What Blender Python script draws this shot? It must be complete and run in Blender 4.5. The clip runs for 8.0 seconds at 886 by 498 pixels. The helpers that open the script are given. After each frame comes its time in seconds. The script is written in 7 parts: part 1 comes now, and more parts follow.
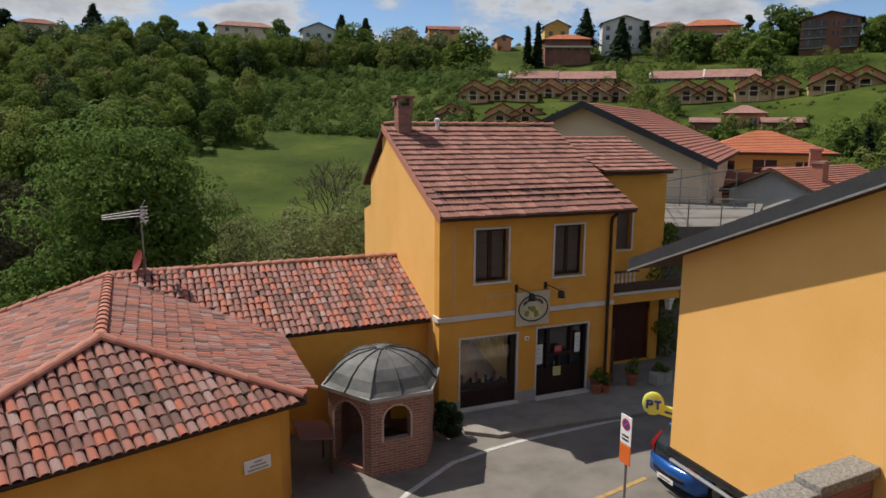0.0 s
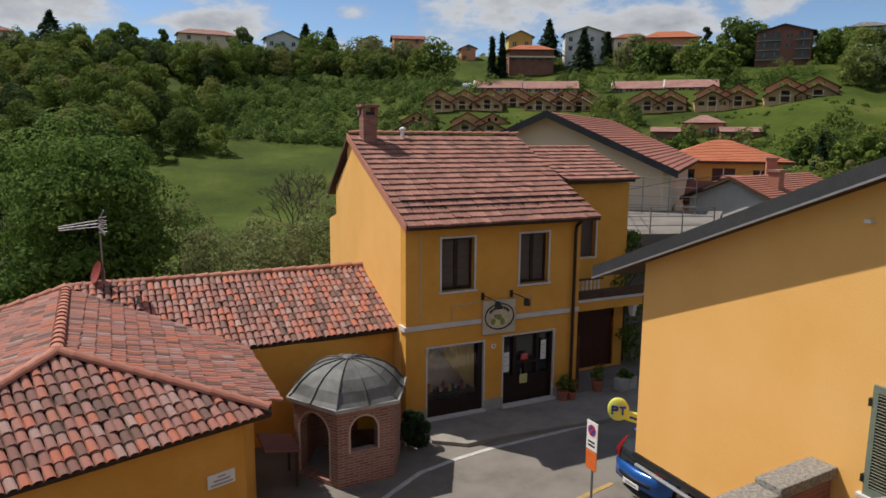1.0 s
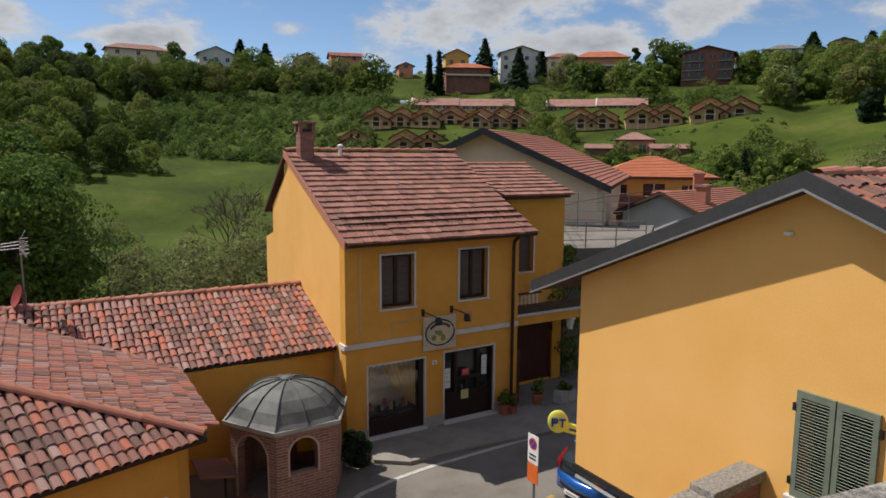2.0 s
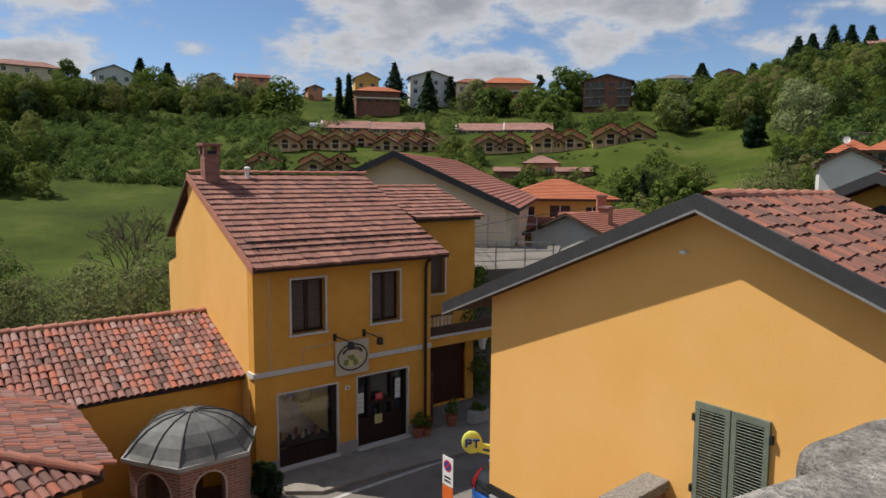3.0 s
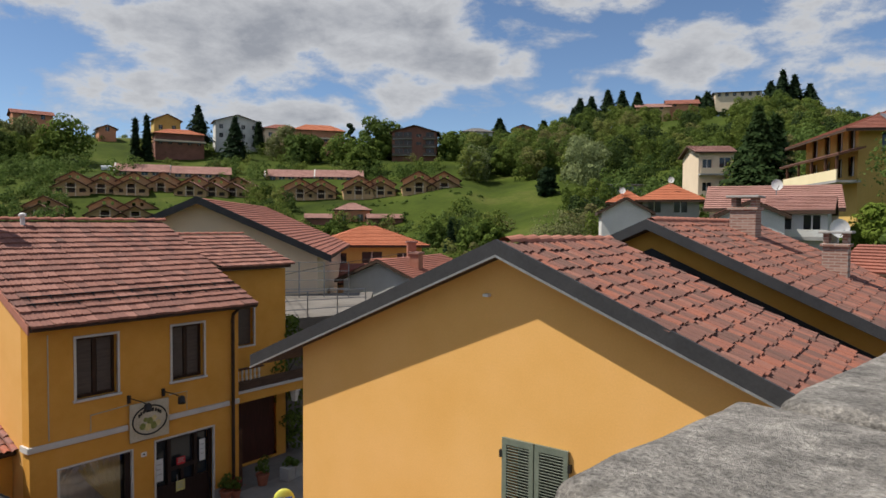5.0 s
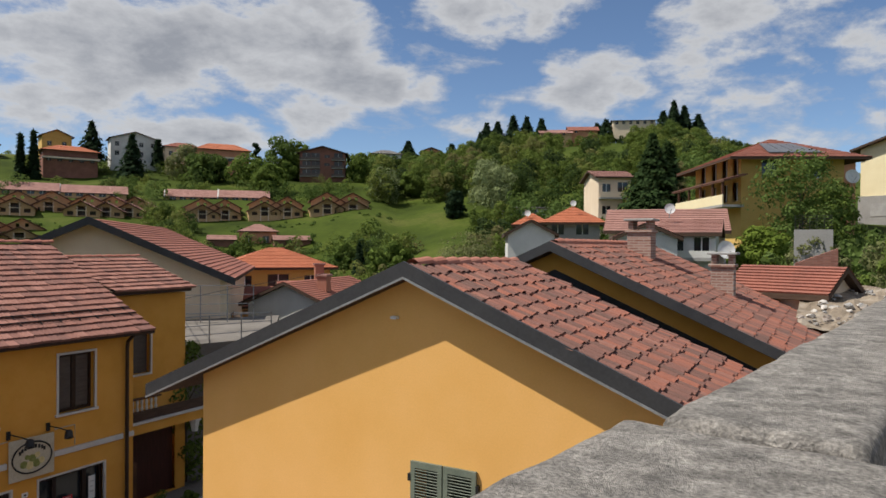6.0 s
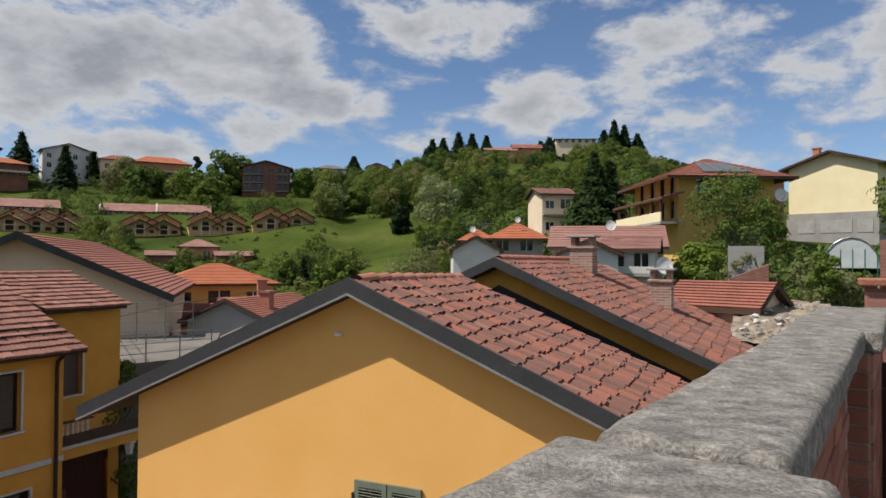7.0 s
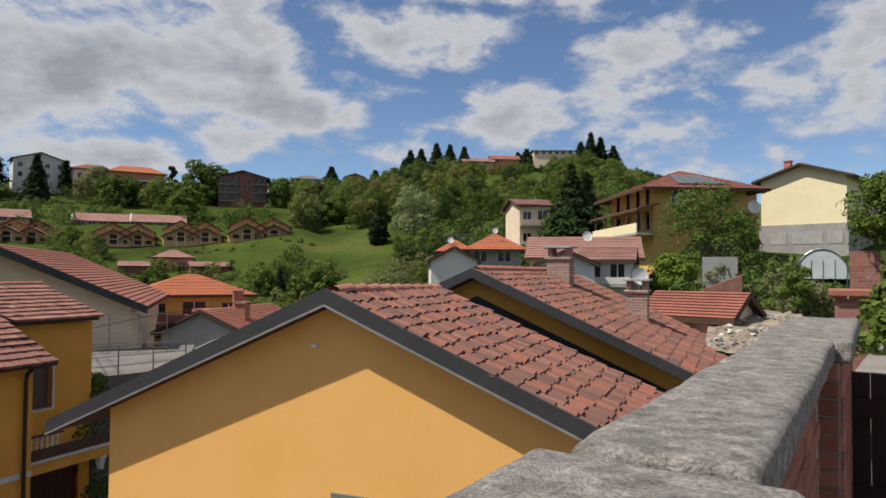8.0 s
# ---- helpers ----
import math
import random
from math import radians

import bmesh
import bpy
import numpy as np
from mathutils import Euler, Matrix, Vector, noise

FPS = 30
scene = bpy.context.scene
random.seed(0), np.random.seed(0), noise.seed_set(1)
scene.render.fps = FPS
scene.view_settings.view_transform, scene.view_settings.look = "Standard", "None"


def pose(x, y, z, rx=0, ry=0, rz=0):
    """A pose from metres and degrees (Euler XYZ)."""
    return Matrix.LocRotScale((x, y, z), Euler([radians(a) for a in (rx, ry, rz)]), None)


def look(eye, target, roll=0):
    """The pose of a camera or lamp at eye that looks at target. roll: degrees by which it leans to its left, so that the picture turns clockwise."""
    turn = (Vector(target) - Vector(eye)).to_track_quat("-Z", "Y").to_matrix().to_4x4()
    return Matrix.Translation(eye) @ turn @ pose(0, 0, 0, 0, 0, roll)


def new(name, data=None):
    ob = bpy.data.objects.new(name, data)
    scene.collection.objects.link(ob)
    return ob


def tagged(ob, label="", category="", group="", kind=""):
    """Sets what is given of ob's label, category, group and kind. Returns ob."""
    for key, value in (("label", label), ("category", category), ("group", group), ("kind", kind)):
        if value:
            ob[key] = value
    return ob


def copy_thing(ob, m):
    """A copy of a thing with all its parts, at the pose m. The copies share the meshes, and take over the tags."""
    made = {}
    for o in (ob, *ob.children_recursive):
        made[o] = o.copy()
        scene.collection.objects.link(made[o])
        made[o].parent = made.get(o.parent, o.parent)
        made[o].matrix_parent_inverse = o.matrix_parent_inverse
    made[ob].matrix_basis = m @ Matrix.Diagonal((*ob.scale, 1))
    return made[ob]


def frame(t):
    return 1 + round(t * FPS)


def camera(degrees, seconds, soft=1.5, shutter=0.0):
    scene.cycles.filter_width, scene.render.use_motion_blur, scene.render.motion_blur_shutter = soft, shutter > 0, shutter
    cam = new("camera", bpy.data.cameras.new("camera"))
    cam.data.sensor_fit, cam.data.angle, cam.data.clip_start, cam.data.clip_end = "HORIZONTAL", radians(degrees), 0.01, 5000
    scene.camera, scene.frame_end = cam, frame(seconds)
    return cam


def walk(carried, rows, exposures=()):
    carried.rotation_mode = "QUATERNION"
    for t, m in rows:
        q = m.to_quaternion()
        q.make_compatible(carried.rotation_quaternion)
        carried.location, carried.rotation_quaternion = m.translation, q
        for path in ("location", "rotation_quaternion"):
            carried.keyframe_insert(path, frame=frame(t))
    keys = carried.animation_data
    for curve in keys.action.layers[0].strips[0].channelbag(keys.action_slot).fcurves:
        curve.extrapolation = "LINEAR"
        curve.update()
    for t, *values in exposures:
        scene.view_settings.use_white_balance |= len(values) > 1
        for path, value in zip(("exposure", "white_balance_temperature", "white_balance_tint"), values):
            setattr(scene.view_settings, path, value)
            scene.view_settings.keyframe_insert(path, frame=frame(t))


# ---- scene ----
cam = camera(65.6, 8.0, 1.6)
PATH = [
    (0.0, 0.0, -10.181, -0.34), (0.5, -1.065, -9.96, -0.375), (1.0, -2.836, -9.432, -0.393),
    (2.5, -11.317, -7.143, -0.361), (3.0, -15.236, -6.123, -0.399), (3.5, -18.954, -5.164, -0.379),
    (4.0, -22.884, -4.119, -0.412), (4.5, -26.665, -3.133, -0.381), (6.0, -38.321, -0.301, -0.338),
    (6.5, -40.842, 0.403, -0.337), (7.0, -42.837, 1.036, -0.338), (7.5, -44.01, 1.569, -0.34),
    (8.0, -44.678, 1.94, -0.338)]
EYE = 8.04
# the lens sits 16 cm ahead of the head it turns on
walk(cam, [(t, pose(0, 0, EYE, 90 + p, r, y) @ Matrix.Translation((0, 0, -0.16))) for t, y, p, r in PATH],
     exposures=[(0.0, 0.16)])

# ---- light ----
SUN = Vector((-0.61, 0.355, 1.0)).normalized()
sun_data = bpy.data.lights.new("sun", "SUN")
sun_data.energy, sun_data.angle, sun_data.color = 4.8, radians(0.6), (1.0, 0.94, 0.85)
new("sun", sun_data).matrix_world = look(SUN * 100, (0, 0, 0))

world = bpy.data.worlds.new("sky")
scene.world = world
world.use_nodes = True
wn, wl = world.node_tree.nodes, world.node_tree.links
wn.clear()


def wmath(op, a, b=None, c=None):
    n = wn.new("ShaderNodeMath")
    n.operation = op
    for i, v in enumerate((a, b, c)):
        if v is None:
            continue
        if isinstance(v, (int, float)):
            n.inputs[i].default_value = v
        else:
            wl.new(v, n.inputs[i])
    return n.outputs[0]


sky = wn.new("ShaderNodeTexSky")
sky.sky_type, sky.sun_disc = "NISHITA", False
sky.sun_elevation = math.asin(SUN.z)
sky.sun_rotation = math.atan2(SUN.x, SUN.y)
sky.altitude, sky.air_density, sky.dust_density, sky.ozone_density = 1200, 0.9, 0.15, 3.6
coord = wn.new("ShaderNodeTexCoord")
split = wn.new("ShaderNodeSeparateXYZ")
wl.new(coord.outputs["Generated"], split.inputs[0])
# cumulus: noise over the directions, flattened towards the horizon


def wvec(lift):
    n = wn.new("ShaderNodeCombineXYZ")
    wl.new(split.outputs[0], n.inputs[0])
    wl.new(split.outputs[1], n.inputs[1])
    wl.new(wmath("MULTIPLY_ADD", split.outputs[2], 2.1, 0.6 + lift), n.inputs[2])
    return n.outputs[0]


def wnoise(scale, detail, rough, vec, dist=0.0):
    n = wn.new("ShaderNodeTexNoise")
    n.inputs["Scale"].default_value, n.inputs["Detail"].default_value = scale, detail
    n.inputs["Roughness"].default_value, n.inputs["Distortion"].default_value = rough, dist
    wl.new(vec, n.inputs["Vector"])
    return n.outputs["Fac"]


def wramp(fac, stops):
    n = wn.new("ShaderNodeValToRGB")
    el = n.color_ramp.elements
    while len(el) < len(stops):
        el.new(0.5)
    for e, (p, col) in zip(el, stops):
        e.position, e.color = p, (*col, 1)
    wl.new(fac, n.inputs[0])
    return n.outputs[0]


# cloud banks by bearing, height, half width, half height (degrees) and thickness
CLOUDS = [(-30, 9.2, 8, 2.4, 0.9), (-15, 8.0, 5.5, 1.3, 0.8), (-4, 9.4, 2.2, 0.9, 0.6), (-13, 12.4, 4, 1.4, 0.6), (14, 14, 14, 5, 1.25),
          (24, 15.5, 11, 6, 1.3), (8, 10.3, 9, 2.2, 0.9), (18, 9.0, 9, 2.0, 1.0), (27, 10.6, 5, 2.4, 0.8), (0, 16, 10, 3.2, 1.0),
          (8, 22, 24, 5, 1.3), (33.6, 13, 2.0, 2.4, 0.5), (37, 11.8, 2.4, 1.6, 0.5), (43, 18.8, 9, 3.0, 0.95), (50.4, 12.8, 5.2, 3.6, 0.85),
          (41.5, 9.6, 4.6, 1.5, 0.7), (61, 17.4, 7.5, 3.8, 0.9), (57.5, 14.4, 3.2, 1.8, 0.6), (74.5, 13.6, 7, 4.0, 0.95), (78, 17.5, 6, 3.4, 0.95),
          (52, 25, 24, 4, 1.2)]
bearing = wmath("MULTIPLY", wmath("ARCTAN2", split.outputs[0], split.outputs[1]), 57.29578)
height = wmath("MULTIPLY", wmath("ARCSINE", split.outputs[2]), 57.29578)
bank = 0.0
for caz, cel, cw, ch_, thick in CLOUDS:
    du = wmath("MULTIPLY_ADD", bearing, 1 / cw, -caz / cw)
    dv = wmath("MULTIPLY_ADD", height, 1 / ch_, -cel / ch_)
    far = wmath("ADD", wmath("MULTIPLY", du, du), wmath("MULTIPLY", dv, dv))
    bank = wmath("MAXIMUM", wmath("MULTIPLY_ADD", far, -thick, thick), bank)
# away from those banks the broken cloud goes on
loose = wmath("MULTIPLY_ADD", wnoise(2.6, 3, 0.5, wvec(0.3)), 6.0, -2.7)
behind = wmath("MAXIMUM", wmath("GREATER_THAN", height, 27.0), wmath("GREATER_THAN", wmath("ABSOLUTE", wmath("ADD", bearing, -22.0)), 68.0))
bank = wmath("MAXIMUM", bank, wmath("MULTIPLY", behind, loose))
puff = wnoise(5.2, 12, 0.62, wvec(0.0), 0.15)
curl = wnoise(13.0, 8, 0.6, wvec(0.0), 0.3)
body = wmath("ADD", bank, wmath("ADD", wmath("MULTIPLY_ADD", puff, 4.2, -2.1), wmath("MULTIPLY_ADD", curl, 1.9, -0.95)))
cover = wramp(body, [(0.02, (0, 0, 0)), (0.28, (0.36,) * 3), (0.7, (0.97,) * 3)])
lit = wramp(wmath("MULTIPLY", body, 0.5), [(0.08, (3.9, 4.1, 4.6)), (0.28, (5.3, 5.4, 5.6)), (0.5, (4.3, 4.4, 4.65)), (0.85, (2.8, 2.95, 3.3))])
mixc = wn.new("ShaderNodeMixRGB")
wl.new(cover, mixc.inputs[0])
wl.new(sky.outputs[0], mixc.inputs[1])
wl.new(lit, mixc.inputs[2])
back = wn.new("ShaderNodeBackground")
back.inputs[1].default_value = 0.1
wl.new(mixc.outputs[0], back.inputs[0])
wout = wn.new("ShaderNodeOutputWorld")
wl.new(back.outputs[0], wout.inputs[0])

# ---- materials ----


def material(name, colours, rough=0.8, scale=4.0, fine=60.0, bump=0.2, metal=0.0, per_object=0.0, per_island=0.0,
             streak=None, spec=0.3, mottle=1.0, stops=None, detail=6):
    """Colours are mixed by a large noise, then broken up by a fine one; pieces differ by object or by island."""
    m = bpy.data.materials.new(name)
    m.use_nodes = True
    t = m.node_tree
    n, l = t.nodes, t.links
    b = n["Principled BSDF"]
    b.inputs["Metallic"].default_value = metal
    b.inputs["Specular IOR Level"].default_value = spec
    tc = n.new("ShaderNodeTexCoord")
    src = tc.outputs["Object"]
    if streak:
        mp = n.new("ShaderNodeMapping")
        mp.inputs["Scale"].default_value = streak
        l.new(src, mp.inputs[0])
        src = mp.outputs[0]
    big_n = n.new("ShaderNodeTexNoise")
    big_n.inputs["Scale"].default_value, big_n.inputs["Detail"].default_value = scale, detail
    big_n.inputs["Roughness"].default_value = 0.62
    l.new(src, big_n.inputs["Vector"])
    fac = big_n.outputs["Fac"]
    if per_object or per_island:
        if per_object:
            rnd = n.new("ShaderNodeObjectInfo").outputs["Random"]
        else:
            rnd = n.new("ShaderNodeNewGeometry").outputs["Random Per Island"]
        mx = n.new("ShaderNodeMix")
        mx.inputs[0].default_value = per_object or per_island
        l.new(fac, mx.inputs[2])
        l.new(rnd, mx.inputs[3])
        fac = mx.outputs[0]
    ramp = n.new("ShaderNodeValToRGB")
    el = ramp.color_ramp.elements
    k = len(colours)
    while len(el) < k:
        el.new(0.5)
    lo, hi = (0.05, 0.95) if (per_object or per_island) else (0.32, 0.68)
    for i, c in enumerate(colours):
        el[i].position = stops[i] if stops else lo + (hi - lo) * i / max(1, k - 1)
        el[i].color = (*c, 1)
    l.new(fac, ramp.inputs[0])
    fine_n = n.new("ShaderNodeTexNoise")
    fine_n.inputs["Scale"].default_value, fine_n.inputs["Detail"].default_value = fine, 5
    fine_n.inputs["Roughness"].default_value = 0.7
    l.new(src, fine_n.inputs["Vector"])
    mr = n.new("ShaderNodeMapRange")
    mr.inputs[1].default_value, mr.inputs[2].default_value = 0.25, 0.75
    mr.inputs[3].default_value, mr.inputs[4].default_value = 1 - 0.22 * mottle, 1 + 0.18 * mottle
    l.new(fine_n.outputs["Fac"], mr.inputs[0])
    mul = n.new("ShaderNodeMixRGB")
    mul.blend_type = "MULTIPLY"
    mul.inputs[0].default_value = 1
    l.new(ramp.outputs[0], mul.inputs[1])
    l.new(mr.outputs[0], mul.inputs[2])
    l.new(mul.outputs[0], b.inputs["Base Color"])
    rr = n.new("ShaderNodeMapRange")
    rr.inputs[3].default_value, rr.inputs[4].default_value = max(0.05, rough - 0.1), min(1, rough + 0.1)
    l.new(fine_n.outputs["Fac"], rr.inputs[0])
    l.new(rr.outputs[0], b.inputs["Roughness"])
    if bump:
        bp = n.new("ShaderNodeBump")
        bp.inputs["Strength"].default_value, bp.inputs["Distance"].default_value = bump, 0.02
        l.new(fine_n.outputs["Fac"], bp.inputs["Height"])
        l.new(bp.outputs[0], b.inputs["Normal"])
    return m


def leaf_material(name, colours, scale=0.35, single=0.5, glow=0.34, tint=False):
    m = material(name, colours, 0.78, scale, 9.0, 0, 0, 0, single, None, 0.06, 1.0, None, 3)
    b = m.node_tree.nodes["Principled BSDF"]
    mulc = b.inputs["Base Color"].links[0].from_socket
    if tint:
        at = m.node_tree.nodes.new("ShaderNodeAttribute")
        at.attribute_name = "tint"
        mixer = [n for n in m.node_tree.nodes if n.bl_idname == "ShaderNodeMix"][0]
        m.node_tree.links.new(at.outputs["Fac"], mixer.inputs[2])
    tr = m.node_tree.nodes.new("ShaderNodeBsdfTranslucent")
    mixs = m.node_tree.nodes.new("ShaderNodeMixShader")
    mixs.inputs[0].default_value = glow
    out = m.node_tree.nodes["Material Output"]
    m.node_tree.links.new(mulc, tr.inputs[0])
    m.node_tree.links.new(b.outputs[0], mixs.inputs[1])
    m.node_tree.links.new(tr.outputs[0], mixs.inputs[2])
    m.node_tree.links.new(mixs.outputs[0], out.inputs[0])
    return m


def glass_material(name, tint=(0.02, 0.025, 0.03), rough=0.06):
    m = bpy.data.materials.new(name)
    m.use_nodes = True
    b = m.node_tree.nodes["Principled BSDF"]
    b.inputs["Base Color"].default_value = (*tint, 1)
    b.inputs["Roughness"].default_value = rough
    b.inputs["Specular IOR Level"].default_value = 0.6
    return m


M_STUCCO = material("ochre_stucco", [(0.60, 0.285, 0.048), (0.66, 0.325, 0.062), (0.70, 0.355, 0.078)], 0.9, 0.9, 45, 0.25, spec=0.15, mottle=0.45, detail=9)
# apricot house colour, also the sunlit version of the ochre house stucco
M_STUCCO_B = material("apricot_and_sunlit_stucco", [(0.77, 0.415, 0.118), (0.81, 0.45, 0.140), (0.84, 0.475, 0.162)], 0.9, 0.6, 40, 0.12, spec=0.15, mottle=0.3, detail=9)
M_TRIM = material("pale_render", [(0.52, 0.49, 0.45), (0.62, 0.59, 0.54)], 0.85, 2, 50, 0.2)
M_PLINTH = material("grey_plinth", [(0.30, 0.29, 0.28), (0.40, 0.39, 0.37)], 0.9, 2, 40, 0.4)
COPPO = [(0.10, 0.075, 0.067), (0.17, 0.098, 0.08), (0.255, 0.118, 0.095), (0.30, 0.155, 0.13), (0.43, 0.14, 0.085), (0.31, 0.175, 0.15), (0.44, 0.32, 0.28)]
M_COPPO = material("clay_tile", COPPO, 0.85, 2.2, 70, 0.35, per_object=0.72, mottle=1.6)
M_COPPO_I = material("clay_tile_field", COPPO, 0.85, 2.2, 70, 0.35, per_island=0.72, mottle=1.6)
M_RIDGE = material("ridge_tile_clay", [(0.30, 0.12, 0.08), (0.40, 0.16, 0.11), (0.47, 0.21, 0.15)], 0.85, 2, 60, 0.3, per_object=0.5)
FLAT = [(0.135, 0.078, 0.066), (0.225, 0.105, 0.082), (0.285, 0.13, 0.097), (0.37, 0.185, 0.145)]
M_FLAT = material("flat_clay_tile", FLAT, 0.85, 1.6, 60, 0.35, per_object=0.6, mottle=1.8)
M_FLAT_I = material("flat_clay_tile_field", FLAT, 0.85, 1.6, 60, 0.35, per_island=0.6, mottle=1.8)
OLD = [(0.13, 0.082, 0.068), (0.185, 0.098, 0.078), (0.235, 0.110, 0.085), (0.33, 0.125, 0.082), (0.26, 0.16, 0.132)]
M_OLD = material("weathered_tile", OLD, 0.9, 2.0, 60, 0.4, per_object=0.65, mottle=1.6)
M_OLD_I = material("weathered_tile_field", OLD, 0.9, 2.0, 60, 0.4, per_island=0.65, mottle=1.6)
M_UNDER = material("roof_batten_wood", [(0.055, 0.035, 0.025), (0.10, 0.06, 0.04)], 0.9, 3, 40, 0.3, streak=(1, 12, 12))
M_ROOF_BARGE = material("grey_sheet_metal", [(0.045, 0.045, 0.048), (0.065, 0.064, 0.066)], 0.55, 1.5, 30, 0.1, metal=0.3)
M_BARGE_EDGE = material("galvanised_edge", [(0.30, 0.30, 0.30), (0.42, 0.42, 0.42)], 0.45, 3, 30, 0.05, metal=0.6)
M_LEAD = material("lead_sheet", [(0.075, 0.076, 0.074), (0.108, 0.108, 0.104), (0.15, 0.149, 0.144)], 0.65, 2.2, 35, 0.15, metal=0.15)
M_BRICK = material("red_brick", [(0.20, 0.075, 0.05), (0.28, 0.105, 0.07), (0.36, 0.15, 0.10), (0.40, 0.20, 0.15)], 0.9, 3, 70, 0.45, per_object=0.6)
M_BRICK_I = material("red_brick_field", [(0.20, 0.075, 0.05), (0.28, 0.105, 0.07), (0.36, 0.15, 0.10), (0.40, 0.20, 0.15)], 0.9, 3, 70, 0.45, per_island=0.6)
M_MORTAR = material("mortar", [(0.26, 0.22, 0.19), (0.38, 0.33, 0.29)], 0.95, 4, 60, 0.4)
M_STONE = material("coping_stone", [(0.145, 0.132, 0.118), (0.235, 0.217, 0.193), (0.32, 0.295, 0.262), (0.48, 0.44, 0.39)], 0.95, 26, 170, 0.7, mottle=3.4, detail=14, streak=(1.0, 0.8, 1.0), stops=[0.30, 0.44, 0.56, 0.72])
M_ASPHALT = material("asphalt", [(0.125, 0.111, 0.096), (0.178, 0.16, 0.14), (0.215, 0.194, 0.17)], 0.95, 0.7, 60, 0.4, mottle=1.2, detail=9)
M_PAVE = material("concrete_paving", [(0.20, 0.18, 0.158), (0.29, 0.263, 0.23)], 0.95, 1.6, 50, 0.35, detail=9)
M_KERB = material("kerb_stone", [(0.36, 0.35, 0.33), (0.46, 0.45, 0.42)], 0.9, 3, 60, 0.3)
# dark wood of doors and shelves, also backings that stand for shade
M_DARKWOOD = material("dark_wood_and_shade", [(0.018, 0.010, 0.008), (0.035, 0.018, 0.013)], 0.45, 3, 30, 0.1, streak=(8, 8, 0.8))
M_REDWOOD = material("red_brown_boards", [(0.045, 0.014, 0.010), (0.075, 0.022, 0.016)], 0.6, 3, 30, 0.2, streak=(8, 8, 0.8))
M_GREEN = material("sage_green_paint", [(0.14, 0.165, 0.125), (0.19, 0.215, 0.165)], 0.6, 4, 50, 0.1)
M_PIPE = material("brown_sheet_pipe", [(0.035, 0.02, 0.014), (0.06, 0.035, 0.025)], 0.45, 4, 30, 0.05, metal=0.3)
# black for iron parts, also for blocks and bands that stand for shade
M_BLACK = material("black_iron_and_shade", [(0.012, 0.012, 0.012), (0.03, 0.028, 0.027)], 0.5, 5, 50, 0.1)
M_WHITE = material("white_paint", [(0.70, 0.69, 0.67), (0.80, 0.79, 0.77)], 0.6, 3, 40, 0.05, mottle=0.3)
M_GLASS = glass_material("window_glass")
M_DRAPE = material("curtained_pane", [(0.05, 0.04, 0.034), (0.10, 0.082, 0.07), (0.15, 0.125, 0.105)], 0.2, 2.5, 40, 0, streak=(7, 1, 0.25), spec=0.5)
M_STEEL = material("grey_steel", [(0.22, 0.22, 0.23), (0.32, 0.32, 0.33)], 0.4, 5, 40, 0.05, metal=0.7)
M_GRASS = material("meadow_grass", [(0.028, 0.043, 0.007), (0.042, 0.062, 0.008), (0.058, 0.082, 0.011), (0.090, 0.102, 0.022)], 0.95, 0.06, 1.1, 0.3, spec=0.1, mottle=1.2, detail=10)
M_LEAF_A = leaf_material("broad_leaf", [(0.046, 0.072, 0.015), (0.09, 0.135, 0.026), (0.145, 0.20, 0.042), (0.21, 0.27, 0.068)])
M_LEAF_FOREST = leaf_material("wood_leaf", [(0.040, 0.062, 0.026), (0.068, 0.102, 0.028), (0.110, 0.155, 0.034), (0.155, 0.200, 0.042), (0.190, 0.205, 0.06), (0.19, 0.165, 0.08)], 0.13, 0.2, 0.42, True)
M_LEAF_DARK = leaf_material("conifer_needles", [(0.016, 0.03, 0.014), (0.028, 0.05, 0.022), (0.045, 0.075, 0.033)])
M_LEAF_PALE = leaf_material("pale_leaf", [(0.14, 0.17, 0.07), (0.21, 0.25, 0.11), (0.28, 0.31, 0.16)])
M_BARK = material("bark", [(0.05, 0.038, 0.028), (0.10, 0.075, 0.055)], 0.95, 5, 40, 0.6, streak=(1, 1, 0.25))

# ---- mesh helpers ----


def mesh_of(bm, name, mat):
    me = bpy.data.meshes.new(name)
    bmesh.ops.recalc_face_normals(bm, faces=bm.faces)
    bm.to_mesh(me)
    bm.free()
    if mat:
        me.materials.append(mat)
    return me


def part(name, bm, mat, parent=None, label="", m=None):
    ob = new(name, bm if isinstance(bm, bpy.types.Mesh) else mesh_of(bm, name, mat))
    if parent is not None:
        ob.parent = parent
    if m is not None:
        ob.matrix_basis = m
    if label:
        ob["label"] = label
    return ob


def thing(name, m, label, category, group="", kind=""):
    ob = new(name)
    ob.empty_display_size = 0.3
    ob.matrix_basis = m
    return tagged(ob, label, category, group, kind)


def solid(name, bm, mat, label, category, m=None, group="", kind=""):
    return tagged(part(name, bm, mat, None, "", m), label, category, group, kind)


def box(x0, x1, y0, y1, z0, z1, bm=None, m=None, bevel=0.0):
    own = bmesh.new()
    r = bmesh.ops.create_cube(own, size=1)
    bmesh.ops.scale(own, vec=(x1 - x0, y1 - y0, z1 - z0), verts=r["verts"])
    bmesh.ops.translate(own, vec=((x0 + x1) / 2, (y0 + y1) / 2, (z0 + z1) / 2), verts=r["verts"])
    if bevel:
        bmesh.ops.bevel(own, geom=own.edges[:], offset=bevel, segments=1, affect="EDGES")
    if m is not None:
        bmesh.ops.transform(own, matrix=m, verts=own.verts)
    if bm is None:
        return own
    return merge(bm, own)


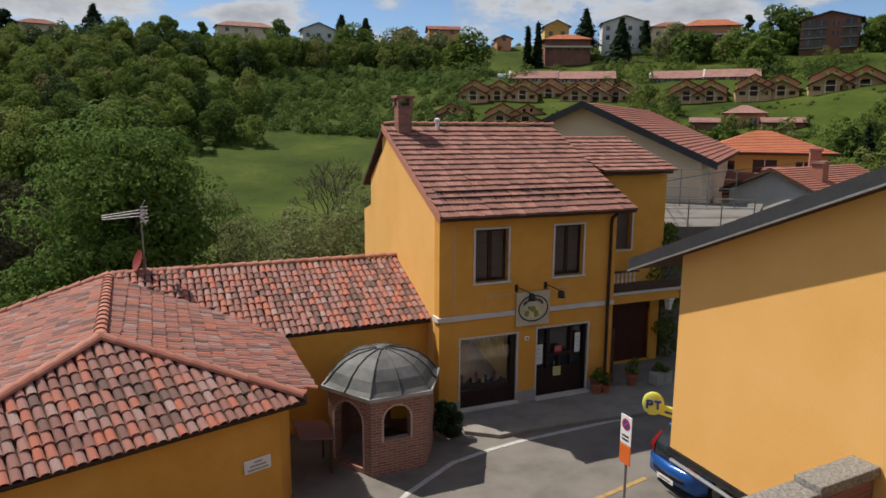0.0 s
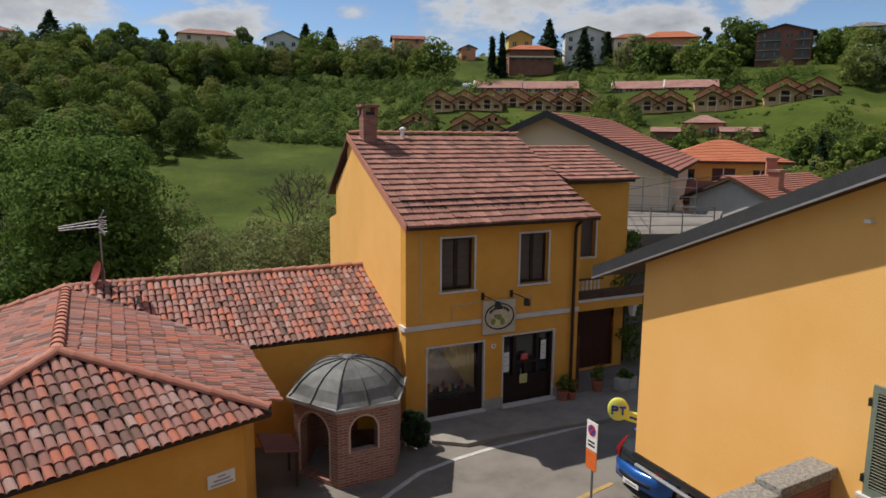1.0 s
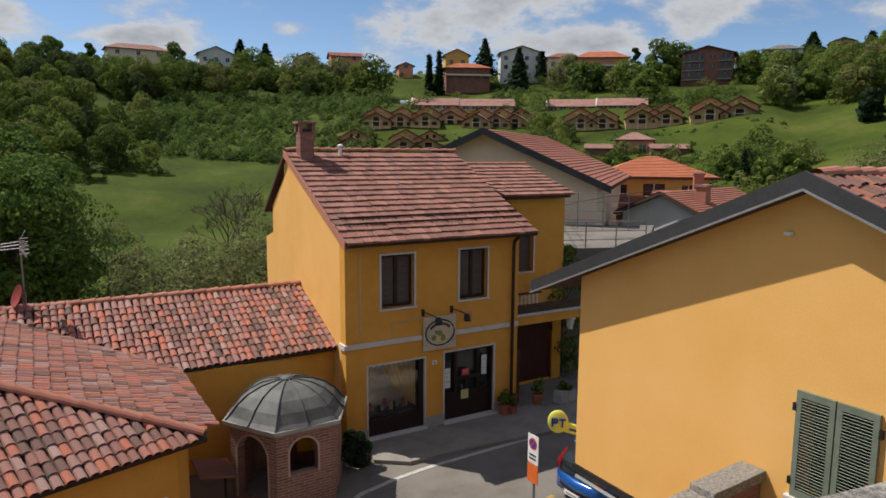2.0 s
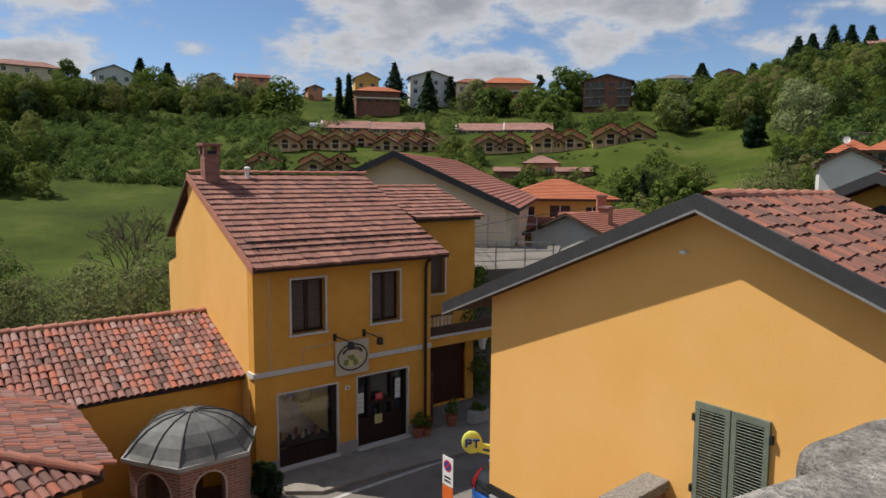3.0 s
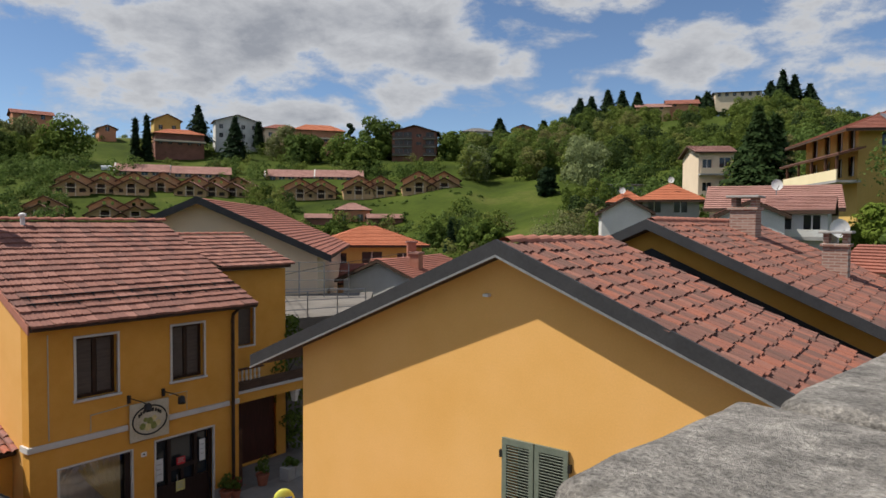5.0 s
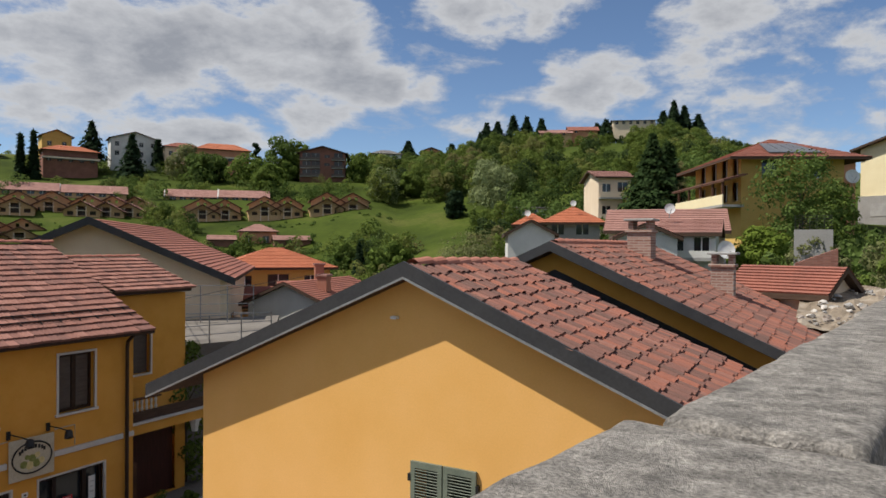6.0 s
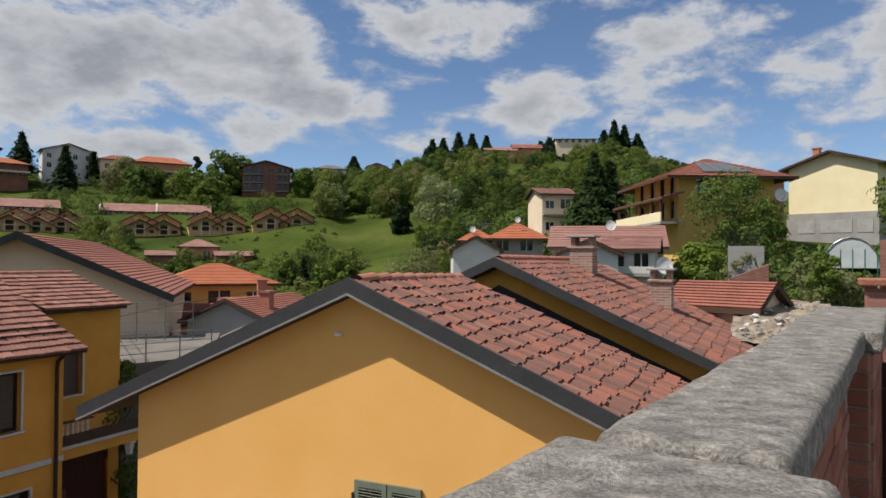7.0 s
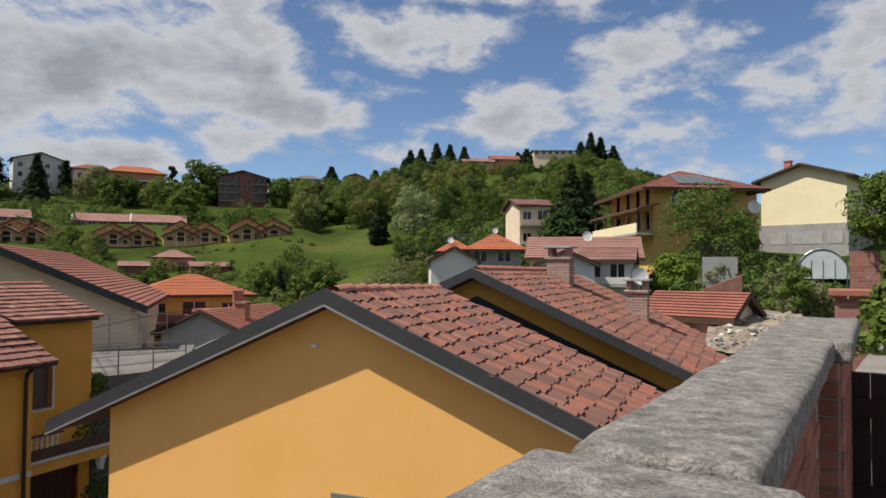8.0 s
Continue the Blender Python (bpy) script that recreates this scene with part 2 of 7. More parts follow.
def merge(bm, other):
    tmp = bpy.data.meshes.new("tmp")
    other.to_mesh(tmp)
    other.free()
    bm.from_mesh(tmp)
    bpy.data.meshes.remove(tmp)
    return bm


def prism(poly, z0, z1, bm=None):
    """A flat polygon (x, y) pulled up from z0 to z1; z1 may be one height per corner."""
    bm = bm or bmesh.new()
    tops = z1 if isinstance(z1, (list, tuple)) else [z1] * len(poly)
    lows = z0 if isinstance(z0, (list, tuple)) else [z0] * len(poly)
    lo = [bm.verts.new((x, y, z)) for (x, y), z in zip(poly, lows)]
    hi = [bm.verts.new((x, y, z)) for (x, y), z in zip(poly, tops)]
    bm.faces.new(lo[::-1])
    bm.faces.new(hi)
    for i in range(len(poly)):
        j = (i + 1) % len(poly)
        bm.faces.new((lo[i], lo[j], hi[j], hi[i]))
    return bm


def slab(corners, thick, bm=None):
    """A flat plate from 3D corners, thickened downwards."""
    bm = bm or bmesh.new()
    hi = [bm.verts.new(c) for c in corners]
    lo = [bm.verts.new((c[0], c[1], c[2] - thick)) for c in corners]
    bm.faces.new(hi)
    bm.faces.new(lo[::-1])
    for i in range(len(corners)):
        j = (i + 1) % len(corners)
        bm.faces.new((lo[i], lo[j], hi[j], hi[i]))
    return bm


def profile(points, depth, axis_m=None, bm=None):
    """A polygon in x, z pulled along y from 0 to depth."""
    bm = bm or bmesh.new()
    a = [bm.verts.new((x, 0, z)) for x, z in points]
    b = [bm.verts.new((x, depth, z)) for x, z in points]
    bm.faces.new(a)
    bm.faces.new(b[::-1])
    for i in range(len(points)):
        j = (i + 1) % len(points)
        bm.faces.new((a[j], a[i], b[i], b[j]))
    if axis_m is not None:
        bmesh.ops.transform(bm, matrix=axis_m, verts=bm.verts)
    return bm


def tube(points, radius, bm=None, sides=8, taper=None):
    bm = bm or bmesh.new()
    pts = [Vector(p) for p in points]
    rings = []
    for i, p in enumerate(pts):
        d = (pts[min(i + 1, len(pts) - 1)] - pts[max(i - 1, 0)]).normalized()
        side = d.orthogonal().normalized() if abs(d.z) > 0.9 else Vector((0, 0, 1)).cross(d).normalized()
        other = d.cross(side)
        rad = radius * (1 if taper is None else 1 + (taper - 1) * i / max(1, len(pts) - 1))
        rings.append([bm.verts.new(p + (side * math.cos(a) + other * math.sin(a)) * rad)
                      for a in (2 * math.pi * k / sides for k in range(sides))])
    for a, b in zip(rings, rings[1:]):
        for k in range(sides):
            j = (k + 1) % sides
            bm.faces.new((a[k], a[j], b[j], b[k]))
    bm.faces.new(rings[0][::-1])
    bm.faces.new(rings[-1])
    return bm


def lathe(outline, sides=20, bm=None, at=(0, 0, 0)):
    bm = bm or bmesh.new()
    o = Vector(at)
    rings = [[bm.verts.new(o + Vector((r * math.cos(2 * math.pi * k / sides), r * math.sin(2 * math.pi * k / sides), z)))
              for k in range(sides)] for r, z in outline]
    for a, b in zip(rings, rings[1:]):
        for k in range(sides):
            j = (k + 1) % sides
            bm.faces.new((a[k], a[j], b[j], b[k]))
    bm.faces.new(rings[0][::-1])
    bm.faces.new(rings[-1])
    return bm


def pierced_wall(width, z_of, thick, holes, z0=0.0):
    """A wall in x, z with its outer face at y = 0; z_of: list of (x, top); holes: x0, x1, z0, z1."""
    bm = bmesh.new()
    xs = sorted({0.0, width, *[x for x, _ in z_of], *[h[0] for h in holes], *[h[1] for h in holes]})

    def top(x):
        for (xa, za), (xb, zb) in zip(z_of, z_of[1:]):
            if xa <= x <= xb:
                return za + (zb - za) * (x - xa) / (xb - xa)
        return z_of[-1][1]

    for xa, xb in zip(xs, xs[1:]):
        mid = (xa + xb) / 2
        cuts = sorted((h[2], h[3]) for h in holes if h[0] < mid < h[1])
        lo = z0
        spans = []
        for a, b in cuts:
            if a > lo:
                spans.append((lo, lo, a, a))
            lo = b
        spans.append((lo, lo, top(xa), top(xb)))
        for la, lb, ha, hb in spans:
            v = [bm.verts.new(p) for p in ((xa, 0, la), (xb, 0, lb), (xb, 0, hb), (xa, 0, ha),
                                           (xa, thick, la), (xb, thick, lb), (xb, thick, hb), (xa, thick, ha))]
            bm.faces.new(v[:4])
            bm.faces.new(v[7:3:-1])
            bm.faces.new((v[0], v[4], v[5], v[1]))
            bm.faces.new((v[3], v[2], v[6], v[7]))
            if abs(xa) < 1e-6 or any(abs(h[1] - xa) < 1e-6 and h[2] < (la + ha) / 2 < h[3] for h in holes):
                bm.faces.new((v[0], v[3], v[7], v[4]))
            if abs(xb - width) < 1e-6 or any(abs(h[0] - xb) < 1e-6 and h[2] < (lb + hb) / 2 < h[3] for h in holes):
                bm.faces.new((v[1], v[5], v[6], v[2]))
    bmesh.ops.remove_doubles(bm, verts=bm.verts, dist=1e-5)
    return bm


def inside(poly, x, y):
    c = False
    for i in range(len(poly)):
        (x0, y0), (x1, y1) = poly[i], poly[i - 1]
        if (y0 > y) != (y1 > y) and x < (x1 - x0) * (y - y0) / (y1 - y0) + x0:
            c = not c
    return c


# ---- roof tiles ----


def coppo_mesh(name, mat, width=0.2, length=0.42, rise=0.075, seg=5):
    """A barrel tile along -y (down the slope), wider and higher at its lower end, with its own thickness."""
    v, f = [], []
    for y, w, h, lift in ((0.0, width * 0.86, rise * 0.86, 0.0), (-length, width * 1.02, rise, 0.022)):
        for t in (1.0, 0.82):
            for k in range(seg + 1):
                a = math.pi * k / seg
                v.append((math.cos(a) * w / 2 * t, y, math.sin(a) * h * t + lift))
    n = seg + 1
    for k in range(seg):
        f.append((k, k + 1, 2 * n + k + 1, 2 * n + k))
        f.append((2 * n + k, 2 * n + k + 1, 3 * n + k + 1, 3 * n + k))
    me = bpy.data.meshes.new(name)
    me.from_pydata(v, [], f)
    me.materials.append(mat)
    for p in me.polygons:
        p.use_smooth = False
    return me


def flat_tile_mesh(name, mat, width=0.245, length=0.40, lip=0.055):
    """An interlocking tile: a plate with a raised side rib and a middle rib."""
    xs = [(-0.5, 0.012), (-0.42, 0.03), (-0.34, 0.012), (-0.12, 0.010), (0.0, 0.022), (0.12, 0.010), (0.36, 0.010), (0.5, 0.016)]
    v, f = [], []
    for y, lift in ((0.0, 0.0), (-length, lip)):
        v += [(x * width, y, z + lift) for x, z in xs]
    n = len(xs)
    v += [(x * width, -length, 0.0) for x, z in xs]
    for k in range(n - 1):
        f.append((k, k + 1, n + k + 1, n + k))
        f.append((n + k, n + k + 1, 2 * n + k + 1, 2 * n + k))
    me = bpy.data.meshes.new(name)
    me.from_pydata(v, [], f)
    me.materials.append(mat)
    return me


def tile_field(corners, across, down, rng, offset=0.0, wobble=0.012):
    """Poses for tiles over the flat 3D polygon, whose first edge runs along the eave."""
    c = [Vector(p) for p in corners]
    ex = (c[1] - c[0]).normalized()
    nz = ex.cross(c[2] - c[0]).normalized()
    if nz.z < 0:
        nz = -nz
    ey = nz.cross(ex).normalized()
    flat = [((p - c[0]).dot(ex), (p - c[0]).dot(ey)) for p in c]
    x0, x1 = min(p[0] for p in flat), max(p[0] for p in flat)
    y1 = max(p[1] for p in flat)
    rot = Matrix((ex, ey, nz)).transposed().to_4x4()
    out = []
    row = 0
    y = down * 0.92
    while y < y1 + down:
        x = x0 + across / 2 + (offset * across if row % 2 else 0)
        while x < x1:
            if inside(flat, x, y - down * 0.5):
                p = c[0] + ex * (x + rng.uniform(-wobble, wobble)) + ey * (y + rng.uniform(-1.5, 1.5) * wobble) + nz * (0.012 + rng.uniform(0, wobble * 0.5))
                r = Euler((rng.uniform(-0.02, 0.02), rng.uniform(-0.03, 0.03), rng.uniform(-1, 1) * wobble * 2)).to_matrix().to_4x4()
                out.append(Matrix.Translation(p) @ rot @ r)
            x += across
        y += down
        row += 1
    return out


def joined_copies(name, me, poses, mat):
    """All copies of one mesh as one mesh."""
    n = len(me.vertices)
    co = np.empty(n * 3)
    me.vertices.foreach_get("co", co)
    co = np.c_[co.reshape(-1, 3), np.ones(n)]
    faces = [tuple(p.vertices) for p in me.polygons]
    vs, fs = [], []
    for i, m in enumerate(poses):
        vs.append((co @ np.array(m).T)[:, :3])
        fs += [tuple(k + i * n for k in f) for f in faces]
    out = bpy.data.meshes.new(name)
    out.from_pydata(np.concatenate(vs).tolist(), [], fs)
    out.materials.append(mat)
    return out


def lay_tiles(name, parent, me, poses, single, field_mat, limit=300):
    """The first tiles as pieces of their own, the rest as one mesh."""
    for m in (poses[:limit] if single else []):
        ob = new(name, me)
        ob.parent = parent
        ob.matrix_basis = m
    rest = poses[limit:] if single else poses
    if rest:
        tagged(part(name + "_field", joined_copies(name + "_field", me, rest, field_mat), None, parent), kind="stuff")


def ridge_run(a, b, parent, radius=0.12, step=0.38, name="ridge_tile", mat=None):
    a, b = Vector(a), Vector(b)
    d = b - a
    count = max(1, round(d.length / step))
    ey = -d.normalized()
    ex = ey.cross(Vector((0, 0, 1))).normalized()
    rot = Matrix((ex, ey, ex.cross(ey))).transposed().to_4x4()
    me = coppo_mesh(name, mat or M_RIDGE, radius * 2, d.length / count * 1.08, radius * 0.8, 6)
    for i in range(count):
        ob = new(name, me)
        ob.parent = parent
        ob.matrix_basis = Matrix.Translation(a + d * (i / count)) @ rot


rng = random.Random(7)

# ---- ground ----
AZ = [-180, -60, -10, 5, 24, 32, 42, 50, 57, 63, 70, 80, 110, 180]
RAD = [0, 26, 34, 45, 70, 100, 135, 170, 210, 260, 320, 500, 1500]
HEIGHT = [
    [0, 0, 1, 2, 3, 4, 5, 6, 8, 10, 10, 10, 10], [0, 0, -2, -3, -4, -2.5, 3.5, 11, 22, 36, 39, 36, 30],
    [0, 0, -2, -3, -4, -2.5, 3.5, 11, 22, 36, 39, 36, 30], [0, 0, -2, -3, -4, -2.5, 4, 12.5, 24, 36, 39, 36, 30],
    [0, 0, -1, -2, -2, -1, 5, 13.5, 25, 36.5, 40, 37, 30], [0, 0, 0, -1, 0, 1.5, 8, 16, 26, 37, 41, 38, 30],
    [0, 0, 0, 1, 3, 5, 11.5, 19, 28, 42, 49, 46, 30], [0, 0, 1, 2, 5, 8, 14, 21, 30, 45, 54, 52, 30],
    [0, 0, 3, 6, 9.5, 13, 18, 23, 31, 46, 55, 52, 30], [0, 1, 5.8, 7.6, 9.4, 14, 19, 24, 31, 42, 46, 45, 30],
    [0, 2.5, 6.0, 7.6, 9.2, 14, 18, 22, 27, 32, 34, 34, 30], [0, 3.5, 6.4, 7.8, 9.2, 13, 17, 20, 24, 26, 28, 28, 28],
    [0, 3, 6, 8, 9, 10, 12, 14, 16, 18, 20, 20, 20], [0, 0, 1, 2, 3, 4, 5, 6, 8, 10, 10, 10, 10]]


def smooth(t):
    return t * t * (3 - 2 * t)


def ground_z(x, y):
    az, r = math.degrees(math.atan2(x, y)), math.hypot(x, y)
    i = max(k for k in range(len(AZ) - 1) if AZ[k] <= az or k == 0)
    j = max(k for k in range(len(RAD) - 1) if RAD[k] <= r)
    f = smooth(min(1, max(0, (az - AZ[i]) / (AZ[i + 1] - AZ[i]))))
    g = min(1, (r - RAD[j]) / (RAD[j + 1] - RAD[j]))
    a = HEIGHT[i][j] + (HEIGHT[i][j + 1] - HEIGHT[i][j]) * g
    b = HEIGHT[i + 1][j] + (HEIGHT[i + 1][j + 1] - HEIGHT[i + 1][j]) * g
    z = a + (b - a) * f
    # levelled terraces under the row houses
    z += 2.2 * smooth(min(1, max(0, (r - 128) / 14))) * smooth(min(1, max(0, (200 - r) / 22))) * smooth(min(1, max(0, (az + 4) / 5))) * smooth(min(1, max(0, (35 - az) / 2.5)))
    rough = min(1, max(0, (r - 34) / 60))
    return z + rough * 1.6 * noise.noise((x * 0.03, y * 0.03, 0)) + rough * 0.5 * noise.noise((x * 0.11, y * 0.11, 4))


def polar(az, r, dz=0.0):
    x, y = r * math.sin(radians(az)), r * math.cos(radians(az))
    return x, y, ground_z(x, y) + dz


def build_ground():
    radii = [0, 8, 16, 22, 26, 30, 34, 38, 42, 47, 52, 58, 64] + [70 + 5 * k for k in range(55)] + [360, 400, 460, 560, 700, 900, 1200, 1600, 2500]
    angles = [-180 + 4 * k for k in range(28)] + [-68 + 1.25 * k for k in range(130)] + [96 + 4 * k for k in range(21)]
    v = [(0, 0, -0.03)]
    for r in radii[1:]:
        for a in angles:
            x, y = r * math.sin(radians(a)), r * math.cos(radians(a))
            v.append((x, y, ground_z(x, y) - 0.03))
    n = len(angles)
    f = [(0, 1 + (k + 1) % n, 1 + k) for k in range(n)]
    for i in range(len(radii) - 2):
        for k in range(n):
            a, b = 1 + i * n + k, 1 + i * n + (k + 1) % n
            f.append((a, b, b + n, a + n))
    me = bpy.data.meshes.new("ground")
    me.from_pydata(v, [], f)
    me.materials.append(M_GRASS)
    me.polygons.foreach_set("use_smooth", [True] * len(f))
    tagged(new("ground", me), "green meadow and hillside rising to a ridge", "ground", kind="structure")


build_ground()

# street: asphalt sheet, raised pavement in front of the shop, white line
UX, UY = math.cos(radians(22.5)), math.sin(radians(22.5))
HOUSE = pose(-0.073, 18.14, 0, 0, 0, 22.5)


def in_house(u, w, z=0.0):
    return HOUSE @ Vector((u, w, z))


solid("road", prism([(-30, -30), (30, -30), (30, 24), (12, 26), (-2, 24), (-14, 16), (-30, 12)], -0.1, 0.0), M_ASPHALT,
      "grey worn asphalt street between the houses", "road", kind="structure")
pave = [in_house(*p).xy for p in ((0.55, -0.02), (12, -0.02), (12, -2.15), (6, -2.05), (2.2, -1.75), (1.0, -1.75), (0.25, -1.2))]
solid("pavement", prism([tuple(p) for p in pave], -0.05, 0.1), M_PAVE, "grey concrete pavement along the shop front", "pavement", kind="structure")


def strip(points, width, z, thick=0.006):
    bm = bmesh.new()
    pts = [Vector((x, y, z)) for x, y in points]
    rows = []
    for i, p in enumerate(pts):
        d = (pts[min(i + 1, len(pts) - 1)] - pts[max(0, i - 1)]).normalized()
        s = Vector((-d.y, d.x, 0)) * width / 2
        rows.append([bm.verts.new(q) for q in (p - s, p + s, p + s - Vector((0, 0, thick)), p - s - Vector((0, 0, thick)))])
    for a, b in zip(rows, rows[1:]):
        for k in range(4):
            bm.faces.new((a[k], a[(k + 1) % 4], b[(k + 1) % 4], b[k]))
    return bm


M_LINE = material("worn_road_paint", [(0.34, 0.33, 0.31), (0.55, 0.54, 0.51)], 0.9, 6, 40, 0.2)
M_YLINE = material("worn_yellow_paint", [(0.30, 0.20, 0.08), (0.42, 0.28, 0.10)], 0.9, 6, 40, 0.2)
solid("road_line", strip([(-1.6, 12.4), (-0.75, 14.13), (0.27, 15.56), (1.2, 16.25), (2.11, 16.79), (5.09, 18.2), (9, 19.9)], 0.13, 0.008), M_LINE,
      "faded white edge line on the asphalt", "road line", kind="structure")
solid("parking_line", strip([(2.2, 13.2), (3.46, 14.01), (4.75, 14.9)], 0.12, 0.008), M_YLINE, "faded yellow line on the asphalt", "road line", kind="structure")

def brick_skin(name="brick_skin", one=(0.20, 0.085, 0.065, 1), two=(0.33, 0.155, 0.12, 1), joint=(0.27, 0.20, 0.17, 1), width=0.006):
    """Brickwork too small to pick apart: courses and joints in the material, in metres of the face."""
    m = material(name, [(0.22, 0.09, 0.065), (0.30, 0.125, 0.09)], 0.9, 2, 60, 0.3)
    t = m.node_tree
    n, l = t.nodes, t.links
    b = n["Principled BSDF"]
    tc = n.new("ShaderNodeTexCoord")
    sp = n.new("ShaderNodeSeparateXYZ")
    cb = n.new("ShaderNodeCombineXYZ")
    l.new(tc.outputs["Object"], sp.inputs[0])
    l.new(sp.outputs[0], cb.inputs[0])
    l.new(sp.outputs[2], cb.inputs[1])
    br = n.new("ShaderNodeTexBrick")
    br.inputs["Scale"].default_value = 1.0
    br.inputs["Brick Width"].default_value, br.inputs["Row Height"].default_value = 0.25, 0.068
    br.inputs["Mortar Size"].default_value = width
    br.inputs["Color1"].default_value, br.inputs["Color2"].default_value = one, two
    br.inputs["Mortar"].default_value = joint
    l.new(cb.outputs[0], br.inputs["Vector"])
    src = b.inputs["Base Color"].links[0].from_socket
    mx = n.new("ShaderNodeMixRGB")
    mx.inputs[0].default_value = 0.75
    l.new(src, mx.inputs[1])
    l.new(br.outputs["Color"], mx.inputs[2])
    l.new(mx.outputs[0], b.inputs["Base Color"])
    bp = n.new("ShaderNodeBump")
    bp.inputs["Strength"].default_value, bp.inputs["Distance"].default_value = 0.6, 0.01
    bp.invert = True
    l.new(br.outputs["Fac"], bp.inputs["Height"])
    l.new(bp.outputs[0], b.inputs["Normal"])
    return m


M_BSKIN = brick_skin()
M_BSKIN_OLD = brick_skin("weathered_brick", (0.24, 0.13, 0.10, 1), (0.42, 0.29, 0.235, 1), (0.44, 0.38, 0.33, 1), 0.012)
M_BLIND = material("brown_blind_and_recess", [(0.075, 0.058, 0.048), (0.11, 0.088, 0.073)], 0.6, 3, 40, 0.1, streak=(1, 1, 8))
# ---- ochre house with the shop ----
house = thing("shop_house", HOUSE, "ochre stuccoed two-storey house with a shop and red tiled roof", "house")
EAVE, RIDGE, RIDGE_Y, HW = 5.72, 7.88, 4.55, 5.67
SLOPE = (RIDGE - EAVE) / RIDGE_Y
HOLES = [(0.64, 2.40, 0.08, 2.18), (3.07, 4.80, 0.06, 2.24), (1.06, 2.06, 3.76, 5.23), (3.56, 4.52, 3.76, 5.23)]
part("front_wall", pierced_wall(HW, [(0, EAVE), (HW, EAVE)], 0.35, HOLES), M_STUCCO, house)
side_outline = [(0.35, 0), (7.15, 0), (7.15, 5.05), (6.3, 5.3), (6.3, 6.2), (4.95, 7.2), (4.95, 7.62), (RIDGE_Y, RIDGE), (0.35, EAVE + 0.35 * SLOPE)]
bm = bmesh.new()
for x0, x1 in ((0, 0.3), (HW - 0.3, HW)):
    own = bmesh.new()
    a = [own.verts.new((x0, y, z)) for y, z in side_outline]
    b = [own.verts.new((x1, y, z)) for y, z in side_outline]
    own.faces.new(a)
    own.faces.new(b[::-1])
    for i in range(len(a)):
        j = (i + 1) % len(a)
        own.faces.new((a[i], b[i], b[j], a[j]))
    # sun side of the ochre house: its brightness is put into a lighter stucco
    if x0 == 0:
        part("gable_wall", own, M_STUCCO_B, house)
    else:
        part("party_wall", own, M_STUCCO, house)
part("rear_wall", box(0.3, HW - 0.3, 6.85, 7.15, 0, 5.05), M_STUCCO, house)
# added dark panels stand in for the gloom of the rooms inside
part("dark_room_backing", box(0.32, HW - 0.32, 1.6, 1.7, 0, 5.5), M_DARKWOOD, house)
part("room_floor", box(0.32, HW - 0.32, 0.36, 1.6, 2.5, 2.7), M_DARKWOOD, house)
# roof
o = 0.38
e0, e1 = EAVE - o * SLOPE + 0.14, RIDGE + 0.14
part("roof_deck", slab([(-0.12, -o, e0), (6.05, -o, e0), (6.05, RIDGE_Y, e1), (-0.12, RIDGE_Y, e1)], 0.13), M_UNDER, house)
part("rear_roof_deck", slab([(-0.12, RIDGE_Y, e1), (6.05, RIDGE_Y, e1), (6.05, 6.9, 6.05), (-0.12, 6.9, 6.05)], 0.13), M_UNDER, house)
FT = flat_tile_mesh("roof_tile", M_FLAT)
lay_tiles("roof_tile", house, FT, tile_field([(-0.14, -o - 0.03, e0), (6.08, -o - 0.03, e0), (6.08, RIDGE_Y, e1), (-0.14, RIDGE_Y, e1)], 0.245, 0.315, rng, 0, 0.009), True, M_FLAT_I)
ridge_run((-0.1, RIDGE_Y, e1 + 0.02), (6.1, RIDGE_Y, e1 + 0.02), house, 0.11, 0.36)
part("gutter", tube([(-0.1, -o - 0.05, e0 - 0.06), (6.0, -o - 0.05, e0 - 0.06)], 0.055), M_PIPE, house, "brown half-round gutter")
part("verge_board", slab([(-0.15, -o, e0 + 0.02), (-0.11, -o, e0 + 0.02), (-0.11, RIDGE_Y, e1 + 0.02), (-0.15, RIDGE_Y, e1 + 0.02)], 0.2), M_RIDGE, house)
part("downpipe", tube([(5.42, -o, e0 - 0.1), (5.42, -0.12, e0 - 0.3), (5.42, -0.09, 5.2), (5.42, -0.09, 0.1)], 0.05), M_PIPE, house, "brown metal downpipe")
# string course
for x0, x1 in ((-0.06, 2.3), (3.42, 5.34), (5.5, HW)):
    part("string_course", box(x0, x1, -0.06, 0.002, 2.74, 2.88, bevel=0.01), M_TRIM, house, "pale moulded string course")
part("string_course", box(-0.06, 0.0, 0.0, 0.35, 2.74, 2.88), M_TRIM, house)
for x0, x1 in ((0.02, 0.62), (2.42, 3.05), (4.82, 5.66)):
    part("plinth", box(x0, x1, -0.03, 0.0, 0.08, 0.42), M_PLINTH, house, "grey stone plinth")


def surround(x0, x1, z0, z1, wd, mat, bottom=True):
    for b in ((x0 - wd, x0, z0 - (wd if bottom else 0), z1 + wd), (x1, x1 + wd, z0 - (wd if bottom else 0), z1 + wd), (x0, x1, z1, z1 + wd)):
        part("surround", box(b[0], b[1], -0.025, 0.06, b[2], b[3], bevel=0.006), mat, house)
    if bottom:
        part("sill", box(x0 - wd - 0.03, x1 + wd + 0.03, -0.06, 0.06, z0 - wd, z0, bevel=0.006), mat, house)


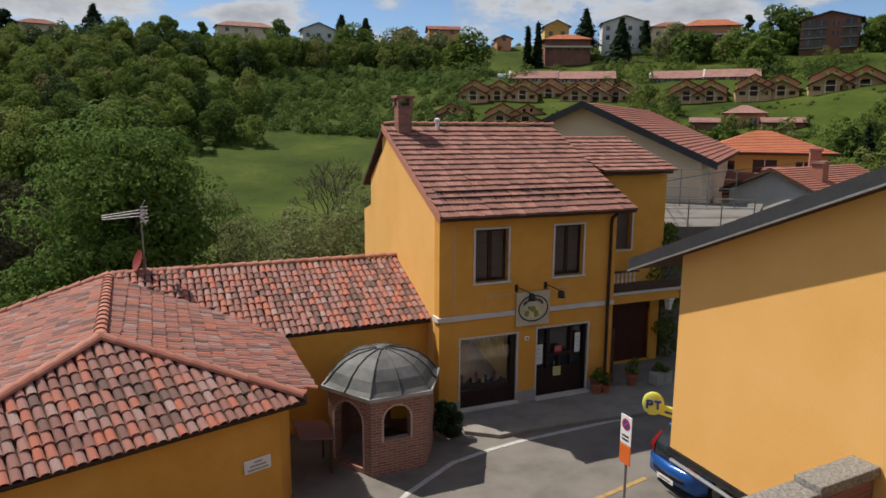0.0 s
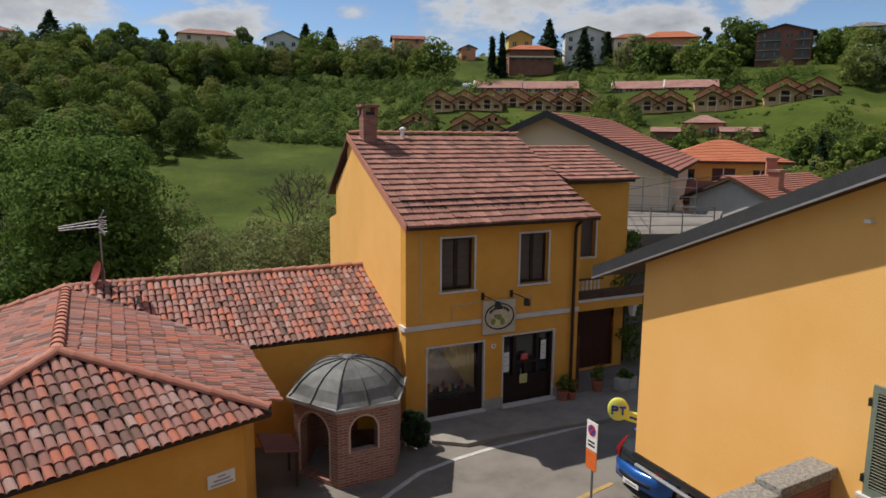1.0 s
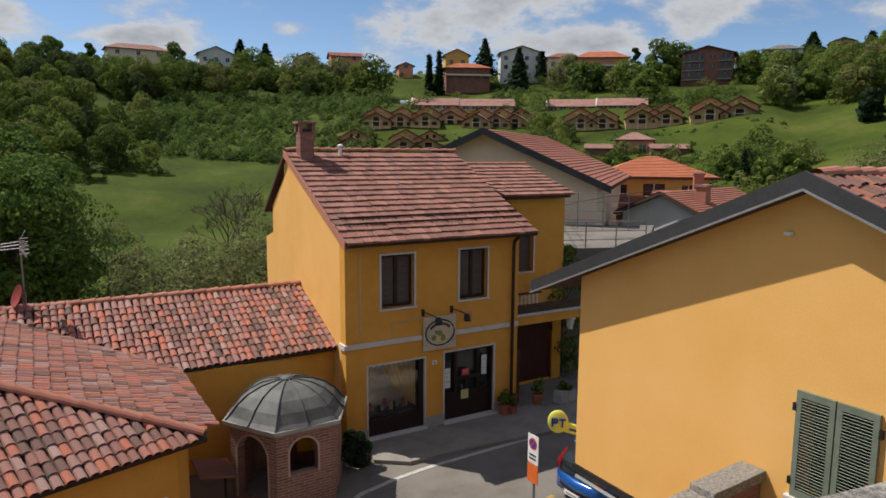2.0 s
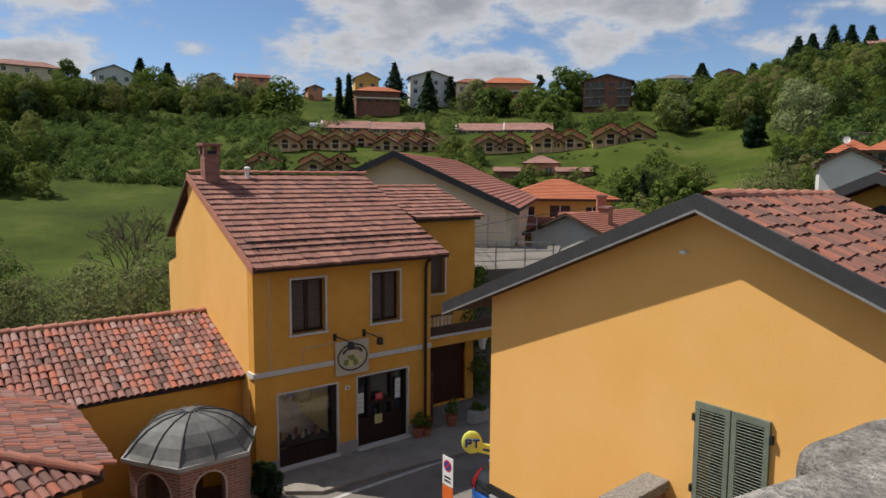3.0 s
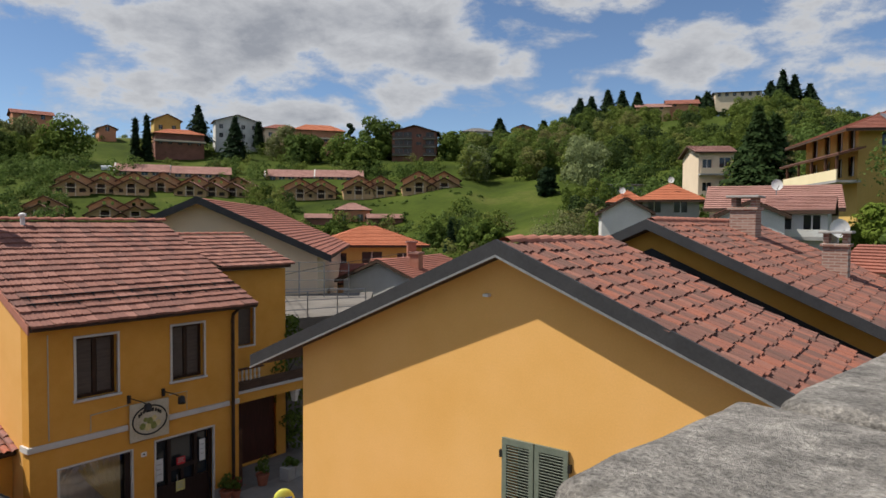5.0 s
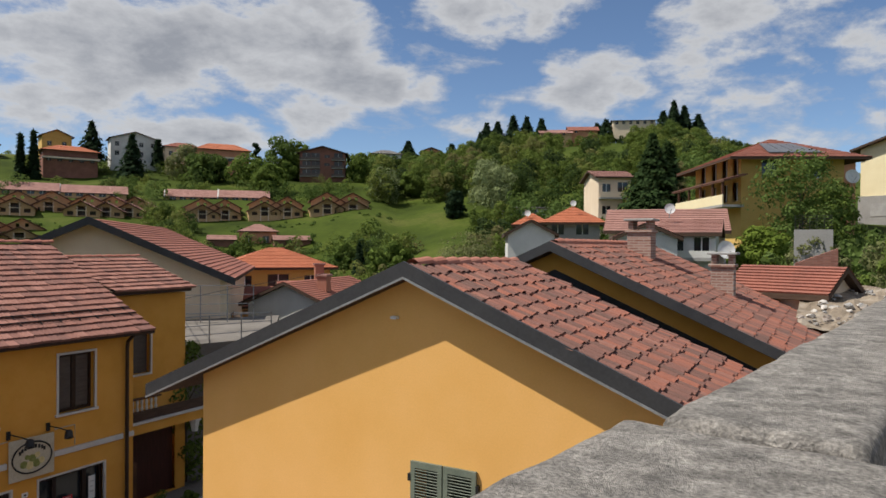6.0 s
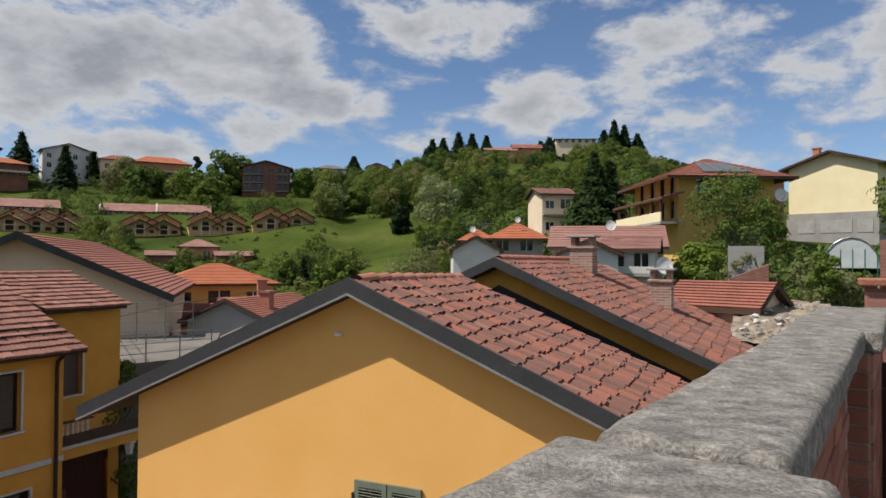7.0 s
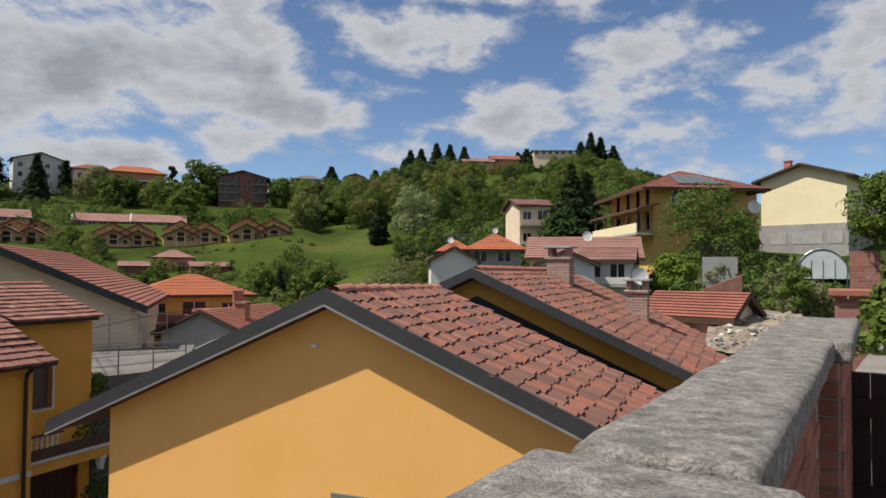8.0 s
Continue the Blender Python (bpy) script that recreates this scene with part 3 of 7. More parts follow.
for x0, x1, z0, z1 in HOLES[2:]:
    surround(x0, x1, z0, z1, 0.06, M_TRIM)
    win = part("window", box(x0, x1, 0.2, 0.21, z0, z1), M_DRAPE, house, "window with brown-grey curtains behind dark frames")
    for cx0, cx1 in ((x0 + 0.09, (x0 + x1) / 2 - 0.07), ((x0 + x1) / 2 + 0.07, x1 - 0.09)):
        part("blind", box(cx0, cx1, 0.17, 0.196, z0 + 0.09, z1 - 0.08), M_BLIND, win)
    for fx0, fx1, fz0, fz1 in ((x0, x0 + 0.06, z0, z1), (x1 - 0.06, x1, z0, z1), ((x0 + x1) / 2 - 0.05, (x0 + x1) / 2 + 0.05, z0, z1), (x0 + 0.06, x1 - 0.06, z0, z0 + 0.07), (x0 + 0.06, x1 - 0.06, z1 - 0.06, z1)):
        part("window_frame", box(fx0, fx1, 0.15, 0.198, fz0, fz1), M_PIPE, win)
x0, x1, z0, z1 = HOLES[0]
surround(x0, x1, z0, z1, 0.05, M_TRIM, False)
x0, x1, z0, z1 = HOLES[1]
surround(x0, x1, z0, z1, 0.05, M_TRIM, False)
# chimneys on the shop house
chim = thing("chimney", HOUSE @ pose(0.42, 4.1, 7.5), "red brick chimney with a flat cap on the tiled roof", "chimney")
part("shaft", box(-0.22, 0.22, -0.2, 0.2, 0, 1.1), M_BSKIN, chim)
part("cap", box(-0.3, 0.3, -0.28, 0.28, 1.34, 1.42, bevel=0.01), M_BSKIN, chim)
for sx in (-0.2, 0.2):
    for sy in (-0.18, 0.18):
        part("cap_post", box(sx - 0.05, sx + 0.05, sy - 0.05, sy + 0.05, 1.1, 1.34), M_BSKIN, chim)
part("flue", box(-0.15, 0.15, -0.13, 0.13, 1.1, 1.2), M_BLACK, chim)

# ---- extension with garage and balcony ----
ext = thing("side_extension", HOUSE, "ochre house extension with a garage door and a small balcony", "house")
EX0, EX1, EW = 5.69, 9.0, 1.85
EH = [(6.1, 8.6, 0.05, 2.3), (7.1 - 0.35, 7.85 - 0.2, 4.0, 5.35)]
part("front_wall", pierced_wall(EX1 - EX0, [(0, 6.45), (EX1 - EX0, 6.45)], 0.3, [(a - EX0, b - EX0, c, d) for a, b, c, d in EH]), M_STUCCO, ext, "", pose(EX0, EW, 0))
part("end_wall", box(EX1 - 0.3, EX1, EW + 0.3, 6, 0, 6.45), M_STUCCO, ext)
part("roof_deck", slab([(6.06, 1.5, 6.62), (8.95, 1.5, 6.62), (8.95, 4.2, 7.55), (6.06, 4.2, 7.55)], 0.12), M_UNDER, ext)
lay_tiles("roof_tile", ext, FT, tile_field([(6.06, 1.47, 6.63), (8.97, 1.47, 6.63), (8.97, 4.2, 7.56), (6.06, 4.2, 7.56)], 0.245, 0.315, rng, 0, 0.011), True, M_FLAT_I)
ridge_run((6.06, 4.2, 7.58), (8.97, 4.2, 7.58), ext, 0.1, 0.36)
part("garage_door", box(6.1, 8.6, EW + 0.12, EW + 0.17, 0.05, 2.3), M_REDWOOD, ext, "dark red boarded garage door")
w = part("window", box(6.76, 7.64, EW + 0.15, EW + 0.16, 4.0, 5.35), M_BLIND, ext, "dark side window with a pale surround")
for b in ((6.69, 6.75, 3.94, 5.41), (7.65, 7.71, 3.94, 5.41), (6.75, 7.65, 5.35, 5.41), (6.75, 7.65, 3.94, 4.0)):
    part("surround", box(b[0], b[1], EW - 0.03, EW + 0.05, b[2], b[3]), M_TRIM, w)
part("balcony_beam", box(5.7, 9.0, 0.9, EW - 0.005, 2.42, 2.72), M_STUCCO, ext)
part("balcony_floor", box(5.7, 9.1, 0.84, EW - 0.005, 2.723, 2.8), M_TRIM, ext)
part("balcony_panel", box(5.72, 9.0, 0.9, 0.95, 2.802, 3.1), M_UNDER, ext, "dark brown balcony panel")

# ---- low tiled buildings ----
LOWZ, TOPZ = 2.71, 3.91
R0, R1 = Vector((-9.05, 18.4, TOPZ)), Vector((-6.57, 12.87, TOPZ))
RH, EHV = Vector((-1.48, 21.5, TOPZ)), Vector((-0.35, 18.78, LOWZ))
E1, E2, E3 = Vector((-4.2, 17.1, LOWZ)), Vector((-2.93, 14.05, LOWZ)), Vector((-2.7, 12.95, LOWZ))
E5, L0 = Vector((-8.63, 7.85, LOWZ)), Vector((-12.59, 16.93, LOWZ))
low = thing("low_tiled_building", Matrix.Identity(4), "low ochre building with hipped roofs of old mottled barrel tiles", "house")
CT = coppo_mesh("barrel_tile", M_COPPO, 0.168, 0.38, 0.068)
for k, (poly, single) in enumerate((([E5, E3, R1], True), ([E2, E1, R0, R1, E3], False), ([E1, EHV, RH, R0], False), ([L0, E5, R1, R0], False))):
    part("roof_deck", slab([tuple(p) for p in poly], 0.12), M_UNDER, low)
    c = list(poly)
    lay_tiles("barrel_tile", low, CT, tile_field(c, 0.178, 0.29, rng, 0, 0.013), single, M_COPPO_I)
back_e = [RH, R0, R0 + Vector((-1.1, 2.7, -1.2)), RH + Vector((-1.1, 2.7, -1.2))]
part("roof_deck", slab([tuple(p) for p in back_e], 0.12), M_UNDER, low)
for a, b in ((R0, R1), (R1, E3), (R1, E5), (R0, RH), (R0, L0)):
    ridge_run(b + Vector((0, 0, 0.05)) if b.z < a.z else a + Vector((0, 0, 0.05)), a + Vector((0, 0, 0.05)) if b.z < a.z else b + Vector((0, 0, 0.05)), low, 0.13, 0.36)
wallpoly = [(-3.18, 12.86), (-3.3, 14.2), (-4.45, 16.75), (-0.42, 18.95), (-1.55, 21.4), (-2.2, 23.5), (-10.2, 20.4), (-12.2, 16.8), (-8.6, 8.35)]
part("wall", prism(wallpoly, 0, LOWZ - 0.1), M_STUCCO, low)
for a, b in ((E5, E3), (E3, E2), (E2, E1), (E1, EHV)):
    part("gutter", tube([tuple(a - Vector((0, 0, 0.08))), tuple(b - Vector((0, 0, 0.08)))], 0.055, sides=8), M_PIPE, low)

# ---- apricot gabled house across the street ----
YM = pose(4.15, 11.79, 0, 0, 0, -67.5)
gable = thing("post_house", YM, "apricot stuccoed gabled house with weathered tiles and grey verge boards", "house")
AX, AZT, YS = 4.22, 7.60, 0.42


def under(x):
    return AZT - YS * abs(x - AX)


SHUT = (4.2, 5.17, 3.62, 5.0)
part("gable_wall", pierced_wall(8.6, [(0, under(0)), (AX, AZT), (8.6, under(8.6))], 0.35, [SHUT], 2.31), M_STUCCO_B, gable)
part("street_wall", box(0, 0.35, 0.35, 3.3, 2.31, under(0) + 0.1), M_STUCCO_B, gable)
part("far_wall", box(8.25, 8.6, 0.35, 3.3, 0, under(8.6) + 0.1), M_STUCCO_B, gable)
part("jetty_floor", box(0, 8.6, 0.02, 9, 2.2, 2.31), M_PLINTH, gable)
OV = 0.31
for s in (-1, 1):
    xe = AX + s * 5.25
    pts = [(AX, -OV, AZT + 0.14), (xe, -OV, under(xe) + 0.14), (xe, 3.35, under(xe) + 0.14), (AX, 3.35, AZT + 0.14)]
    part("roof_deck", slab(pts, 0.13), M_OLD_I if s > 0 else M_UNDER, gable)
    part("verge_board", slab([(AX, -OV - 0.04, AZT + 0.22), (xe, -OV - 0.04, under(xe) + 0.22), (xe, -OV + 0.01, under(xe) + 0.22), (AX, -OV + 0.01, AZT + 0.22)], 0.22), M_ROOF_BARGE, gable, "dark grey sheet metal verge board")
    part("verge_trim", slab([(AX, -OV - 0.05, AZT + 0.01), (xe, -OV - 0.05, under(xe) + 0.01), (xe, -OV - 0.02, under(xe) + 0.01), (AX, -OV - 0.02, AZT + 0.01)], 0.03), M_BARGE_EDGE, gable)
OT = coppo_mesh("roof_tile", M_OLD, 0.185, 0.36, 0.05, 4)
xe = AX + 5.25
P0 = [(xe, -OV, under(xe) + 0.15), (xe, 3.38, under(xe) + 0.15), (AX, 3.38, AZT + 0.15), (AX, -OV, AZT + 0.15)]
lay_tiles("roof_tile", gable, OT, tile_field(P0, 0.178, 0.27, rng, 0, 0.026), True, M_OLD_I)
ridge_run((AX, -OV + 0.2, AZT + 0.17), (AX, 3.4, AZT + 0.12), gable, 0.12, 0.4)
part("ground_floor_wall", box(1.2, 8.2, 1.6, 8.5, 0, 2.2), M_PLINTH, gable)

# second gable behind it
g2 = thing("rear_gabled_house", YM @ pose(0.12, 5.3, 0), "ochre gabled house with old red tiles behind the apricot house", "house")
A2 = 7.92


def under2(x):
    return A2 - 0.445 * abs(x - AX)


part("gable_wall", pierced_wall(8.6, [(0, under2(0)), (AX, A2), (8.6, under2(8.6))], 0.35, [], 3.0), M_STUCCO, g2)
# black sheet over the wall, leaving an ochre strip below the verge
part("black_gable_sheet", profile([(0.2, 3.2), (8.4, 3.2), (8.4, under2(8.4) - 0.36), (AX, A2 - 0.36), (0.2, under2(0.2) - 0.36)], 0.03), M_BLACK, g2, "black sheet on the lower gable", pose(0, -0.045, 0))
for s in (-1, 1):
    xe = AX + s * 5.1
    part("roof_deck", slab([(AX, -OV, A2 + 0.14), (xe, -OV, under2(xe) + 0.14), (xe, 8.5, under2(xe) + 0.14), (AX, 8.5, A2 + 0.14)], 0.13), M_OLD_I if s > 0 else M_UNDER, g2)
    part("verge_board", slab([(AX, -OV - 0.04, A2 + 0.22), (xe, -OV - 0.04, under2(xe) + 0.22), (xe, -OV + 0.01, under2(xe) + 0.22), (AX, -OV + 0.01, A2 + 0.22)], 0.2), M_ROOF_BARGE, g2, "dark grey sheet metal verge board")
xe = AX + 5.1
lay_tiles("roof_tile", g2, OT, tile_field([(xe, -OV, under2(xe) + 0.15), (xe, 8.5, under2(xe) + 0.15), (AX, 8.5, A2 + 0.15), (AX, -OV, A2 + 0.15)], 0.178, 0.27, rng, 0, 0.024), False, M_OLD_I)
ridge_run((AX, -OV + 0.2, A2 + 0.17), (AX, 8.5, A2 + 0.17), g2, 0.12, 0.4)

# ---- terrace with parapet ----
PM = pose(0.98, 0.60, 0, 0, 0, 13.4)
solid("terrace", prism([(-12, -14), (14, -14), (14, 3.3), (4.6, 1.35), (-0.2, 0.25), (-12, -2.4)], 0, 6.7), M_PAVE, "paved terrace above the street", "terrace", kind="structure")
# ---- trees ----
nrng = np.random.default_rng(11)


def leaf_quads(centres, normals, size, rnd, stretch=1.5, jitter=0.32):
    """Small bent leaf plates at the given points."""
    n = len(centres)
    nrm = normals + rnd.normal(0, jitter, (n, 3))
    nrm /= np.linalg.norm(nrm, axis=1)[:, None]
    a = np.cross(nrm, rnd.normal(0, 1, (n, 3)))
    a /= np.linalg.norm(a, axis=1)[:, None] + 1e-9
    b = np.cross(nrm, a)
    s = size * rnd.uniform(0.6, 1.35, (n, 1))
    tip = centres + a * s * stretch
    v = np.stack([centres - a * s * 0.6, centres + b * s * 0.62 + nrm * s * 0.12, tip, centres - b * s * 0.62 + nrm * s * 0.12], 1)
    return v.reshape(-1, 3)


def lobed_crown(rnd, height, radius, count, size, lobes=9, low=0.25, tall=1.0, clumps=0):
    """Leaves on the skins of many overlapping lobes, in clumps where asked; base of the crown at low * height."""
    out = []
    share = count // lobes
    for k in range(lobes):
        t = (k + 0.5) / lobes
        ang = k * 2.4 + rnd.uniform(-0.5, 0.5)
        zc = height * (low + (0.93 - low) * t)
        reach = radius * (0.62 * math.sqrt(max(0.05, 1 - (2 * t - 0.85) ** 2 * 0.8))) * rnd.uniform(0.75, 1.1)
        c = np.array([math.cos(ang) * reach, math.sin(ang) * reach, zc])
        rad = radius * rnd.uniform(0.36, 0.56)
        d = rnd.normal(0, 1, (share, 3))
        d[:, 2] = d[:, 2] * 0.9 + 0.25
        d /= np.linalg.norm(d, axis=1)[:, None]
        squash = np.array([1, 1, 0.8 * tall])
        if clumps:
            hub = rnd.normal(0, 1, (clumps, 3))
            hub[:, 2] = hub[:, 2] * 0.9 + 0.3
            hub /= np.linalg.norm(hub, axis=1)[:, None]
            pick = rnd.integers(0, clumps, share)
            small = rad * rnd.uniform(0.34, 0.52, clumps)[pick][:, None]
            d[:, 2] = d[:, 2] * 0.8 + 0.1
            p = c + (hub[pick] * rad * rnd.uniform(0.75, 1.08, clumps)[pick][:, None]) * squash + d * small * np.array([1.1, 1.1, 0.85])
            d = d * 0.75 + hub[pick] * 0.35 + np.array([0, 0, 0.15])
        else:
            p = c + d * (rad * (0.72 + 0.34 * rnd.random((share, 1)))) * squash
        out.append(leaf_quads(p, d, size, rnd))
    return np.concatenate(out)


def cone_crown(rnd, height, radius, count, size, low=0.06, power=0.9, tiers=11):
    t = rnd.random(count) ** 1.25
    tier = np.abs((t * tiers) % 1.0 - 0.35)
    ang = rnd.uniform(0, 2 * math.pi, count)
    boughs = 0.8 + 0.2 * np.cos(ang * 5 + np.floor(t * tiers) * 1.7)
    r = radius * (1 - t) ** power * boughs * (1.0 - 0.45 * tier) * rnd.uniform(0.55, 1.08, count)
    p = np.stack([np.cos(ang) * r, np.sin(ang) * r, height * (low + (1 - low) * t) - 0.25 * r], 1)
    d = np.stack([np.cos(ang) * 0.6, np.sin(ang) * 0.6, np.full(count, 0.8)], 1)
    return leaf_quads(p, d, size, rnd, 2.0)


def quad_mesh(name, verts, mat):
    n = len(verts) // 4
    me = bpy.data.meshes.new(name)
    me.vertices.add(len(verts))
    me.vertices.foreach_set("co", verts.astype(np.float32).ravel())
    me.loops.add(n * 4)
    me.loops.foreach_set("vertex_index", np.arange(n * 4, dtype=np.int32))
    me.polygons.add(n)
    me.polygons.foreach_set("loop_start", np.arange(0, n * 4, 4, dtype=np.int32))
    me.update(calc_edges=True)
    me.validate()
    me.materials.append(mat)
    return me


def limbs(rnd, height, radius, trunk, count=7, low=0.25, reach=0.6):
    bm = tube([(0, 0, -0.4), (0.04, 0.02, height * low), (0, 0.05, height * 0.55), (0.06, 0, height * 0.8)], trunk, None, 8, 0.25)
    for k in range(count):
        a = k * 2.4
        z0 = height * (low + (0.7 - low) * k / count)
        q = Vector((math.cos(a), math.sin(a), 0)) * radius * reach
        tube([(0, 0, z0), tuple(q * 0.5 + Vector((0, 0, z0 + height * 0.09))), tuple(q + Vector((0, 0, z0 + height * 0.2)))], trunk * 0.42, bm, 6, 0.3)
    return bm


def tree(name, at, height, radius, label, leaf, count, size, style="broad", trunk=0.16, category="tree", low=0.25, lobes=9, seed=1, tall=1.0, group=""):
    rnd = np.random.default_rng(seed)
    ob = thing(name, pose(*at, rz=seed * 37 % 360), label, category, group)
    part("trunk", limbs(rnd, height, radius, trunk, 7 if style == "broad" else 0, low), M_BARK, ob)
    v = lobed_crown(rnd, height, radius, count, size, lobes, low, tall, 12 if count > 2500 else 0) if style == "broad" else cone_crown(rnd, height, radius, count, size)
    part("crown", quad_mesh("crown", v, leaf), None, ob)
    return ob


def wood(name, label, spots, leaf, per_tree, leaf_size, seed, lobes=7):
    """Many trees as one object of foliage: each a tall crown of full lobes over a shaded foot, each with its own tint."""
    rnd = np.random.default_rng(seed)
    out, tints = [], []
    for x, y, h, r in spots:
        n = max(140, int(per_tree * min(1.3, (h / 8) ** 1.3)))
        v = lobed_crown(rnd, h, r, n, leaf_size * (0.55 + r / 8.0), lobes if h > 4 else 4, 0.12, 1.0 + rnd.uniform(0.0, 0.35))
        out.append(v + np.array([x, y, ground_z(x, y) - 0.5]))
        tints.append(np.full(len(v) // 4, min(1.0, max(0.0, rnd.normal(0.45, 0.26)))))
    me = quad_mesh(name, np.concatenate(out), leaf)
    me.attributes.new("tint", "FLOAT", "FACE").data.foreach_set("value", np.concatenate(tints).astype(np.float32))
    tagged(part(name, me, None, None), label, "woodland", kind="stuff")


CREST = [(-60, 6.5), (-16, 6.6), (-9, 6.6), (-4, 6.7), (2, 6.3), (5, 5.6), (17, 5.8), (24, 6.8), (31, 7.2), (38, 7.6), (42, 8.9), (45, 9.5), (50, 8.9), (57, 9.6), (60, 8.3), (64, 7.0), (90, 6.5)]


def crest(az):
    for (a, e), (b, f) in zip(CREST, CREST[1:]):
        if a <= az <= b:
            return e + (f - e) * (az - a) / (b - a)
    return 6.5


def scatter(seed, count, az0, az1, r0, r1, h0, h1, keep=None, extra=0.0):
    rnd = random.Random(seed)
    spots = []
    while len(spots) < count:
        az, r = rnd.uniform(az0, az1), math.sqrt(rnd.uniform(r0 * r0, r1 * r1))
        if keep and not keep(az, r):
            continue
        x, y = r * math.sin(radians(az)), r * math.cos(radians(az))
        h = rnd.uniform(h0, h1)
        cap = EYE + r * math.tan(radians(crest(az) + extra + rnd.uniform(-0.35, 0.45))) - ground_z(x, y)
        if r > 150 and h > cap:
            h = max(2.2, cap)
        spots.append((x, y, h, min(h, 9) * (rnd.uniform(0.36, 0.5) if h > 3.6 else rnd.uniform(0.55, 0.9))))
    return spots


def patch(az, r, s=0.05, cut=0.0, seed=0.0):
    return noise.noise((az * s * 3, r * s, seed)) > cut


# hillside woods
M_LEAF_BRUSH = leaf_material("scrub_leaf", [(0.065, 0.100, 0.030), (0.095, 0.145, 0.036), (0.128, 0.185, 0.048), (0.16, 0.21, 0.07)], 0.06, 0.3, 0.4, True)
M_LEAF_LIGHT = leaf_material("light_leaf", [(0.05, 0.08, 0.02), (0.085, 0.13, 0.03), (0.125, 0.18, 0.045), (0.17, 0.22, 0.07)], 0.3)
wood("hillside_wood", "dense mixed spring woodland covering the valley side",
     scatter(1, 190, -46, -9, 184, 236, 8, 13, lambda a, r: a < -16 or r > 200 + (a + 16) * 2.2) + scatter(101, 100, -46, -9, 236, 268, 3.5, 6) + scatter(2, 120, -50, -19.5, 95, 180, 7, 12, lambda a, r: a < -19.5 - max(0, 130 - r) * 0.12)
     + scatter(3, 46, -9, 1.5, 212, 240, 6, 9) + scatter(103, 26, -9, 1.5, 240, 258, 3.5, 6)
     + scatter(31, 26, -24, -15, 134, 172, 6, 9), M_LEAF_FOREST, 1500, 0.27, 5)
M_LEAF_DULL = leaf_material("budding_twig_leaf", [(0.035, 0.036, 0.02), (0.06, 0.055, 0.03), (0.085, 0.085, 0.04)], 0.2, 0.4, 0.2)
wood("budding_thicket", "dull brown thicket still budding behind the chestnut", scatter(32, 44, -44, -24, 46, 92, 4.5, 8), M_LEAF_DULL, 1300, 0.2, 15)
wood("valley_scrub", "light green brambles and scrub on the slope",
     scatter(4, 620, -15.5, 2, 142, 214, 1.2, 3.4, lambda a, r: r > 150 - (a + 15) * 0.5) + scatter(5, 120, -40, -12, 165, 184, 2.5, 5)
     + scatter(51, 60, -23, -8, 118, 160, 1.0, 2.2, lambda a, r: a < -19.5 + (r - 118) * 0.16)
     + scatter(52, 90, -6, 1.5, 90, 150, 1.5, 3.5, lambda a, r: a > -4.5 + (150 - r) * 0.02), M_LEAF_BRUSH, 420, 0.3, 6)
wood("hilltop_wood", "mixed trees along the hill crest and slope",
     scatter(7, 170, 31.5, 60, 205, 285, 6, 10, lambda a, r: r > 205 + max(0, 36 - a) * 4) + scatter(107, 90, 31, 60, 285, 318, 3.5, 6.5) + scatter(8, 60, 60, 66, 190, 300, 7, 11)
     + scatter(9, 50, 17, 31, 222, 262, 3.5, 7.5, lambda a, r: abs(a - 29.8) > 2.4 or r > 232) + scatter(10, 26, 2, 18, 240, 268, 3, 6)
     + scatter(12, 34, 33, 42, 178, 215, 6, 10) + scatter(77, 80, 41.5, 62, 165, 205, 5, 9) + scatter(78, 60, 41, 57, 75, 140, 3.5, 6.5), M_LEAF_FOREST, 1300, 0.27, 8)
wood("ridge_shrub", "trees and bushes before the ridge houses", scatter(61, 46, -34, 1, 238, 247, 3, 7, None, 0.45) + scatter(62, 34, 6, 34, 226, 236, 2.5, 5.5, lambda a, r: abs(a - 29.2) > 2.6, 0.7), M_LEAF_FOREST, 600, 0.27, 12)
wood("garden_shrub", "garden trees and hedges between the houses",
     scatter(13, 170, 12, 35, 92, 142, 0.8, 2.8, lambda a, r: patch(a, r, 0.09, -0.15, 5)) + scatter(14, 110, -1, 34, 150, 157, 0.4, 0.9)
     + scatter(15, 45, 2, 34, 182, 202, 2, 5.5, lambda a, r: patch(a, r, 0.09, 0.0, 8)) + scatter(16, 30, 44, 62, 95, 150, 4, 8)
     + scatter(17, 60, 64, 84, 27, 56, 0.7, 1.9), M_LEAF_BRUSH, 560, 0.28, 9)
wood("orchard_tree", "dark and light garden trees over the valley terraces", scatter(213, 70, 14, 36, 88, 140, 2.5, 5.0, lambda a, r: patch(a, r, 0.11, 0.02, 15)) + scatter(214, 30, 14.5, 18.5, 140, 170, 2.0, 4.5) + scatter(215, 26, 8, 34, 196, 214, 2.0, 5.0), M_LEAF_FOREST, 800, 0.26, 29)
wood("pale_tree_clump", "pale silvery trees on the far slope", scatter(18, 7, 41.5, 43.2, 150, 170, 9, 12) + scatter(19, 4, 32.6, 33.8, 178, 190, 8, 10), M_LEAF_PALE, 700, 0.3, 10)

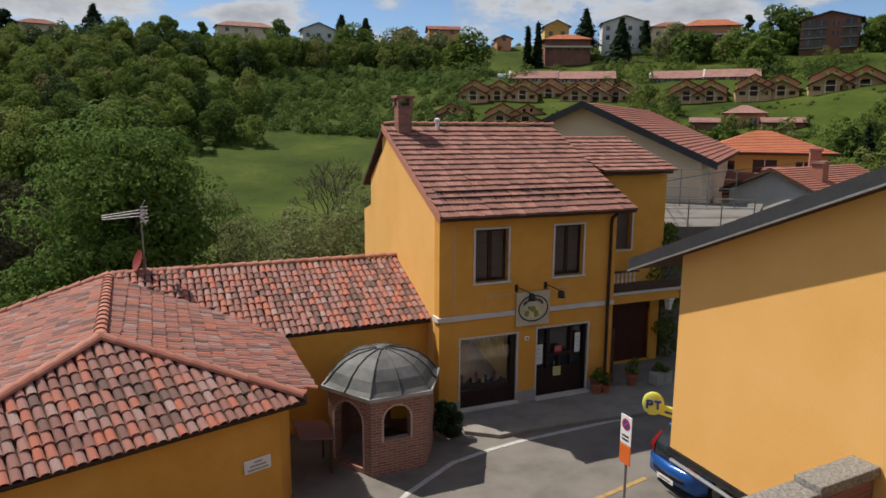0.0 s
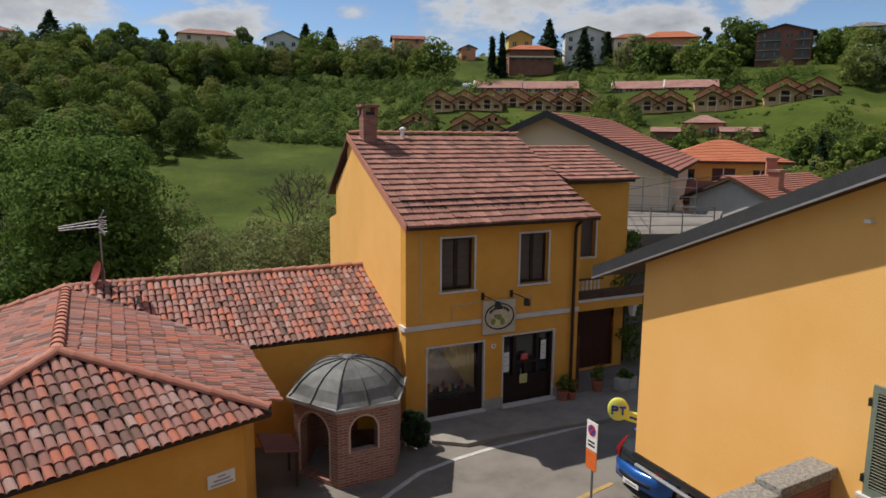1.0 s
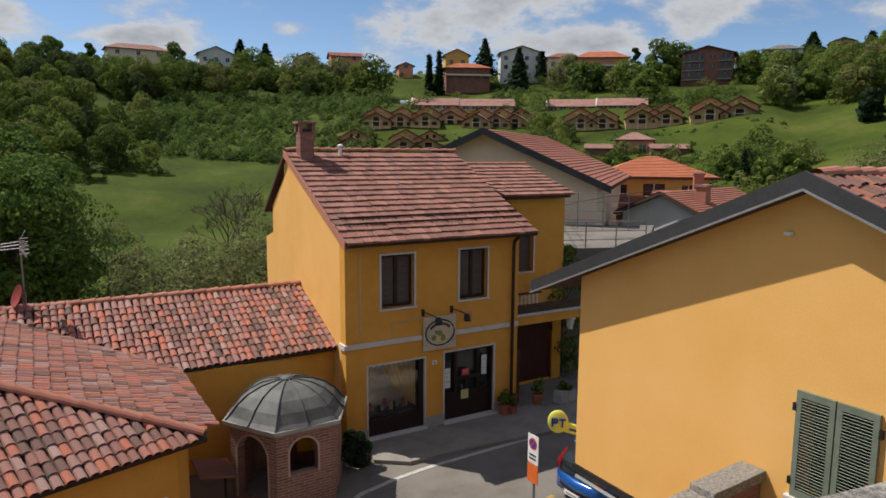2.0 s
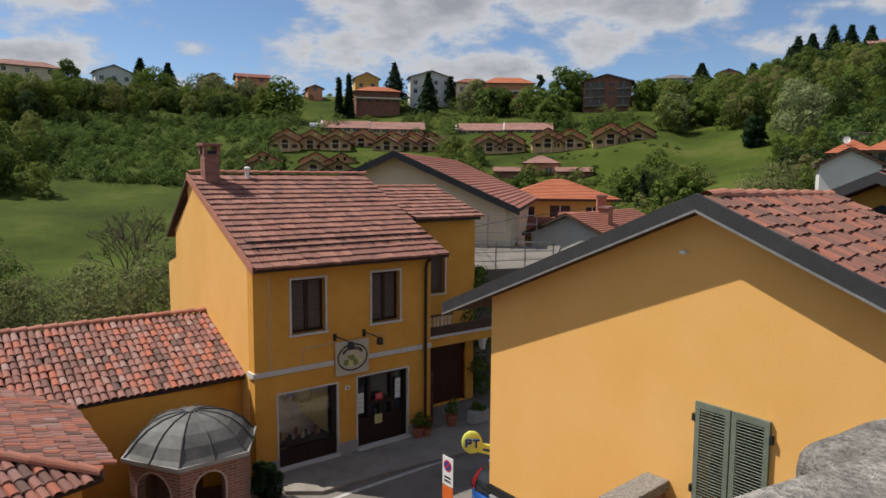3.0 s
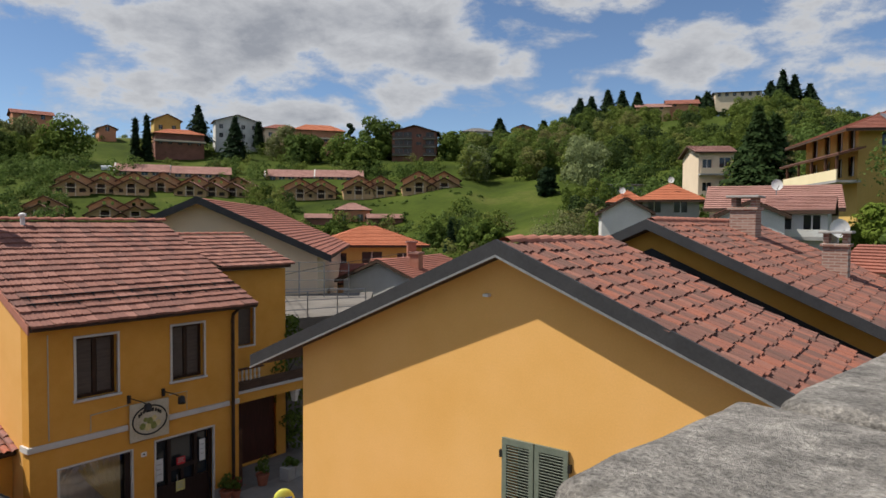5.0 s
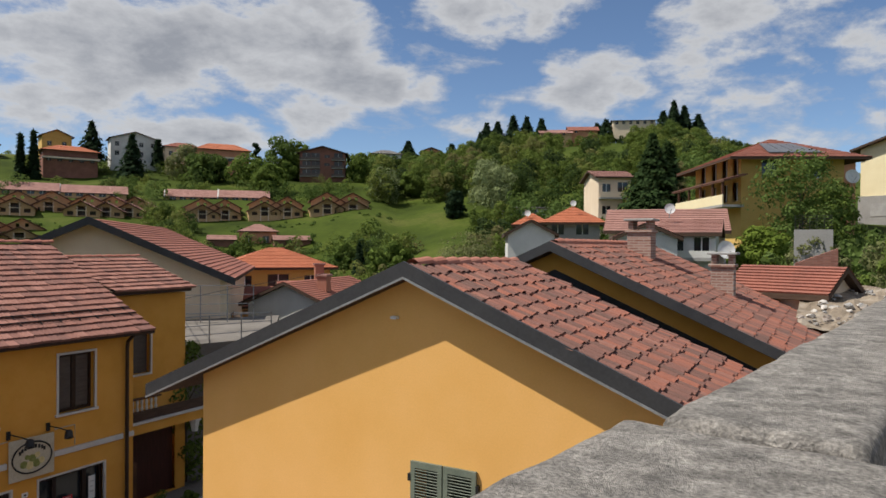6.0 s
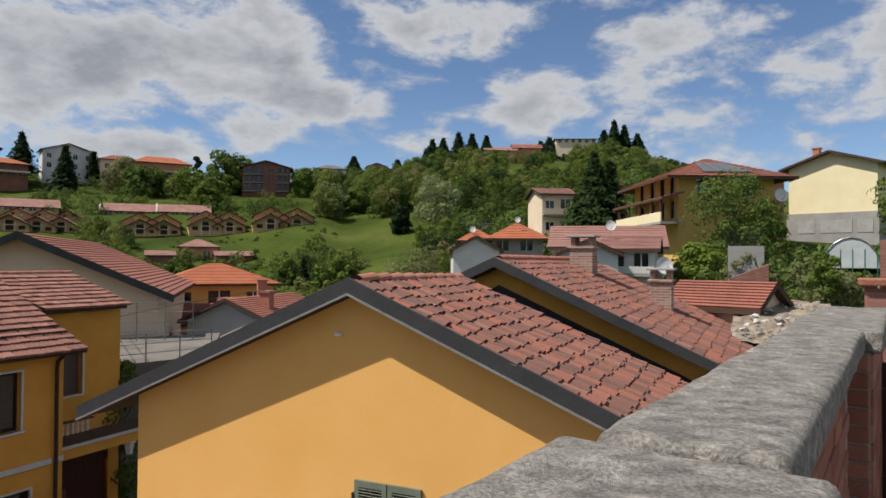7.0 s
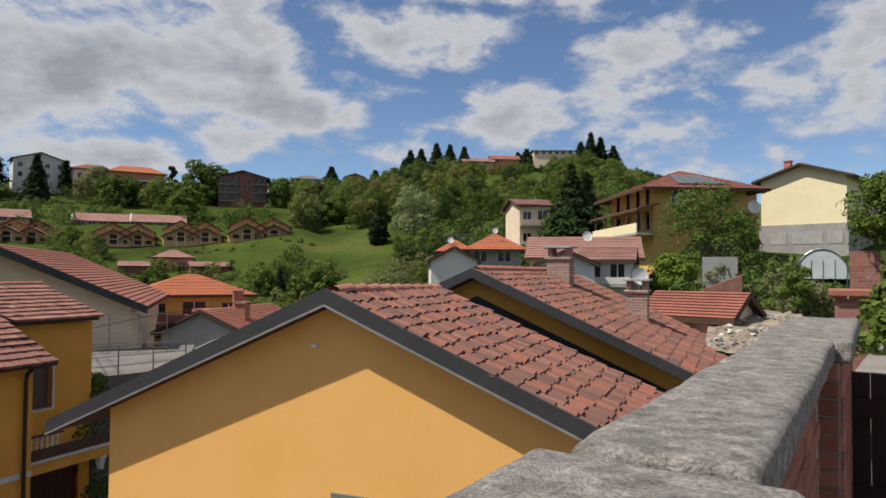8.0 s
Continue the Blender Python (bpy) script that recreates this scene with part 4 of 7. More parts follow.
M_LEAF_CHEST = leaf_material("chestnut_leaf", [(0.055, 0.095, 0.022), (0.095, 0.155, 0.034), (0.14, 0.215, 0.05), (0.19, 0.275, 0.08)], 0.5, 0.5, 0.42)
x, y, z = polar(-24.3, 31.5)
tree("chestnut_tree", (x, y, -1.0), 8.7, 3.75, "large horse chestnut in full fresh green leaf", M_LEAF_CHEST, 46000, 0.085, "broad", 0.28, "tree", 0.16, 26, 3, 1.0)
x, y, z = polar(-30.5, 29)
tree("chestnut_tree", (x, y, -1.9), 4.6, 2.1, "leafy green tree beside the big chestnut", M_LEAF_CHEST, 11000, 0.08, "broad", 0.2, "tree", 0.12, 14, 4)
M_LEAF_OLIVE = leaf_material("olive_green_leaf", [(0.10, 0.115, 0.045), (0.15, 0.165, 0.065), (0.21, 0.22, 0.095), (0.30, 0.30, 0.15)], 0.4)
for k, (az, r, h, rad) in enumerate(((-16.2, 33, 4.6, 2.0), (-13.4, 30, 4.5, 1.9), (-10.6, 29, 4.9, 1.9), (-8.2, 31, 5.2, 1.9), (-12.2, 37, 4.6, 2.2), (-6.4, 34, 6.4, 1.9), (-18.3, 38, 5.6, 2.2))):
    x, y, z = polar(az, r)
    tree("shrub", (x, y, -1.2), h, rad, "loose olive-green shrub with pale spring leaves", M_LEAF_OLIVE, 5200, 0.07, "broad", 0.08, "shrub", 0.1, 12, 20 + k, 1.0, "shrubs behind the low building")
# bare tree
M_TWIG = material("bare_twig", [(0.055, 0.036, 0.030), (0.085, 0.06, 0.05)], 0.95, 3, 30, 0.2)


def bare_tree():
    rnd = random.Random(4)
    x, y, z = polar(-9.0, 52)
    ob = thing("bare_tree", pose(x, y, -3.2), "bare grey-brown tree with fine twigs in the meadow", "tree")
    bm = bmesh.new()

    def grow(p, d, length, rad, level):
        q = p + d * length
        tube([tuple(p), tuple(q)], rad, bm, 5 if level < 2 else 3, 0.55)
        if level < 6:
            for _ in range(3 if level < 4 else 4):
                nd = (d + Vector((rnd.uniform(-1, 1), rnd.uniform(-1, 1), rnd.uniform(-0.35, 0.6))) * 0.75).normalized()
                grow(q, nd, length * rnd.uniform(0.6, 0.82), rad * 0.62, level + 1)

    grow(Vector((0, 0, 0)), Vector((0.05, 0, 1)), 2.6, 0.15, 0)
    part("crown", bm, M_TWIG, ob)


bare_tree()
# conifers
for k, (az, r, el_top, hgt, rad) in enumerate(((6.75, 222, 7.6, 13, 2.1), (7.55, 222, 7.95, 14, 2.3), (11.25, 236, 8.9, 11, 6.0), (14.0, 222, 8.2, 12, 5.4), (15.8, 236, 7.9, 8, 2.2),
                                               (-26.0, 262, 8.3, 11, 9.0), (-8.1, 262, 8.4, 9, 6), (-6.2, 262, 8.2, 9, 5.5), (-32.6, 250, 7.4, 9, 4.5))):
    x, y, z = polar(az, r)
    top = EYE + r * math.tan(radians(el_top))
    tree("cypress" if rad < 2.5 else "conifer", (x, y, top - hgt), hgt, rad, "dark slim cypress on the ridge" if rad < 2.5 else "dark broad conifer on the ridge", M_LEAF_DARK, 1500, 0.55, "cone", 0.25, "conifer", seed=40 + k, group="ridge conifers")
for k, (az, el_top, hgt, rad) in enumerate(((41.9, 10.0, 9, 6), (42.8, 10.1, 9, 6), (44.1, 10.6, 12, 7), (45.2, 10.5, 11, 6.5), (46.4, 10.3, 9, 5.5), (51.6, 10.1, 8, 8), (50.9, 9.8, 6, 6), (56.0, 10.6, 12, 8), (56.8, 11.3, 14, 6.5),
                                            (57.6, 10.9, 13, 7), (58.6, 10.2, 12, 8), (41.4, 9.2, 6, 4), (35.4, 8.5, 6, 5), (39.0, 8.3, 6, 5))):
    r = 296 + 3 * (k % 4)
    x, y, z = polar(az, r)
    tree("conifer", (x, y, EYE + r * math.tan(radians(el_top)) - hgt), hgt, rad, "dark conifer on the hill crest", M_LEAF_DARK, 1900, 0.6, "cone", 0.25, "conifer", seed=70 + k, group="hill crest conifers")
x, y, z = polar(55.2, 72)
M_LEAF_FIR = leaf_material("fir_needles", [(0.026, 0.048, 0.017), (0.045, 0.078, 0.026), (0.07, 0.11, 0.04)])
tree("fir_tree", (x, y, z - 0.5), EYE + 72 * math.tan(radians(8.7)) - z + 0.5, 5.6, "large dark green fir between the houses", M_LEAF_FIR, 14000, 0.22, "cone", 0.3, "conifer", seed=90)
x, y, z = polar(56.4, 92)
tree("fir_tree", (x, y, z - 0.5), EYE + 92 * math.tan(radians(8.0)) - z + 0.5, 4.0, "greyish fir standing behind", M_LEAF_FIR, 3500, 0.4, "cone", 0.3, "conifer", seed=91)
# garden conifers in the valley
for k, (az, r, hgt, rad) in enumerate(((18.0, 118, 5.5, 1.8), (31.4, 112, 5.0, 1.6), (26.4, 96, 5.5, 3.0), (28.0, 88, 5, 2.6), (33.0, 108, 4, 2.2), (34.6, 110, 4.4, 2.4), (21.5, 128, 4.5, 2.4), (30.2, 118, 4.2, 2.2), (23.8, 104, 4.0, 2.0))):
    x, y, z = polar(az, r)
    slim = rad < 2
    tree("cypress" if slim else "garden_tree", (x, y, z - 0.3), hgt, rad, "slim dark garden cypress" if slim else "rounded dark green garden tree", M_LEAF_DARK if slim else M_LEAF_A, 1100, 0.3 if slim else 0.33, "cone" if slim else "broad", 0.15, "tree", 0.1, 8, 110 + k, 1.0, "valley garden trees")
M_LEAF_WEEP = leaf_material("weeping_leaf", [(0.11, 0.16, 0.025), (0.16, 0.22, 0.035), (0.22, 0.28, 0.06)])
# single broad trees
for k, (az, r, hgt, rad, leaf, lab) in enumerate(((2.0, 214, 11, 6.5, M_LEAF_A, "rounded green tree by the ridge meadow"), (40.7, 66, 7.0, 3.6, M_LEAF_OLIVE, "brownish-green tree rising behind the roofs"),
                                                  (38.9, 62, 4.6, 2.0, M_LEAF_OLIVE, "yellow-green shrub behind the roofs"), (65.6, 46, 6.2, 2.6, M_LEAF_LIGHT, "leafy tree in front of the balconied house"),
                                                  (68.0, 52, 4.6, 1.6, M_LEAF_A, "leafy tree beside the cream house"), (63.1, 40, 2.5, 1.35, M_LEAF_WEEP, "bright yellow-green weeping tree in a garden"),
                                                  (24.2, 200, 7, 5.0, M_LEAF_A, "broad green tree below the ridge houses"), (19.0, 216, 8, 5, M_LEAF_LIGHT, "olive tree before the ridge houses"),
                                                  (26.2, 226, 12, 6, M_LEAF_LIGHT, "tall light green tree on the ridge"), (39.3, 150, 5.8, 2.3, M_LEAF_DARK, "dark round tree on the grass bank"))):
    x, y, z = polar(az, r)
    tree("tree", (x, y, z - 0.4), hgt, rad, lab, leaf, 6500 if r < 80 else 2600, 0.1 if r < 80 else 0.0024 * r, "broad", 0.1, "tree", 0.1, 15, 140 + k)

# trees along the ridge: bearing, height of the top in degrees, half width in degrees, distance, leaf
for k, (az, top, half, r, leaf, lab) in enumerate((
        (-31.6, 7.5, 0.7, 240, M_LEAF_DARK, "dark tree at the end of the ridge"), (-24.5, 7.3, 1.2, 244, M_LEAF_A, "green tree on the ridge"), (-22.3, 7.2, 0.9, 246, M_LEAF_LIGHT, "light green tree on the ridge"),
        (-21.0, 7.8, 0.9, 244, M_LEAF_A, "green tree on the ridge"), (-18.6, 7.6, 0.5, 248, M_LEAF_LIGHT, "thin light tree on the ridge"), (-12.9, 7.9, 0.9, 246, M_LEAF_LIGHT, "light green tree beside the ridge villa"),
        (-7.3, 7.5, 1.5, 240, M_LEAF_A, "broad green tree below the ridge villa"), (-3.2, 7.2, 1.7, 238, M_LEAF_OLIVE, "olive-brown tree on the ridge"), (-0.6, 7.0, 1.3, 234, M_LEAF_OLIVE, "olive-brown tree on the ridge"),
        (17.8, 7.6, 1.4, 222, M_LEAF_OLIVE, "olive-brown tree before the ridge houses"), (20.1, 6.9, 1.0, 216, M_LEAF_LIGHT, "light green tree before the salmon villa"), (22.6, 6.8, 1.6, 212, M_LEAF_A, "rounded green tree below the ridge houses"),
        (23.1, 8.2, 0.4, 240, M_LEAF_DARK, "tall slender pine on the ridge"), (25.0, 8.5, 1.3, 224, M_LEAF_LIGHT, "tall light green tree beside the brick block"), (26.0, 7.2, 0.9, 222, M_LEAF_A, "green tree beside the brick block"),
        (31.3, 7.4, 1.1, 220, M_LEAF_A, "green tree beside the brick block"), (33.2, 7.2, 1.2, 216, M_LEAF_LIGHT, "light green tree on the slope"), (35.7, 6.2, 0.9, 190, M_LEAF_A, "green tree above the grass bank"),
        (36.6, 7.2, 1.4, 216, M_LEAF_LIGHT, "light green tree on the slope"))):
    x, y, z = polar(az, r)
    wide = r * math.tan(radians(half))
    tall_ = max(EYE + r * math.tan(radians(top)) - z + 0.5, wide)
    tree("ridge_tree", (x, y, z - 0.5), tall_, wide * 1.1, lab, leaf, 2400, 0.42, "broad", 0.14, "tree", 0.1, 9, 400 + k, 1.0, "trees along the ridge")

# ---- background houses ----
M_WALLS = {
    "white": material("white_render", [(0.55, 0.54, 0.51), (0.66, 0.65, 0.62)], 0.9, 0.6, 20, 0),
    "cream": material("cream_render", [(0.76, 0.65, 0.40), (0.82, 0.72, 0.47)], 0.9, 0.6, 20, 0, mottle=0.5),
    "beige": material("beige_render", [(0.68, 0.54, 0.39), (0.76, 0.62, 0.46)], 0.9, 0.5, 20, 0.1, mottle=0.5),
    "tan": material("tan_render", [(0.50, 0.32, 0.165), (0.62, 0.41, 0.22)], 0.9, 0.5, 20, 0),
    "yellow": material("yellow_render", [(0.56, 0.36, 0.10), (0.64, 0.43, 0.14)], 0.9, 0.5, 20, 0),
    "pink": material("salmon_render", [(0.52, 0.23, 0.13), (0.60, 0.29, 0.17)], 0.9, 0.5, 20, 0),
    "brick": material("brown_brick_wall", [(0.19, 0.085, 0.062), (0.27, 0.125, 0.09)], 0.9, 0.5, 20, 0),
    "grey": material("grey_concrete", [(0.26, 0.25, 0.235), (0.36, 0.35, 0.33)], 0.9, 0.5, 20, 0.1),
}
M_ROOFS = {
    "red": material("far_red_tile", [(0.24, 0.095, 0.07), (0.34, 0.13, 0.09)], 0.9, 0.8, 12, 0, mottle=1.3),
    "brown": material("far_brown_tile", [(0.29, 0.155, 0.125), (0.39, 0.215, 0.18)], 0.9, 0.8, 12, 0, mottle=1.3),
    "orange": material("far_orange_tile", [(0.40, 0.13, 0.065), (0.48, 0.165, 0.085)], 0.9, 0.8, 12, 0, mottle=1.2),
    "grey": material("far_grey_roof", [(0.16, 0.15, 0.145), (0.22, 0.21, 0.20)], 0.9, 0.8, 12, 0),
}


def stepped_slope(a, b, c, d, rows, bm, lift=0.05):
    """Tile courses between the eave a-b and the ridge d-c, each lapping over the next."""
    a, b, c, d = (Vector(p) for p in (a, b, c, d))
    up_n = (b - a).cross(d - a).normalized()
    if up_n.z < 0:
        up_n = -up_n
    for i in range(rows):
        t0, t1 = i / rows, min(1, (i + 1.15) / rows)
        p, q, r, s = a.lerp(d, t0), b.lerp(c, t0), b.lerp(c, t1), a.lerp(d, t1)
        v = [bm.verts.new(k) for k in (p + up_n * lift, q + up_n * lift, r + up_n * 0.004, s + up_n * 0.004, p, q)]
        bm.faces.new(v[:4])
        bm.faces.new((v[0], v[4], v[5], v[1]))
    return bm


def plain_house(name, m, w, d, h, rise, wall, roof, label, kind="gable", along="y", over=0.5, windows=(), rows=12, chimneys=(), base=-3.0, category="house", bands=(), group=""):
    """w along x (front at y = 0), d deep, h to the eave; the ridge runs along x or y, or the roof is hipped."""
    ob = thing(name, m, label, category, group)
    holes = [(x, x + ww, z, z + hh) for side, x, z, ww, hh in windows if side == "front"]
    tops = [(0, h), (w / 2, h + rise), (w, h)] if kind == "gable" and along == "y" else [(0, h), (w, h)]
    part("front_wall", pierced_wall(w, tops, 0.3, holes, base), M_WALLS[wall], ob)
    for x0 in (0.0, w - 0.3):
        pts = [(0.3, base), (d, base), (d, h), (d / 2, h + rise), (0.3, h)] if kind == "gable" and along == "x" else [(0.3, base), (d, base), (d, h), (0.3, h)]
        bm = bmesh.new()
        va, vb = [bm.verts.new((x0, p, q)) for p, q in pts], [bm.verts.new((x0 + 0.3, p, q)) for p, q in pts]
        bm.faces.new(va)
        bm.faces.new(vb[::-1])
        for i in range(len(pts)):
            j = (i + 1) % len(pts)
            bm.faces.new((va[i], vb[i], vb[j], va[j]))
        part("side_wall", bm, M_WALLS[wall], ob)
    part("rear_wall", pierced_wall(w - 0.62, [(0, tops[0][1])] + [(w / 2 - 0.31, tops[1][1])] * (len(tops) == 3) + [(w - 0.62, tops[-1][1])], 0.3, [], base), M_WALLS[wall], ob, "", pose(0.31, d - 0.305, 0))
    part("inner_floor", box(0.31, w - 0.31, 0.31, d - 0.31, h - 0.1, h - 0.02), M_PLINTH, ob)
    # added dark backing, the unlit interior given as a colour
    part("dark_inner_backing", box(0.31, w - 0.31, 1.0, 1.1, base, h - 0.1), M_DARKWOOD, ob)
    k = over * rise / (d / 2 if along == "x" else w / 2)
    o = over
    if kind == "gable" and along == "y":
        planes = [[(-o, -o, h - k), (-o, d + o, h - k), (w / 2, d + o, h + rise), (w / 2, -o, h + rise)], [(w + o, -o, h - k), (w + o, d + o, h - k), (w / 2, d + o, h + rise), (w / 2, -o, h + rise)]]
    elif kind == "gable":
        planes = [[(-o, -o, h - k), (w + o, -o, h - k), (w + o, d / 2, h + rise), (-o, d / 2, h + rise)], [(-o, d + o, h - k), (w + o, d + o, h - k), (w + o, d / 2, h + rise), (-o, d / 2, h + rise)]]
    else:
        s = min(w, d) / 2
        k = over * rise / s
        if w >= d:
            r1, r2 = (s, d / 2, h + rise), (w - s, d / 2, h + rise)
            planes = [[(-o, -o, h - k), (w + o, -o, h - k), r2, r1], [(-o, d + o, h - k), (w + o, d + o, h - k), r2, r1], [(-o, -o, h - k), (-o, d + o, h - k), r1, r1], [(w + o, -o, h - k), (w + o, d + o, h - k), r2, r2]]
        else:
            r1, r2 = (w / 2, s, h + rise), (w / 2, d - s, h + rise)
            planes = [[(-o, -o, h - k), (-o, d + o, h - k), r2, r1], [(w + o, -o, h - k), (w + o, d + o, h - k), r2, r1], [(-o, -o, h - k), (w + o, -o, h - k), r1, r1], [(-o, d + o, h - k), (w + o, d + o, h - k), r2, r2]]
    for p in planes:
        q = [tuple(Vector(v) + Vector((0, 0, 0.14))) for v in p]
        if q[2] == q[3]:
            q3 = q[:3]
        else:
            q3 = q
        deck = part("roof", slab(q3, 0.16), M_UNDER, ob)
        part("tile_course", stepped_slope(*[tuple(Vector(v) + Vector((0, 0, 0.005))) for v in q], rows, bmesh.new()), M_ROOFS[roof], deck)
    for side, x, z, ww, hh in windows:
        if side == "front":
            wn_ = part("window", box(x, x + ww, 0.16, 0.18, z, z + hh), M_GLASS, ob)
            part("window_frame", box(x + ww / 2 - 0.03, x + ww / 2 + 0.03, 0.1, 0.155, z, z + hh), M_WHITE, wn_)
        elif side == "right":
            wn_ = part("window", box(w + 0.005, w + 0.03, x, x + ww, z, z + hh), M_GLASS, ob)
            part("window_frame", box(w + 0.032, w + 0.06, x - 0.06, x + ww + 0.06, z - 0.07, z), M_WHITE, wn_)
        else:
            wn_ = part("window", box(-0.03, -0.005, x, x + ww, z, z + hh), M_GLASS, ob)
            part("window_frame", box(-0.06, -0.032, x - 0.06, x + ww + 0.06, z - 0.07, z), M_WHITE, wn_)
    for x, y, z0, z1 in chimneys:
        ch = part("chimney", box(x - 0.3, x + 0.3, y - 0.3, y + 0.3, z0, z1), M_BRICK_I, ob)
        part("chimney_cap", box(x - 0.38, x + 0.38, y - 0.38, y + 0.38, z1, z1 + 0.12), M_ROOFS["brown"], ch)
    for x0, x1, z, dep, hh, mat in bands:
        bal = part("balcony", box(x0, x1, -dep, -0.005, z, z + 0.16), M_PLINTH, ob)
        part("balcony_front", box(x0, x1, -dep, -dep + 0.08, z + 0.162, z + hh), mat, bal)
    return ob


def placed(az, r, el_base, yaw, w):
    """A pose whose front is centred on the bearing az at r metres, with its floor at the height seen under el_base."""
    x, y = r * math.sin(radians(az)), r * math.cos(radians(az))
    return pose(x, y, EYE + r * math.tan(radians(el_base)), 0, 0, yaw) @ pose(-w / 2, 0, 0)


M_DOORWOOD = material("brown_timber", [(0.07, 0.032, 0.018), (0.12, 0.055, 0.03)], 0.7, 2, 20, 0.1)
# beige gabled building beyond the shop house
BG = pose(7.17, 35.3, 0, 0, 0, -26) @ pose(-5.65, 0, 0)
plain_house("beige_gabled_building", BG, 11.3, 17, 6.55, 2.5, "beige", "red", "plain beige gabled building with red tiles and dark verges", "gable", "y", 0.7,
            [("right", 2.0, 1.5, 1.6, 2.6), ("right", 6.0, 1.5, 1.6, 2.6)], 22, base=-3)
verge = thing("verge_board", BG, "dark grey verge board along the beige gable", "verge board")
for s in (-1, 1):
    xe = 5.65 + s * 6.4
    ze = 9.05 - 6.4 * 2.5 / 5.65
    part("board", slab([(5.65, -0.78, 9.26), (xe, -0.78, ze + 0.21), (xe, -0.7, ze + 0.21), (5.65, -0.7, 9.26)], 0.36), M_ROOF_BARGE, verge)
# raised yard with railing
YARD = [(17.2, 26), (24.4, 27.5), (25, 36), (16.4, 34.5)]
yard_pts = [polar(a, r)[:2] for a, r in YARD]
solid("raised_yard", prism(yard_pts, -2, 4.45), M_ASPHALT, "raised concrete yard behind the houses", "yard", kind="structure")


def railing(name, p, q, z, height, label, gap=0.9, rails=3):
    p, q = Vector((*p, z)), Vector((*q, z))
    ob = thing(name, Matrix.Identity(4), label, "railing", "yard railings")
    n = max(2, round((q - p).length / gap))
    for i in range(n + 1):
        c = p.lerp(q, i / n)
        part("post", tube([tuple(c), tuple(c + Vector((0, 0, height)))], 0.025, sides=6), M_STEEL, ob)
    for k in range(rails):
        zz = Vector((0, 0, height * (k + 1) / rails - 0.02))
        part("rail", tube([tuple(p + zz), tuple(q + zz)], 0.015, sides=6), M_STEEL, ob)


railing("railing", yard_pts[0], yard_pts[1], 4.45, 1.0, "thin grey metal railing along the yard", 1.1, 3)
railing("railing", yard_pts[3], yard_pts[0], 4.45, 1.9, "thin grey metal railing along the yard", 1.5, 3)
railing("railing", polar(17.0, 33.5)[:2], polar(23.0, 33.5)[:2], 4.45, 1.7, "thin grey metal railing across the yard", 1.2, 4)

plain_house("yellow_villa", placed(24.9, 55, -4.9, -20, 8.0), 8.0, 7, 3.0, 1.3, "yellow", "orange", "yellow villa with an orange hipped roof", "hip", "x", 0.6,
            [("front", 1.0, 1.0, 1.0, 1.3), ("front", 3.2, 0.8, 1.6, 1.6), ("front", 6.0, 1.0, 1.0, 1.3)], 14, base=-4)
plain_house("low_tiled_house", placed(25.2, 50, -7.0, -20, 7.0), 7.0, 5, 1.9, 1.0, "tan", "red", "low house with red tiles below the yellow villa", "gable", "x", 0.5, [("front", 2, 0.4, 1.2, 1)], 12, base=-4)
plain_house("white_gabled_house", placed(25.6, 40, -7.9, -55, 5.0), 5.0, 8, 2.2, 1.1, "white", "red", "small white gabled house with red tiles", "gable", "y", 0.4, [], 14, [(3.8, 2.0, 2.5, 3.7)], base=-4)
plain_house("tiled_outbuilding", placed(28.6, 46, -7.2, -20, 5.0), 5.0, 5, 2.2, 1.0, "beige", "red", "outbuilding with red tiles and a chimney", "gable", "x", 0.4, [], 12, [(2.5, 2.5, 3.0, 4.4)], base=-4)

# terraced chalets: a low front gable over a loggia, a higher gable behind; built once and repeated
def gable_roof(ob, x0, x1, y0, y1, eave, peak, over, rows):
    mid = (x0 + x1) / 2
    drop = over * (peak - eave) / (mid - x0)
    for xe in (x0 - over, x1 + over):
        q = [(xe, y0, eave - drop), (xe, y1, eave - drop), (mid, y1, peak), (mid, y0, peak)]
        deck = part("roof", slab([(a, b, c + 0.16) for a, b, c in q], 0.16), M_DOORWOOD, ob)
        part("tile_course", stepped_slope(*[(a, b, c + 0.166) for a, b, c in q], rows, bmesh.new(), 0.08), M_ROOFS["brown"], deck)
        part("verge_board", slab([(xe, y0 - 0.06, eave - drop + 0.2), (mid, y0 - 0.06, peak + 0.2), (mid, y0 - 0.005, peak + 0.2), (xe, y0 - 0.005, eave - drop + 0.2)], 0.26), M_DOORWOOD, deck)


